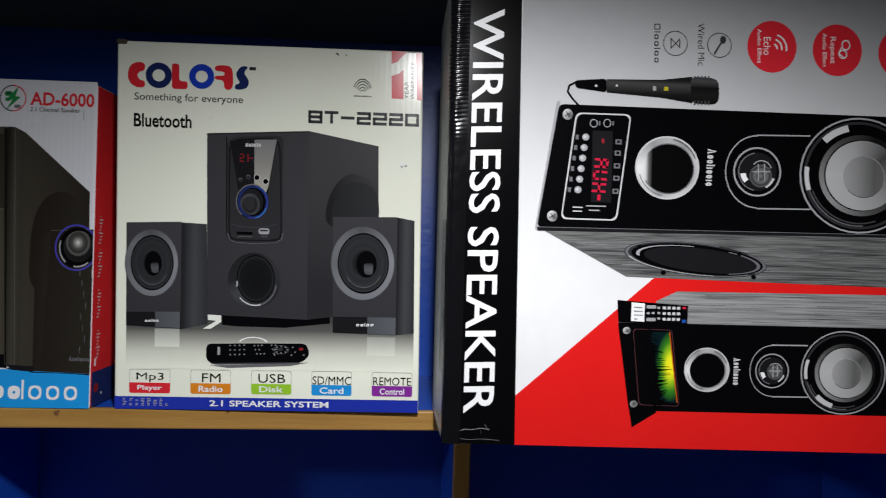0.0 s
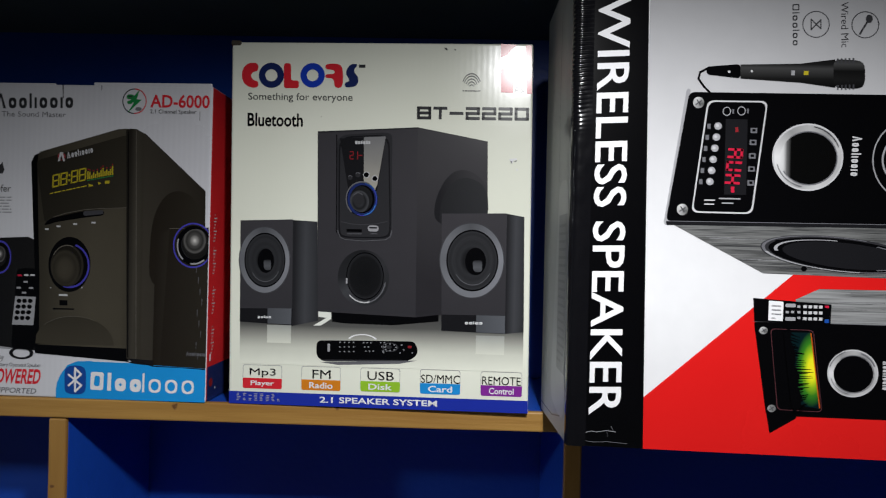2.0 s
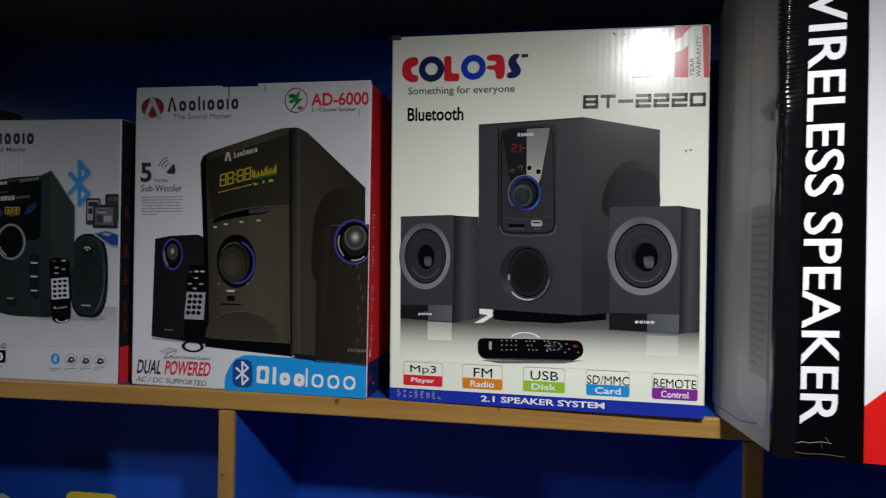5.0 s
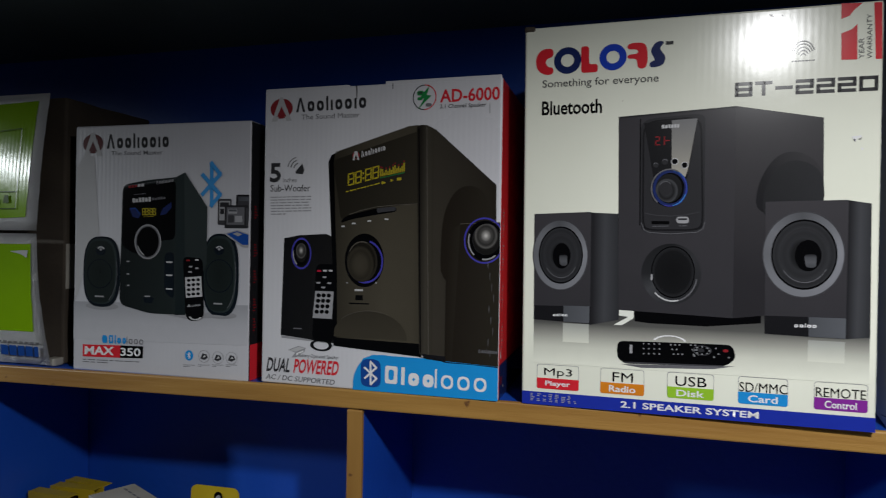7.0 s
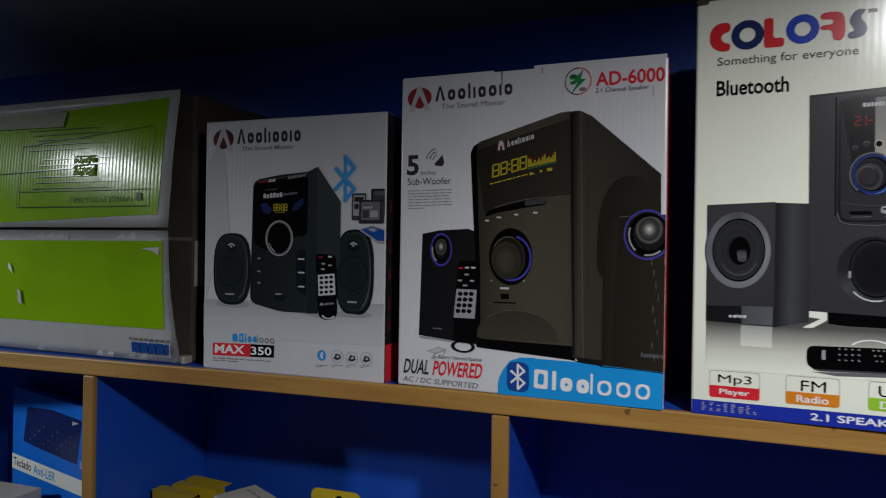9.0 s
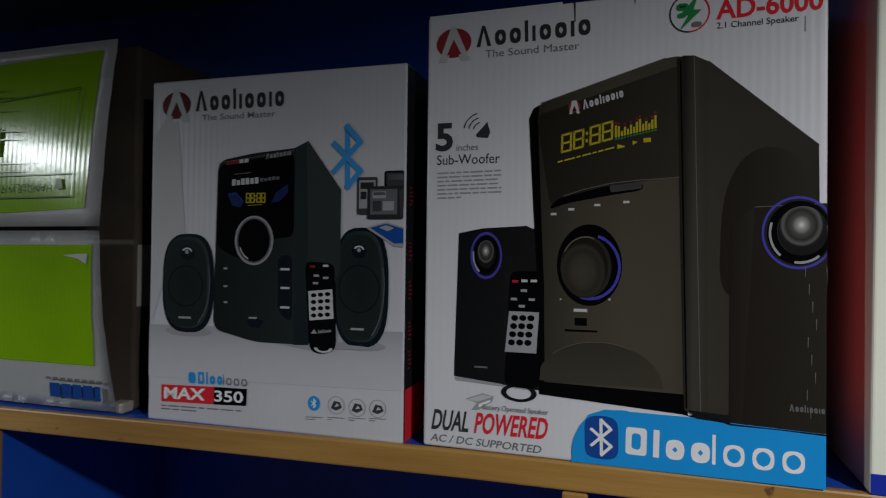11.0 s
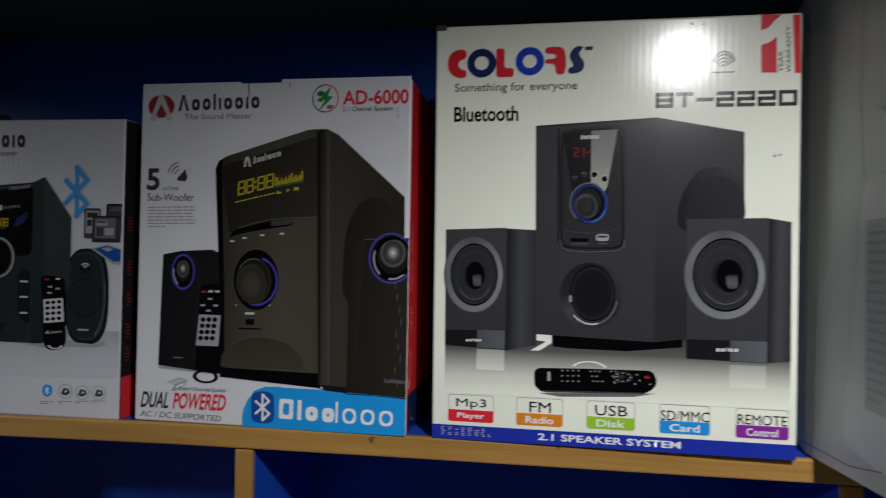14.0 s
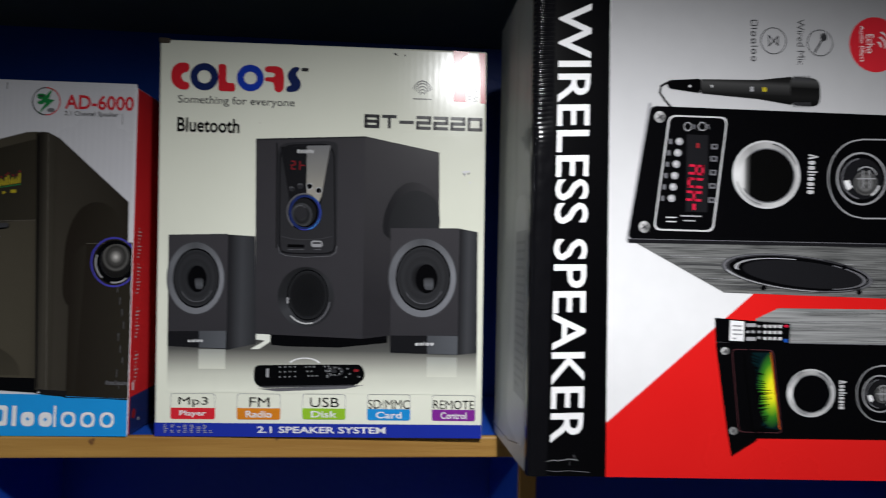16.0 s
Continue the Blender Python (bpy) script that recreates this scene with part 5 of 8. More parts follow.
a_sheet.poly("white", (285.0, 134.7), (285.0, 147.3), (284.1, 144.2), (284.3, 137.2))
a_sheet.poly("white", (285.0, 167.9), (285.0, 176.7), (284.1, 174.5), (284.2, 169.7))
a_sheet.poly("white", (285.0, 249.4), (285.0, 257.2), (284.5, 255.2), (284.6, 250.9))
a_sheet.poly("white", (285.0, 125.6), (285.0, 136.0), (284.6, 133.4), (284.7, 127.7))
a_sheet.poly("white", (285.0, 306.5), (285.0, 311.7), (284.1, 310.4), (284.2, 307.5))
a_sheet.poly("white", (285.0, 121.0), (285.0, 134.5), (284.2, 131.1), (284.4, 123.7))
a_sheet.poly("white", (285.0, 181.3), (285.0, 189.5), (284.2, 187.5), (284.4, 183.0))
a_sheet.poly("white", (285.0, 207.3), (285.0, 213.0), (284.6, 211.6), (284.6, 208.4))
a_sheet.poly("white", (285.0, 183.7), (285.0, 196.9), (284.3, 193.6), (284.4, 186.3))
a_sheet.poly("white", (285.0, 48.4), (285.0, 60.2), (284.2, 57.2), (284.4, 50.7))
a_sheet.poly("white", (285.0, 306.4), (285.0, 310.7), (284.2, 309.6), (284.3, 307.2))
a_sheet.poly("white", (285.0, 43.2), (285.0, 53.1), (284.5, 50.6), (284.6, 45.2))

m_sheet = Sheet("M", fit=(0.978, 0.4, 1.006, -0.8))

m_sheet.motif("printed_floor", "printed pale grey floor")
m_sheet.poly("grey_floor", (0.5, 88.0), (256.0, 92.0), (255.3, 44.0), (0.5, 40.0))

m_sheet.motif("pale_field")
m_sheet.poly("pale", (15.2, 276.1), (29.8, 272.3), (40.8, 150.8), (18.6, 137.1), (3.3, 89.7), (3.1, 259.2))

m_sheet.motif("emblem", "plain dark red oval with a grey chevron")
m_sheet.disc("wine", 27.3, 288.7, 15.71, 12.30)
m_sheet.poly("pale", (24.5, 302.6), (29.5, 302.4), (41.7, 273.0), (34.2, 273.2), (27.3, 288.0), (21.1, 273.5), (13.5, 273.7))
m_sheet.poly("wine", (27.2, 291.8), (34.1, 278.7), (20.9, 279.1))

m_sheet.motif("wordmark", "plain dark blocks of a brand mark")
m_sheet.wordmark("text", (48.4, 282.0), (141.3, 282.0), (48.0, 300.3), "wooliooio")
m_sheet.text("grey_text", "The Sound Master", (55.4, 273.3), (132.5, 273.3), (55.4, 278.7), 0.004)

m_sheet.motif("pictured_speaker", "printed picture of an oval dark green speaker")
m_sheet.disc("silver", 44.3, 83.4, 25.42, 4.62)
m_sheet.disc("teal_black", 43.3, 126.9, 28.35, 44.54, power=2.9)
m_sheet.disc("teal", 42.1, 127.5, 24.97, 41.45, power=2.9)
m_sheet.disc("teal_grille", 41.3, 126.8, 22.71, 39.22, power=2.9)
m_sheet.ring("teal_black", 40.6, 124.2, 19.47, 18.62, 0.06)
m_sheet.disc("teal_black", 41.9, 153.9, 7.71, 6.34)
m_sheet.ring("pale", 41.9, 153.9, 6.09, 5.01, 0.3, 20, 150)
m_sheet.disc("silver", 41.9, 154.9, 2.03, 1.67)
m_sheet.rect("silver", 33.5, 94.7, 47.3, 96.6)
m_sheet.ring("steel", 42.1, 127.5, 25.53, 42.34, 0.03, -60, 20)

m_sheet.motif("pictured_speaker", "printed picture of an oval dark green speaker")
m_sheet.disc("silver", 218.1, 78.8, 22.64, 4.36)
m_sheet.disc("teal_black", 217.7, 127.2, 25.25, 49.56, power=2.9)
m_sheet.disc("teal", 216.6, 127.8, 22.23, 46.11, power=2.9)
m_sheet.disc("teal_grille", 215.9, 127.2, 20.22, 43.64, power=2.9)
m_sheet.ring("teal_black", 215.9, 125.9, 19.14, 20.08, 0.06)
m_sheet.disc("teal_black", 215.5, 157.1, 6.88, 5.99)
m_sheet.ring("pale", 215.5, 157.1, 5.43, 4.73, 0.3, 20, 150)
m_sheet.disc("silver", 215.5, 158.0, 1.81, 1.58)
m_sheet.rect("silver", 208.6, 91.6, 220.9, 93.5)
m_sheet.ring("steel", 216.6, 127.8, 22.74, 47.11, 0.03, -60, 20)

m_sheet.motif("pictured_subwoofer", "printed picture of a dark green subwoofer")
m_sheet.poly("silver", (72.3, 85.5), (168.5, 73.0), (241.0, 77.5), (168.4, 80.9))
m_sheet.poly("teal_flank", (154.0, 245.7), (166.1, 250.7), (198.2, 208.4), (198.3, 140.4), (168.5, 77.1), (153.5, 76.5))
m_sheet.soft("teal_front", 10, (74.4, 236.3), (112.6, 242.1), (154.0, 245.0), (163.1, 247.5), (156.1, 158.9), (167.7, 77.1), (115.5, 77.3), (71.5, 86.7))
m_sheet.poly("teal_dark", (154.1, 244.4), (164.6, 249.4), (168.5, 77.1), (154.3, 77.2))

m_sheet.motif("pictured_panel")
m_sheet.soft("black", 8, (75.3, 232.3), (153.0, 241.1), (152.9, 168.5), (131.2, 167.7), (125.7, 152.0), (94.7, 150.0), (74.0, 159.6))
m_sheet.line("steel", 0.5, (75.2, 234.3), (152.9, 243.1))
m_sheet.marks("dim_red", (83.2, 232.2), (96.3, 233.4), (83.2, 235.2), [1, 1, 1], [1, 1, 1])
m_sheet.marks("pale", (97.0, 233.4), (106.4, 234.2), (97.0, 236.7), [1, 1], [1, 1])
m_sheet.wordmark("silver", (124.3, 236.3), (149.2, 239.2), (124.2, 240.9), "wooliooio")
m_sheet.marks("pale", (89.5, 213.9), (116.9, 215.4), (89.4, 219.5), [1, 1, 1, 1, 1, 1], [1, 0.8, 1, 1, 0.9, 1])
m_sheet.marks("steel", (118.4, 216.7), (138.1, 218.5), (118.4, 219.9), [1, 1, 1, 1, 1], [1, 0.8, 1, 1, 0.8])
m_sheet.small_writing("steel", (91.7, 222.8), (109.0, 224.0), (91.7, 225.5), 1, 4)
m_sheet.poly("navy", (84.9, 207.0), (93.6, 208.2), (102.4, 200.3), (98.6, 194.4), (89.9, 196.4))
m_sheet.line("deep_blue", 0.8, (86.5, 206.3), (94.4, 206.9), (100.8, 199.6))
m_sheet.poly("navy", (130.3, 198.3), (134.8, 207.4), (146.9, 214.5), (147.0, 207.4), (138.7, 199.6))
m_sheet.segments("yellow", "88:88", (104.7, 198.3), (123.7, 198.3), (104.7, 207.2))
m_sheet.small_writing("yellow", (106.4, 195.7), (121.9, 196.3), (106.3, 197.0), 1, 5)

m_sheet.motif("pictured_port")
m_sheet.disc("silver", 113.1, 165.6, 19.78, 21.56)
m_sheet.disc("steel", 113.1, 165.6, 17.84, 19.93)
m_sheet.disc("black", 113.1, 165.6, 16.29, 18.62)
m_sheet.ring("pale", 113.1, 165.6, 15.52, 17.64, 0.06, 200, 250)

m_sheet.motif("button_strip")
m_sheet.soft("teal_black", 6, (138.0, 152.2), (151.6, 153.7), (152.4, 97.9), (147.2, 97.7), (138.0, 105.4))
m_sheet.rect("pale", 140.4, 140.0, 149.5, 142.0)
m_sheet.rect("pale", 140.7, 124.0, 149.8, 125.9)
m_sheet.rect("pale", 140.9, 107.3, 150.0, 109.2)
m_sheet.rect("silver", 81.9, 139.9, 85.8, 141.6)
m_sheet.rect("silver", 82.2, 124.2, 86.1, 125.8)
m_sheet.rect("silver", 82.5, 110.1, 86.4, 111.7)
m_sheet.poly("teal_black", (106.6, 95.8), (115.1, 98.6), (123.6, 95.7), (119.9, 89.7), (109.8, 90.0))
m_sheet.rect("silver", 108.9, 97.3, 117.4, 98.9)

m_sheet.motif("pictured_remote", "printed picture of a slim remote control")
m_sheet.soft("black", 7, (164.5, 148.1), (192.7, 146.6), (195.7, 76.6), (188.8, 71.3), (176.7, 70.2), (169.6, 75.0))
m_sheet.poly("pale", (168.2, 122.9), (191.1, 125.0), (192.9, 100.4), (169.7, 98.1))
m_sheet.disc("black", 173.5, 119.5, 2.60, 1.75)
m_sheet.disc("black", 173.5, 113.8, 2.60, 1.75)
m_sheet.disc("black", 173.6, 108.1, 2.60, 1.75)
m_sheet.disc("black", 173.7, 102.4, 2.60, 1.75)
m_sheet.disc("black", 180.1, 120.2, 2.59, 1.75)
m_sheet.disc("black", 180.2, 114.5, 2.59, 1.74)
m_sheet.disc("black", 180.3, 108.8, 2.59, 1.74)
m_sheet.disc("black", 180.3, 103.1, 2.59, 1.74)
m_sheet.disc("black", 186.8, 120.8, 2.58, 1.74)
m_sheet.disc("black", 186.8, 115.1, 2.58, 1.74)
m_sheet.disc("black", 186.9, 109.4, 2.57, 1.74)
m_sheet.disc("black", 187.0, 103.7, 2.57, 1.74)
m_sheet.ring("pale", 183.3, 75.5, 8.83, 4.10, 0.35, 180, 360)
m_sheet.poly("silver", (171.3, 87.1), (174.2, 91.0), (177.2, 87.3))
m_sheet.wordmark("silver", (178.0, 87.3), (190.4, 89.0), (177.9, 90.5), "wooliooio")
m_sheet.rect("dim_red", 169.4, 142.8, 174.6, 144.7)
m_sheet.rect("pale", 182.0, 143.6, 187.2, 145.5)
m_sheet.rect("silver", 173.2, 135.2, 178.4, 137.1)
m_sheet.rect("silver", 182.2, 133.5, 187.3, 135.4)
m_sheet.rect("silver", 172.6, 128.8, 177.8, 130.7)

m_sheet.motif("rune", "plain blue rune shape")
m_sheet.line("rune_blue", 5.0, (203.1, 261.5), (203.7, 210.3))
m_sheet.line("rune_blue", 5.0, (190.7, 247.6), (216.0, 223.4), (203.7, 210.3))
m_sheet.line("rune_blue", 5.0, (191.0, 223.7), (215.7, 247.9), (203.1, 261.5))

m_sheet.motif("pictured_tablet", "printed picture of phones and tablets")
m_sheet.rect("iron", 213.3, 187.4, 232.0, 218.4, 2)
m_sheet.rect("silver", 215.1, 192.5, 230.2, 215.9)
m_sheet.rect("soot", 237.7, 191.2, 255.5, 223.3, 2)
m_sheet.rect("iron", 239.8, 210.1, 255.5, 221.4)
m_sheet.rect("coal", 222.7, 183.7, 255.6, 210.7, 2)
m_sheet.rect("steel", 225.6, 187.4, 249.9, 208.2)
m_sheet.rect("silver", 227.7, 200.7, 239.9, 206.3)
m_sheet.rect("iron", 227.8, 190.0, 235.7, 198.8)
m_sheet.rect("silver", 237.1, 190.6, 247.1, 198.1)
m_sheet.poly("iron", (251.3, 206.9), (255.5, 208.1), (255.7, 185.0), (252.9, 185.6))
m_sheet.poly("silver", (221.5, 176.7), (240.1, 181.2), (255.7, 176.9), (255.9, 160.7), (247.4, 161.2))
m_sheet.poly("deep_blue", (225.8, 176.4), (240.1, 179.9), (255.7, 175.6), (255.8, 163.8), (247.4, 163.7))
m_sheet.poly("silver", (233.7, 176.7), (240.1, 178.7), (247.3, 176.2), (241.6, 173.7))
m_sheet.rect("plate_blue", 241.2, 215.7, 255.4, 220.1)
m_sheet.rect("plate_blue", 228.4, 203.2, 239.2, 205.7)
m_sheet.rect("coal", 216.4, 208.6, 228.7, 214.0)
m_sheet.rect("coal", 216.5, 200.1, 222.0, 206.4)

m_sheet.motif("small_wordmark", "plain blue and grey blocks of a trade mark")
m_sheet.soft("azure", 3, (45.4, 37.1), (53.4, 36.8), (53.2, 46.6), (45.2, 46.9))
m_sheet.wordmark("azure", (55.8, 36.9), (82.0, 37.6), (55.6, 47.4), "Bloo", 0.2)
m_sheet.wordmark("grey_text", (82.8, 37.7), (107.7, 37.7), (82.6, 46.7), "Tooo", 0.12)

m_sheet.motif("name_plate", "red and black name plate")
m_sheet.poly("red", (15.4, 33.6), (73.4, 35.2), (72.9, 19.6), (15.4, 18.3))
m_sheet.poly("black", (73.4, 35.2), (107.7, 35.7), (107.2, 20.9), (72.9, 19.6))
m_sheet.text("white", "MAX", (18.2, 21.1), (63.7, 22.3), (18.7, 31.7), 0.03)
m_sheet.text("white", "350", (73.6, 22.2), (104.1, 23.0), (73.4, 32.3), 0.02)

m_sheet.motif("small_writing")
m_sheet.small_writing("grey_text", (15.6, 10.4), (107.0, 11.9), (15.4, 16.3), 2, 9)

m_sheet.motif("feature_icon")
m_sheet.disc("azure", 174.7, 28.2, 5.90, 6.28)
m_sheet.line("white", 0.8, (174.6, 32.0), (174.7, 24.4))
m_sheet.line("white", 0.8, (172.4, 29.8), (176.9, 26.5), (174.7, 24.4))
m_sheet.line("white", 0.8, (172.5, 26.3), (176.9, 30.1), (174.6, 32.0))
m_sheet.ring("silver", 195.9, 28.2, 8.00, 7.48, 0.08)
m_sheet.poly("iron", (190.9, 25.4), (193.7, 31.8), (199.5, 30.8), (201.4, 26.6), (196.0, 23.8))
m_sheet.poly("pale", (194.5, 26.8), (196.6, 30.1), (198.8, 27.7))
m_sheet.ring("silver", 215.4, 27.7, 7.89, 7.43, 0.08)
m_sheet.poly("iron", (210.4, 24.9), (213.2, 31.3), (219.0, 30.4), (220.8, 26.2), (215.5, 23.4))
m_sheet.poly("pale", (214.0, 26.4), (216.1, 29.6), (218.3, 27.2))
m_sheet.ring("silver", 234.3, 28.2, 7.79, 7.38, 0.08)
m_sheet.poly("iron", (229.4, 25.4), (232.2, 31.7), (237.8, 30.8), (239.7, 26.6), (234.4, 23.9))
m_sheet.poly("pale", (232.9, 26.8), (235.0, 30.0), (237.2, 27.7))
m_sheet.small_writing("grey_text", (166.7, 13.6), (182.9, 14.0), (166.7, 17.4), 2, 455)
m_sheet.small_writing("grey_text", (188.1, 14.9), (204.0, 15.3), (188.0, 18.6), 2, 513)
m_sheet.small_writing("grey_text", (207.6, 16.1), (223.4, 16.4), (207.6, 19.8), 2, 567)
m_sheet.small_writing("grey_text", (226.6, 17.2), (242.2, 17.6), (226.6, 20.9), 2, 620)

w_sheet = Sheet("W")

w_sheet.motif("pale_field", "white field turning grey towards the top")
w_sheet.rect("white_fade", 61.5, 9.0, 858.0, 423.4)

w_sheet.motif("red_field", "large red printed field")
w_sheet.poly("card_red_print", (63.2, 8.5), (440.0, 1.6), (858.0, 0.6), (858.0, 151.4), (185.1, 157.4), (61.0, 49.8))

w_sheet.motif("black_strip", "black strip with large white lettering")
w_sheet.poly("black", (5.0, 9.8), (63.5, 8.6), (60.5, 423.5), (5.0, 423.5))
w_sheet.text("white", "WIRELESS", (18.5, 388.3), (18.0, 209.9), (45.7, 389.6), 0.012)
w_sheet.text("white", "SPEAKER", (17.9, 198.2), (17.4, 35.6), (45.1, 198.9), 0.012)

w_sheet.motif("film_crease_glint", "painted glints of creases in the film over the black strip")
# flat grey lines and slivers paint the highlights on the film's wrinkles
w_sheet.line("silver", 0.4, (13.0, 20.0), (20.0, 22.2), (24.5, 21.4), (33.0, 23.0), (40.5, 22.0))
w_sheet.line("steel", 0.4, (14.0, 14.0), (22.0, 13.0), (34.0, 13.6), (50.0, 12.4))
w_sheet.line("iron", 0.5, (14.5, 19.8), (13.4, 14.6))
w_sheet.line("iron", 0.4, (33.0, 23.0), (33.8, 18.0))
w_sheet.line("steel", 0.35, (36.4, 26.6), (39.6, 21.6))
w_sheet.poly("steel", (9.2, 417.5), (13.8, 416.9), (12.9, 416.6), (9.2, 418.0))
w_sheet.poly("iron", (9.2, 412.7), (12.5, 412.1), (11.9, 411.8), (9.2, 413.2))
w_sheet.poly("iron", (9.2, 406.1), (11.6, 405.5), (11.1, 405.2), (9.2, 406.6))
w_sheet.poly("steel", (9.2, 402.3), (13.8, 401.7), (12.9, 401.4), (9.2, 402.8))
w_sheet.poly("iron", (9.2, 396.8), (13.2, 396.2), (12.4, 395.9), (9.2, 397.3))
w_sheet.poly("iron", (9.2, 392.4), (12.0, 391.8), (11.4, 391.5), (9.2, 392.9))
w_sheet.poly("steel", (9.2, 387.1), (13.1, 386.5), (12.3, 386.2), (9.2, 387.6))
w_sheet.poly("iron", (9.2, 382.1), (14.0, 381.5), (13.1, 381.2), (9.2, 382.6))
w_sheet.poly("iron", (9.2, 377.1), (13.3, 376.5), (12.4, 376.2), (9.2, 377.6))
w_sheet.poly("steel", (9.2, 372.1), (11.6, 371.5), (11.1, 371.2), (9.2, 372.6))
w_sheet.poly("iron", (9.2, 365.4), (11.2, 364.8), (10.8, 364.5), (9.2, 365.9))
w_sheet.poly("iron", (9.2, 361.5), (13.1, 360.9), (12.3, 360.6), (9.2, 362.0))
w_sheet.poly("steel", (9.2, 356.0), (10.9, 355.4), (10.5, 355.1), (9.2, 356.5))
w_sheet.poly("iron", (9.2, 349.7), (11.2, 349.1), (10.8, 348.8), (9.2, 350.2))
w_sheet.poly("iron", (9.2, 346.5), (11.9, 345.9), (11.4, 345.6), (9.2, 347.0))
w_sheet.poly("steel", (9.2, 340.3), (13.3, 339.7), (12.5, 339.4), (9.2, 340.8))
w_sheet.poly("iron", (9.2, 336.2), (11.9, 335.6), (11.3, 335.3), (9.2, 336.7))
w_sheet.poly("iron", (9.2, 331.2), (12.3, 330.6), (11.7, 330.3), (9.2, 331.7))
w_sheet.poly("steel", (9.2, 324.7), (13.3, 324.1), (12.5, 323.8), (9.2, 325.2))
w_sheet.poly("iron", (9.2, 319.3), (13.3, 318.7), (12.5, 318.4), (9.2, 319.8))
w_sheet.poly("iron", (9.2, 314.3), (13.2, 313.7), (12.4, 313.4), (9.2, 314.8))
w_sheet.poly("steel", (9.2, 310.0), (11.5, 309.4), (11.0, 309.1), (9.2, 310.5))
w_sheet.poly("iron", (9.2, 304.5), (11.8, 303.9), (11.3, 303.6), (9.2, 305.0))
w_sheet.poly("iron", (9.2, 300.5), (12.3, 299.9), (11.7, 299.6), (9.2, 301.0))
w_sheet.poly("steel", (9.2, 293.9), (11.1, 293.3), (10.8, 293.0), (9.2, 294.4))
w_sheet.poly("iron", (9.2, 289.3), (12.1, 288.7), (11.5, 288.4), (9.2, 289.8))
w_sheet.poly("iron", (9.2, 284.4), (11.2, 283.8), (10.8, 283.5), (9.2, 284.9))
w_sheet.poly("steel", (9.2, 278.4), (11.6, 277.8), (11.1, 277.5), (9.2, 278.9))
w_sheet.poly("iron", (9.2, 274.0), (12.2, 273.4), (11.6, 273.1), (9.2, 274.5))
w_sheet.poly("iron", (9.2, 270.1), (12.7, 269.5), (12.0, 269.2), (9.2, 270.6))
w_sheet.poly("steel", (9.2, 264.7), (10.9, 264.1), (10.6, 263.8), (9.2, 265.2))
w_sheet.poly("iron", (9.2, 259.8), (11.3, 259.2), (10.9, 258.9), (9.2, 260.3))
w_sheet.poly("iron", (9.2, 254.6), (12.9, 254.0), (12.2, 253.7), (9.2, 255.1))
w_sheet.poly("steel", (9.2, 248.7), (14.1, 248.1), (13.2, 247.8), (9.2, 249.2))
w_sheet.poly("iron", (9.2, 242.7), (14.2, 242.1), (13.2, 241.8), (9.2, 243.2))
w_sheet.poly("iron", (9.2, 239.0), (12.3, 238.4), (11.6, 238.1), (9.2, 239.5))
w_sheet.poly("steel", (9.2, 233.9), (12.8, 233.3), (12.1, 233.0), (9.2, 234.4))
w_sheet.poly("iron", (9.2, 228.1), (13.5, 227.5), (12.6, 227.2), (9.2, 228.6))
w_sheet.poly("iron", (9.2, 222.8), (11.6, 222.2), (11.1, 221.9), (9.2, 223.3))
w_sheet.poly("steel", (9.2, 218.3), (12.5, 217.7), (11.9, 217.4), (9.2, 218.8))
w_sheet.poly("iron", (9.2, 214.0), (10.8, 213.4), (10.5, 213.1), (9.2, 214.5))
w_sheet.poly("iron", (9.2, 208.1), (11.1, 207.5), (10.7, 207.2), (9.2, 208.6))
w_sheet.poly("steel", (9.2, 202.4), (11.5, 201.8), (11.1, 201.5), (9.2, 202.9))
w_sheet.poly("iron", (9.2, 198.5), (11.3, 197.9), (10.9, 197.6), (9.2, 199.0))
w_sheet.poly("iron", (9.2, 193.1), (11.5, 192.5), (11.0, 192.2), (9.2, 193.6))
w_sheet.poly("steel", (9.2, 187.5), (12.3, 186.9), (11.7, 186.6), (9.2, 188.0))
w_sheet.poly("iron", (9.2, 182.8), (12.9, 182.2), (12.2, 181.9), (9.2, 183.3))
w_sheet.poly("iron", (9.2, 177.9), (13.9, 177.3), (12.9, 177.0), (9.2, 178.4))
w_sheet.poly("steel", (9.2, 171.3), (13.3, 170.7), (12.4, 170.4), (9.2, 171.8))
w_sheet.poly("iron", (9.2, 167.2), (12.5, 166.6), (11.8, 166.3), (9.2, 167.7))
w_sheet.poly("iron", (9.2, 161.8), (10.9, 161.2), (10.5, 160.9), (9.2, 162.3))
w_sheet.poly("steel", (9.2, 157.1), (12.5, 156.5), (11.9, 156.2), (9.2, 157.6))
w_sheet.poly("iron", (9.2, 152.4), (11.0, 151.8), (10.7, 151.5), (9.2, 152.9))
w_sheet.poly("iron", (9.2, 146.1), (12.0, 145.5), (11.4, 145.2), (9.2, 146.6))

w_sheet.motif("icon_circle")
w_sheet.ring("text", 199.4, 366.7, 11.30, 11.23, 0.07)
w_sheet.line("text", 0.9, (195.1, 371.0), (203.4, 363.1), (203.2, 370.7), (195.3, 362.1), (195.1, 371.0))
w_sheet.wordmark("text", (179.6, 383.3), (180.5, 348.7), (185.2, 383.6), "Blooloo")

w_sheet.motif("icon_circle")
w_sheet.ring("text", 239.9, 366.9, 11.41, 11.29, 0.07)
w_sheet.line("text", 1.6, (235.5, 359.1), (241.3, 369.1))
w_sheet.disc("text", 243.0, 371.9, 2.85, 3.46)
w_sheet.text("text", "Wired Mic", (219.5, 385.6), (220.5, 347.7), (225.6, 385.9))

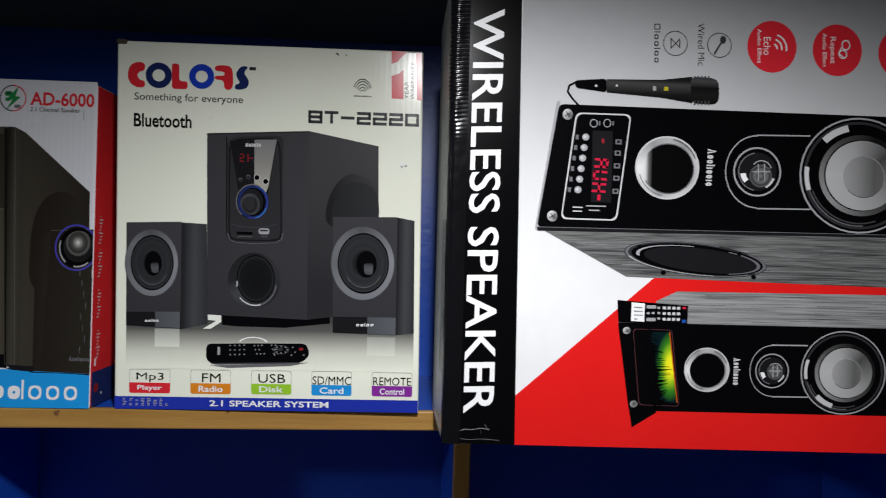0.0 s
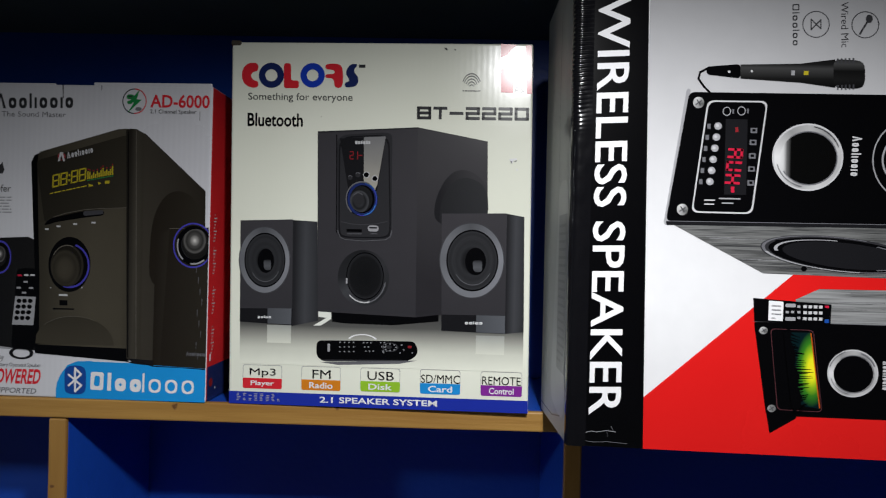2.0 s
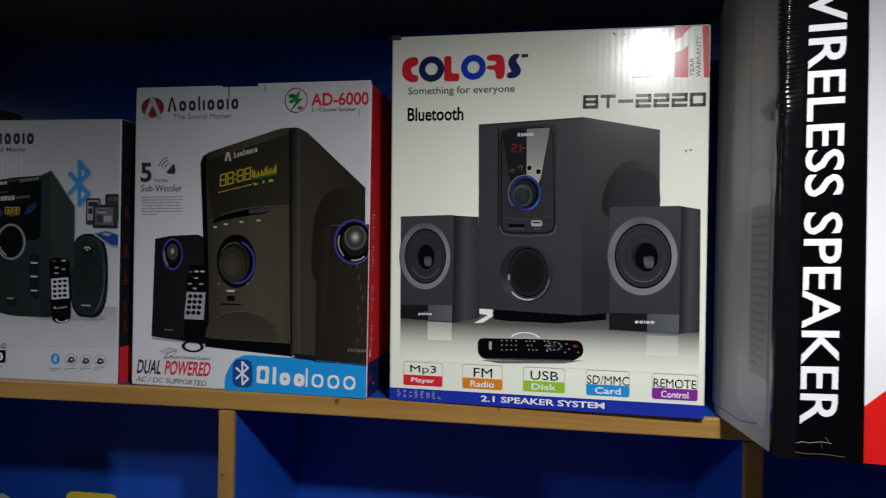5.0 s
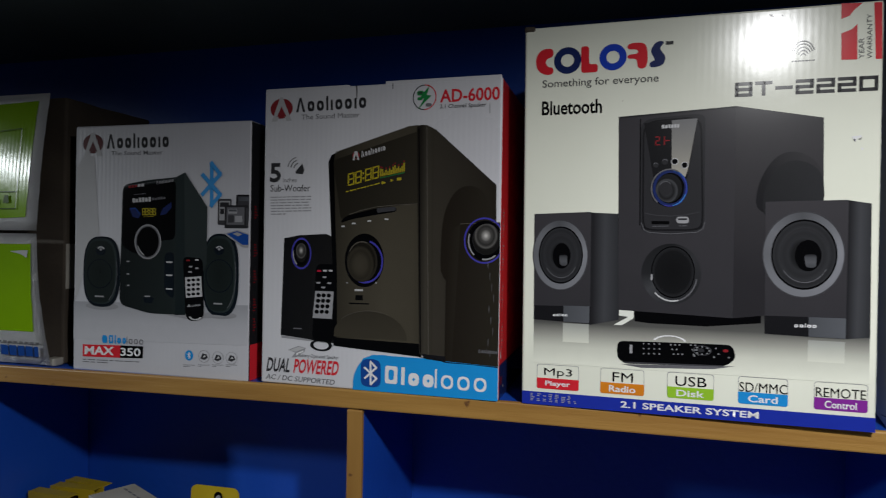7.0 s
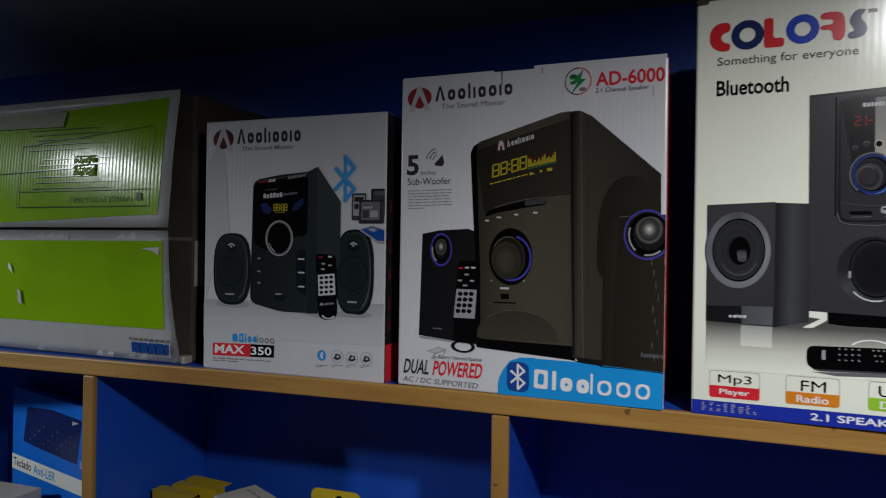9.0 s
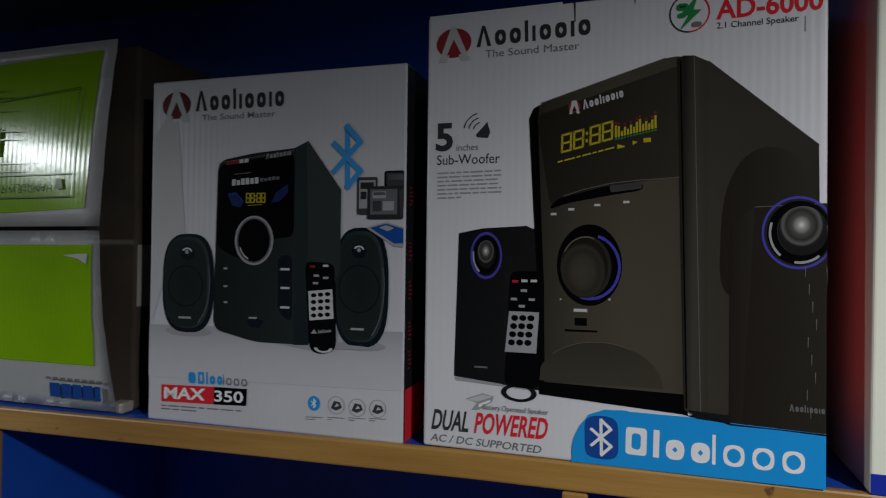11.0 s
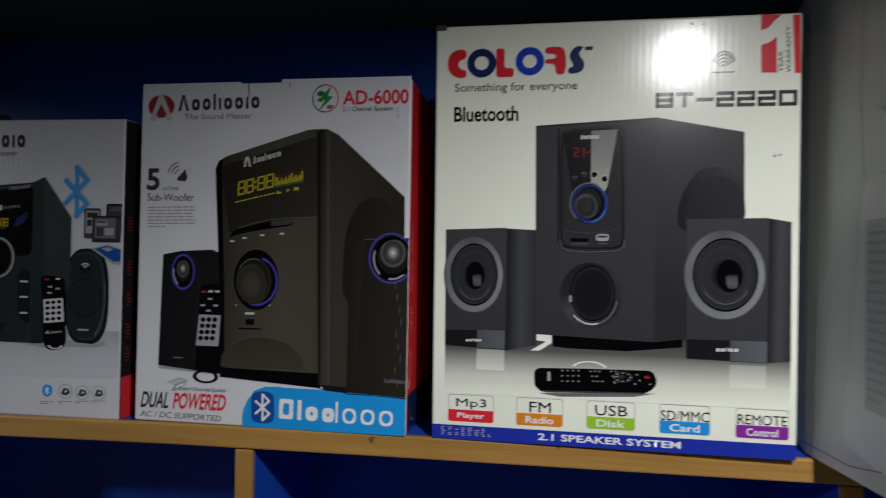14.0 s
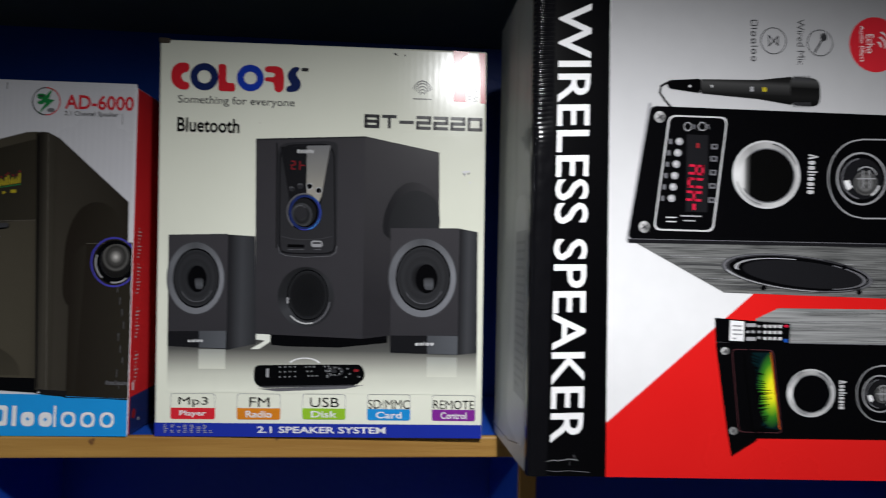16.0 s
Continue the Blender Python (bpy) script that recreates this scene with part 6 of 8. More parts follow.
w_sheet.motif("red_disc", "red printed disc")
w_sheet.disc("red", 288.7, 367.8, 23.08, 23.30)
w_sheet.ring("white", 289.8, 366.5, 4.33, 4.38, 0.32, -10, 75)
w_sheet.ring("white", 289.8, 366.5, 8.66, 8.77, 0.16, -10, 75)
w_sheet.ring("white", 289.8, 366.5, 12.99, 13.15, 0.10666666666666666, -10, 75)
w_sheet.text("white", "Echo", (280.6, 376.1), (281.0, 360.1), (287.1, 376.4))
w_sheet.text("white", "Audio Effect", (274.7, 383.1), (275.4, 352.6), (278.6, 383.3))

w_sheet.motif("red_disc", "red printed disc")
w_sheet.disc("red", 350.2, 367.5, 23.41, 23.47)
w_sheet.line("white", 1.2, (353.8, 369.8), (351.7, 364.4), (356.2, 361.1))
w_sheet.ring("white", 358.1, 372.4, 4.03, 4.91, 0.25)
w_sheet.ring("white", 355.4, 363.9, 4.03, 4.21, 0.25)
w_sheet.text("white", "Repeat", (341.8, 379.2), (342.4, 355.1), (348.4, 379.5))
w_sheet.text("white", "Audio Effect", (335.9, 382.2), (336.7, 351.5), (339.9, 382.4))

w_sheet.motif("red_disc", "red printed disc")
w_sheet.disc("red", 412.9, 367.2, 23.75, 23.64)

w_sheet.motif("pictured_microphone", "printed picture of a black microphone")
w_sheet.line("black", 1.8, (113.8, 307.1), (107.4, 313.7), (103.1, 319.6), (104.3, 325.1), (109.8, 328.1))
w_sheet.soft("black", 3, (109.1, 329.8), (137.5, 332.4), (137.8, 320.4), (109.9, 323.3))
w_sheet.poly("mic_body", (137.5, 332.0), (187.2, 333.5), (215.4, 337.5), (216.0, 314.0), (187.6, 317.7), (137.8, 320.4))
w_sheet.soft("mic_head", 6, (214.0, 337.7), (236.0, 337.0), (240.1, 333.0), (240.4, 317.8), (236.6, 313.5), (214.6, 314.0))
w_sheet.rect("iron", 216.8, 333.4, 218.3, 338.2)
w_sheet.rect("iron", 220.0, 333.5, 221.5, 338.4)
w_sheet.rect("iron", 223.2, 333.7, 224.7, 338.5)
w_sheet.rect("iron", 226.4, 333.8, 227.9, 338.7)
w_sheet.rect("iron", 229.6, 334.0, 231.1, 338.8)
w_sheet.rect("iron", 217.4, 312.4, 218.8, 316.2)
w_sheet.rect("iron", 220.6, 312.5, 222.0, 316.3)
w_sheet.rect("iron", 223.8, 312.6, 225.2, 316.4)
w_sheet.rect("iron", 227.0, 312.8, 228.4, 316.6)
w_sheet.rect("iron", 230.2, 312.9, 231.6, 316.7)
w_sheet.rect("pale", 127.2, 324.8, 129.3, 326.8)
w_sheet.rect("pale", 146.0, 325.6, 147.7, 327.6)
w_sheet.rect("silver", 179.6, 323.6, 182.5, 327.7)
w_sheet.rect("yellow", 189.9, 324.0, 193.7, 327.5)

w_sheet.motif("pictured_tower_speaker", "printed picture of a black tower speaker")
w_sheet.soft("silver", 3, (93.6, 311.1), (97.1, 311.2), (81.0, 195.8), (76.6, 197.1))
w_sheet.poly("grain", (80.3, 199.2), (425.9, 200.3), (428.3, 152.9), (159.8, 157.8))
w_sheet.soft("black", 5, (95.8, 308.4), (423.2, 309.0), (425.8, 201.0), (78.5, 199.8))
w_sheet.poly("soot", (78.5, 199.8), (425.8, 201.0), (425.9, 198.9), (79.3, 196.5))
w_sheet.line("steel", 0.5, (78.9, 199.8), (425.8, 201.4))

w_sheet.motif("pictured_grain")
w_sheet.poly("silver", (140.5, 169.3), (158.3, 169.2), (158.3, 169.0), (140.5, 169.1))
w_sheet.poly("iron", (202.0, 185.6), (243.4, 185.3), (243.4, 185.0), (202.0, 185.4))
w_sheet.poly("iron", (221.8, 185.2), (240.9, 185.1), (240.9, 184.9), (221.8, 185.0))
w_sheet.poly("iron", (338.2, 183.4), (365.1, 183.1), (365.1, 182.9), (338.2, 183.2))
w_sheet.poly("silver", (374.9, 168.0), (401.9, 167.8), (401.9, 167.6), (374.9, 167.8))
w_sheet.poly("iron", (131.9, 173.8), (161.1, 173.5), (161.1, 173.3), (131.9, 173.6))
w_sheet.poly("iron", (130.7, 179.9), (187.7, 179.4), (187.7, 179.2), (130.8, 179.7))
w_sheet.poly("iron", (265.7, 167.2), (300.3, 166.9), (300.3, 166.7), (265.7, 167.0))
w_sheet.poly("silver", (114.9, 186.2), (139.6, 186.0), (139.6, 185.8), (114.9, 186.0))
w_sheet.poly("iron", (220.2, 177.7), (266.0, 177.3), (266.0, 177.1), (220.2, 177.5))
w_sheet.poly("iron", (183.5, 163.5), (234.9, 163.0), (234.9, 162.8), (183.5, 163.3))
w_sheet.poly("iron", (263.4, 170.8), (325.4, 170.2), (325.4, 170.0), (263.5, 170.6))
w_sheet.poly("silver", (180.2, 158.0), (200.6, 157.8), (200.6, 157.6), (180.2, 157.8))
w_sheet.poly("iron", (317.3, 182.5), (358.8, 182.1), (358.8, 181.9), (317.3, 182.3))
w_sheet.poly("iron", (291.4, 162.9), (337.2, 162.4), (337.2, 162.2), (291.4, 162.7))
w_sheet.poly("iron", (187.4, 166.5), (233.3, 166.0), (233.3, 165.8), (187.4, 166.2))
w_sheet.poly("silver", (229.0, 161.5), (294.3, 160.7), (294.3, 160.5), (229.0, 161.3))
w_sheet.poly("iron", (289.6, 185.5), (342.4, 185.0), (342.4, 184.8), (289.6, 185.3))
w_sheet.poly("iron", (388.9, 159.6), (402.1, 159.5), (402.1, 159.2), (388.9, 159.4))
w_sheet.poly("iron", (290.9, 186.7), (330.6, 186.4), (330.6, 186.2), (290.9, 186.5))
w_sheet.poly("silver", (130.4, 185.9), (184.8, 185.4), (184.8, 185.2), (130.4, 185.7))
w_sheet.poly("iron", (168.1, 175.7), (228.5, 175.2), (228.5, 174.9), (168.1, 175.5))
w_sheet.poly("iron", (226.7, 170.4), (288.6, 169.8), (288.6, 169.6), (226.7, 170.2))
w_sheet.poly("iron", (349.4, 178.2), (387.1, 177.9), (387.1, 177.7), (349.4, 178.0))
w_sheet.poly("silver", (356.1, 155.6), (379.1, 155.3), (379.1, 155.1), (356.1, 155.4))
w_sheet.poly("iron", (163.5, 180.4), (203.2, 180.1), (203.3, 179.9), (163.5, 180.2))
w_sheet.poly("iron", (172.2, 187.2), (208.5, 186.9), (208.5, 186.7), (172.2, 187.0))
w_sheet.poly("iron", (261.4, 157.4), (313.3, 156.8), (313.3, 156.6), (261.4, 157.2))
w_sheet.poly("silver", (276.3, 165.9), (293.7, 165.7), (293.7, 165.5), (276.3, 165.7))
w_sheet.poly("iron", (324.7, 158.9), (383.3, 158.2), (383.3, 158.0), (324.7, 158.6))
w_sheet.poly("iron", (211.7, 184.2), (260.0, 183.8), (260.0, 183.6), (211.7, 184.0))
w_sheet.poly("iron", (116.3, 183.4), (138.7, 183.2), (138.7, 183.0), (116.3, 183.2))
w_sheet.poly("silver", (112.0, 187.3), (133.8, 187.1), (133.8, 186.9), (112.0, 187.1))
w_sheet.poly("iron", (201.4, 186.6), (262.5, 186.1), (262.5, 185.9), (201.4, 186.4))
w_sheet.poly("iron", (139.5, 180.4), (171.8, 180.1), (171.8, 179.9), (139.5, 180.2))
w_sheet.poly("iron", (145.5, 166.8), (212.1, 166.1), (212.1, 165.8), (145.5, 166.6))
w_sheet.poly("silver", (236.5, 184.7), (256.3, 184.6), (256.3, 184.3), (236.5, 184.5))
w_sheet.poly("iron", (173.4, 162.7), (196.0, 162.4), (196.0, 162.2), (173.4, 162.5))
w_sheet.poly("iron", (375.9, 169.7), (398.8, 169.5), (398.8, 169.2), (375.9, 169.5))
w_sheet.poly("iron", (119.7, 180.2), (185.1, 179.6), (185.1, 179.4), (119.7, 180.0))
w_sheet.poly("silver", (299.3, 179.0), (333.8, 178.7), (333.8, 178.5), (299.3, 178.8))
w_sheet.poly("iron", (322.1, 170.1), (379.6, 169.5), (379.6, 169.3), (322.1, 169.8))
w_sheet.poly("iron", (161.3, 163.4), (227.7, 162.6), (227.7, 162.4), (161.3, 163.1))
w_sheet.poly("iron", (332.5, 160.6), (388.0, 160.0), (388.0, 159.7), (332.5, 160.4))
w_sheet.poly("silver", (246.6, 176.3), (262.5, 176.1), (262.5, 175.9), (246.6, 176.1))
w_sheet.poly("iron", (177.2, 179.6), (228.2, 179.1), (228.2, 178.9), (177.2, 179.4))
w_sheet.poly("iron", (226.4, 158.5), (294.0, 157.7), (294.0, 157.5), (226.4, 158.3))
w_sheet.poly("iron", (201.8, 180.7), (228.1, 180.4), (228.1, 180.2), (201.8, 180.5))
w_sheet.poly("silver", (155.8, 169.0), (217.6, 168.3), (217.6, 168.1), (155.8, 168.7))
w_sheet.poly("iron", (235.7, 167.2), (293.1, 166.6), (293.2, 166.3), (235.7, 166.9))
w_sheet.poly("iron", (289.2, 158.3), (346.5, 157.6), (346.5, 157.4), (289.2, 158.1))
w_sheet.poly("iron", (234.9, 181.9), (291.8, 181.4), (291.8, 181.1), (234.9, 181.6))
w_sheet.poly("silver", (331.0, 155.6), (367.5, 155.1), (367.5, 154.9), (331.1, 155.4))
w_sheet.poly("iron", (374.8, 163.1), (399.0, 162.8), (399.0, 162.6), (374.8, 162.9))
w_sheet.poly("iron", (153.5, 162.6), (210.2, 162.0), (210.2, 161.8), (153.5, 162.4))
w_sheet.poly("iron", (338.8, 155.1), (389.7, 154.5), (389.7, 154.3), (338.8, 154.9))
w_sheet.poly("silver", (255.6, 183.3), (270.7, 183.2), (270.7, 182.9), (255.6, 183.1))
w_sheet.poly("iron", (285.7, 170.6), (351.2, 169.9), (351.2, 169.7), (285.7, 170.4))
w_sheet.poly("iron", (352.2, 160.0), (378.6, 159.7), (378.6, 159.5), (352.2, 159.8))
w_sheet.poly("iron", (181.1, 180.1), (226.4, 179.7), (226.4, 179.5), (181.1, 179.9))
w_sheet.poly("silver", (217.6, 183.4), (280.8, 182.8), (280.8, 182.6), (217.6, 183.1))
w_sheet.poly("iron", (229.4, 169.4), (292.5, 168.7), (292.5, 168.5), (229.4, 169.2))
w_sheet.poly("iron", (365.8, 170.7), (401.8, 170.3), (401.8, 170.1), (365.8, 170.5))
w_sheet.poly("iron", (116.6, 181.8), (140.1, 181.6), (140.1, 181.4), (116.6, 181.6))
w_sheet.poly("silver", (329.9, 181.8), (370.6, 181.4), (370.6, 181.2), (329.9, 181.6))
w_sheet.poly("iron", (258.0, 177.2), (300.5, 176.8), (300.5, 176.6), (258.0, 176.9))
w_sheet.poly("iron", (325.4, 184.0), (370.9, 183.6), (370.9, 183.4), (325.4, 183.8))
w_sheet.poly("iron", (176.8, 164.3), (217.9, 163.8), (217.9, 163.6), (176.8, 164.1))
w_sheet.poly("silver", (318.8, 157.7), (357.7, 157.3), (357.7, 157.1), (318.8, 157.5))
w_sheet.poly("iron", (243.2, 171.4), (295.0, 170.9), (295.0, 170.7), (243.2, 171.2))

w_sheet.motif("pictured_side_port")
w_sheet.disc("coal", 222.5, 175.0, 65.5, 14.6, 56, slope=-0.085)
w_sheet.ring("steel", 222.5, 175.0, 64.5, 14.2, 0.04, 70, 320, slope=-0.085)
w_sheet.ring("silver", 222.5, 175.0, 64.5, 14.2, 0.05, 195, 285, slope=-0.085)
w_sheet.disc("black", 224.0, 174.8, 60.5, 12.8, 56, slope=-0.085)
w_sheet.ring("silver", 225.0, 174.4, 57.0, 11.6, 0.05, 95, 190, slope=-0.085)
w_sheet.ring("steel", 225.0, 174.4, 57.0, 11.6, 0.06, -60, 60, slope=-0.085)
w_sheet.disc("soot", 227.0, 174.0, 52.0, 10.6, 48, slope=-0.085)
w_sheet.ring("steel", 222.5, 175.0, 64.5, 14.2, 0.04, -30, 40, slope=-0.085)
for u, v in ((171.0, 184.6), (193.0, 162.6), (262.4, 180.6), (276.0, 160.4)):
    w_sheet.disc("black", u, v, 2.4, 1.7)

w_sheet.motif("pictured_screw")
w_sheet.disc("screw", 103.6, 299.6, 4.6, 4.8)
w_sheet.line("iron", 1.0, (101.3, 298.0), (105.9, 301.2))
w_sheet.line("iron", 1.0, (102.2, 301.9), (105.0, 297.3))
w_sheet.disc("screw", 92.0, 209.7, 4.6, 4.8)
w_sheet.line("iron", 1.0, (89.7, 208.1), (94.3, 211.3))
w_sheet.line("iron", 1.0, (90.6, 212.0), (93.4, 207.4))

w_sheet.motif("control_panel")
w_sheet.frame_line("pale", 1.3, 6, (110.8, 301.6), (160.9, 301.8), (150.0, 207.0), (99.3, 207.2))
w_sheet.disc("silver", 120.0, 280.1, 3.12, 3.07)
w_sheet.disc("pale", 119.3, 280.4, 1.39, 1.36)
w_sheet.rect("steel", 111.0, 277.7, 113.8, 281.9)
w_sheet.disc("silver", 118.8, 270.8, 3.12, 3.07)
w_sheet.disc("pale", 118.1, 271.1, 1.39, 1.36)
w_sheet.rect("steel", 109.8, 268.4, 112.6, 272.6)
w_sheet.disc("silver", 117.7, 261.5, 3.12, 3.07)
w_sheet.disc("pale", 117.0, 261.8, 1.38, 1.36)
w_sheet.rect("steel", 108.7, 259.1, 111.5, 263.3)
w_sheet.disc("silver", 116.5, 252.1, 3.12, 3.06)
w_sheet.disc("pale", 115.8, 252.5, 1.38, 1.36)
w_sheet.rect("steel", 107.5, 249.8, 110.3, 254.0)
w_sheet.disc("silver", 115.4, 242.8, 3.11, 3.06)
w_sheet.disc("pale", 114.7, 243.2, 1.38, 1.36)
w_sheet.rect("steel", 106.4, 240.5, 109.2, 244.7)
w_sheet.disc("silver", 114.2, 233.5, 3.11, 3.06)
w_sheet.disc("pale", 113.5, 233.8, 1.38, 1.36)
w_sheet.rect("steel", 105.2, 231.2, 108.0, 235.4)
w_sheet.ring("silver", 127.0, 292.6, 3.47, 3.75, 0.2)
w_sheet.rect("steel", 131.5, 290.7, 132.9, 294.6)
w_sheet.ring("silver", 139.1, 293.1, 3.48, 3.76, 0.2)
w_sheet.rect("steel", 143.7, 291.2, 145.1, 295.1)
w_sheet.rect("steel", 146.9, 274.7, 152.4, 279.1)
w_sheet.rect("black", 148.3, 276.1, 151.0, 278.1)
w_sheet.rect("steel", 146.4, 264.7, 152.0, 269.2)
w_sheet.rect("black", 147.8, 266.1, 150.6, 268.2)
w_sheet.rect("steel", 146.0, 253.4, 151.6, 257.9)
w_sheet.rect("black", 147.4, 254.8, 150.2, 256.9)
w_sheet.rect("steel", 145.6, 242.5, 151.2, 246.9)
w_sheet.rect("black", 147.0, 243.8, 149.8, 245.9)
w_sheet.rect("steel", 145.2, 230.8, 150.7, 235.3)
w_sheet.rect("black", 146.6, 232.2, 149.3, 234.3)
w_sheet.rect("pale", 109.8, 217.5, 118.8, 218.5)
w_sheet.rect("pale", 109.9, 214.1, 118.2, 215.1)
w_sheet.rect("silver", 121.9, 219.0, 139.6, 220.1)
w_sheet.rect("silver", 124.4, 215.2, 134.1, 216.3)
w_sheet.rect("soot", 126.2, 222.9, 144.3, 286.1)
w_sheet.segments("led_red", "AUX", (128.5, 260.9), (126.3, 233.0), (141.3, 260.4), 0.16, 0.7)
w_sheet.rect("led_red", 131.7, 224.6, 134.5, 229.7)
w_sheet.text("dim_red", "-", (134.3, 279.3), (134.4, 275.2), (136.7, 279.3))

w_sheet.motif("pictured_vent")
w_sheet.disc("chrome", 194.6, 255.5, 29.3, 28.2, 48)
w_sheet.ring("pale", 194.6, 255.5, 29.3, 28.2, 0.05)
w_sheet.disc("chrome_inside", 195.2, 254.7, 23.4, 22.0, 48)
w_sheet.ring("steel", 195.2, 254.7, 24.0, 22.6, 0.04, -150, 130)
w_sheet.ring("iron", 194.6, 255.5, 27.2, 26.2, 0.03, 20, 80)
w_sheet.ring("steel", 194.6, 255.5, 26.4, 25.4, 0.03, 195, 260)
w_sheet.wordmark("pale", (231.2, 273.8), (229.9, 240.6), (239.0, 273.8), "wooliooio")

w_sheet.motif("pictured_tweeter")
w_sheet.line("silver", 1.2, (276.6, 287.6), (326.2, 288.8))
w_sheet.line("silver", 1.2, (278.3, 221.7), (327.8, 222.5))
w_sheet.ring("silver", 277.5, 254.7, 29.83, 32.97, 0.035, 90, 270)
w_sheet.ring("silver", 277.5, 254.7, 22.29, 22.21, 0.07)
w_sheet.disc("soot", 277.5, 254.7, 17.97, 17.35)
w_sheet.ring("white", 277.5, 254.7, 15.82, 15.27, 0.3, 188, 222)
w_sheet.ring("steel", 277.5, 254.7, 17.97, 17.35, 0.06, 100, 260)
w_sheet.ring("pale", 277.5, 254.7, 17.25, 16.66, 0.12, -60, -20)
w_sheet.disc("tweeter_cap", 280.6, 251.0, 10.4, 10.2)
w_sheet.line("silver", 0.9, (273.1, 254.5), (289.0, 255.1))
w_sheet.line("silver", 0.9, (278.0, 261.6), (278.4, 247.1))
w_sheet.line("silver", 0.9, (283.8, 261.8), (284.1, 247.2))
w_sheet.ring("silver", 281.1, 254.8, 10.07, 10.42, 0.1, 20, 140)

w_sheet.motif("pictured_woofer")
w_sheet.disc("black", 373.5, 254.4, 56.6, 52.6, 48)
w_sheet.ring("silver", 373.5, 254.4, 56.6, 52.6, 0.03)
w_sheet.ring("coal", 373.5, 254.4, 52.6, 48.9, 0.05)
w_sheet.ring("steel", 373.5, 254.4, 49.8, 46.3, 0.02, 195, 275)
w_sheet.ring("iron", 373.5, 254.4, 47.5, 44.2, 0.03, 200, 290)
w_sheet.ring("pale", 373.5, 254.4, 50.4, 46.8, 0.13, 104, 136)
w_sheet.ring("pale", 373.5, 254.4, 52.1, 48.4, 0.08, 172, 198)
w_sheet.ring("cone_edge", 375.2, 254.4, 40.2, 36.8, 0.12)
w_sheet.disc("cone", 376.3, 254.4, 35.1, 31.6, 48)
w_sheet.disc("cone_cap", 377.5, 253.3, 19.8, 18.9, 40)
w_sheet.ring("silver", 377.5, 253.3, 19.8, 18.9, 0.03, -20, 90)
w_sheet.ring("iron", 377.5, 253.3, 19.8, 18.9, 0.03, 220, 300)

w_sheet.motif("pictured_tower_speaker", "printed picture of a second tower speaker")
w_sheet.poly("grain_pale", (187.4, 136.7), (206.6, 145.8), (428.4, 146.5), (429.2, 116.1), (187.9, 114.7))
w_sheet.poly("black", (165.1, 40.2), (168.0, 24.5), (189.8, 37.7), (189.8, 40.4))
w_sheet.soft("black", 3, (153.1, 117.6), (429.2, 116.1), (431.1, 36.2), (164.8, 39.5))
w_sheet.line("steel", 0.5, (153.1, 117.6), (429.2, 116.1))

w_sheet.motif("pictured_grain")
w_sheet.poly("silver", (260.5, 130.0), (308.0, 130.0), (308.0, 129.8), (260.5, 129.8))
w_sheet.poly("iron", (334.9, 126.9), (405.4, 126.9), (405.4, 126.7), (335.0, 126.7))
w_sheet.poly("iron", (334.8, 138.9), (387.6, 139.0), (387.6, 138.7), (334.8, 138.7))
w_sheet.poly("iron", (335.3, 123.1), (364.8, 123.0), (364.8, 122.8), (335.3, 122.9))
w_sheet.poly("silver", (210.9, 131.5), (236.1, 131.5), (236.1, 131.3), (210.9, 131.3))
w_sheet.poly("iron", (228.4, 141.8), (285.9, 141.9), (285.9, 141.7), (228.4, 141.6))
w_sheet.poly("iron", (311.0, 121.1), (341.3, 121.0), (341.3, 120.8), (311.0, 120.9))
w_sheet.poly("iron", (300.5, 127.3), (330.1, 127.3), (330.1, 127.1), (300.5, 127.1))
w_sheet.poly("silver", (326.1, 119.4), (360.1, 119.4), (360.1, 119.2), (326.1, 119.2))
w_sheet.poly("iron", (336.4, 135.2), (385.3, 135.2), (385.3, 135.0), (336.4, 134.9))
w_sheet.poly("iron", (342.5, 123.4), (373.4, 123.4), (373.4, 123.2), (342.5, 123.2))
w_sheet.poly("iron", (257.3, 130.4), (297.3, 130.4), (297.3, 130.2), (257.3, 130.2))
w_sheet.poly("silver", (221.9, 135.1), (282.2, 135.1), (282.2, 134.9), (221.9, 134.9))
w_sheet.poly("iron", (195.8, 128.2), (240.6, 128.2), (240.6, 128.0), (195.8, 128.0))
w_sheet.poly("iron", (195.4, 134.2), (250.1, 134.2), (250.1, 134.0), (195.4, 134.0))
w_sheet.poly("iron", (269.2, 142.9), (344.6, 143.0), (344.6, 142.8), (269.2, 142.7))
w_sheet.poly("silver", (311.7, 119.1), (339.3, 119.0), (339.3, 118.8), (311.7, 118.9))
w_sheet.poly("iron", (232.1, 142.8), (295.6, 142.9), (295.6, 142.7), (232.1, 142.6))
w_sheet.poly("iron", (232.9, 140.4), (277.1, 140.4), (277.1, 140.2), (232.9, 140.2))
w_sheet.poly("iron", (330.4, 123.6), (366.6, 123.5), (366.6, 123.3), (330.4, 123.3))
w_sheet.poly("silver", (215.3, 118.8), (267.4, 118.7), (267.4, 118.5), (215.3, 118.6))
w_sheet.poly("iron", (297.7, 142.8), (322.7, 142.8), (322.7, 142.6), (297.7, 142.6))
w_sheet.poly("iron", (296.1, 133.6), (321.8, 133.6), (321.8, 133.4), (296.1, 133.4))
w_sheet.poly("iron", (334.4, 128.7), (400.7, 128.6), (400.7, 128.4), (334.4, 128.5))
w_sheet.poly("silver", (205.5, 120.3), (230.4, 120.3), (230.4, 120.0), (205.5, 120.1))
w_sheet.poly("iron", (322.7, 133.4), (363.3, 133.4), (363.3, 133.2), (322.7, 133.2))
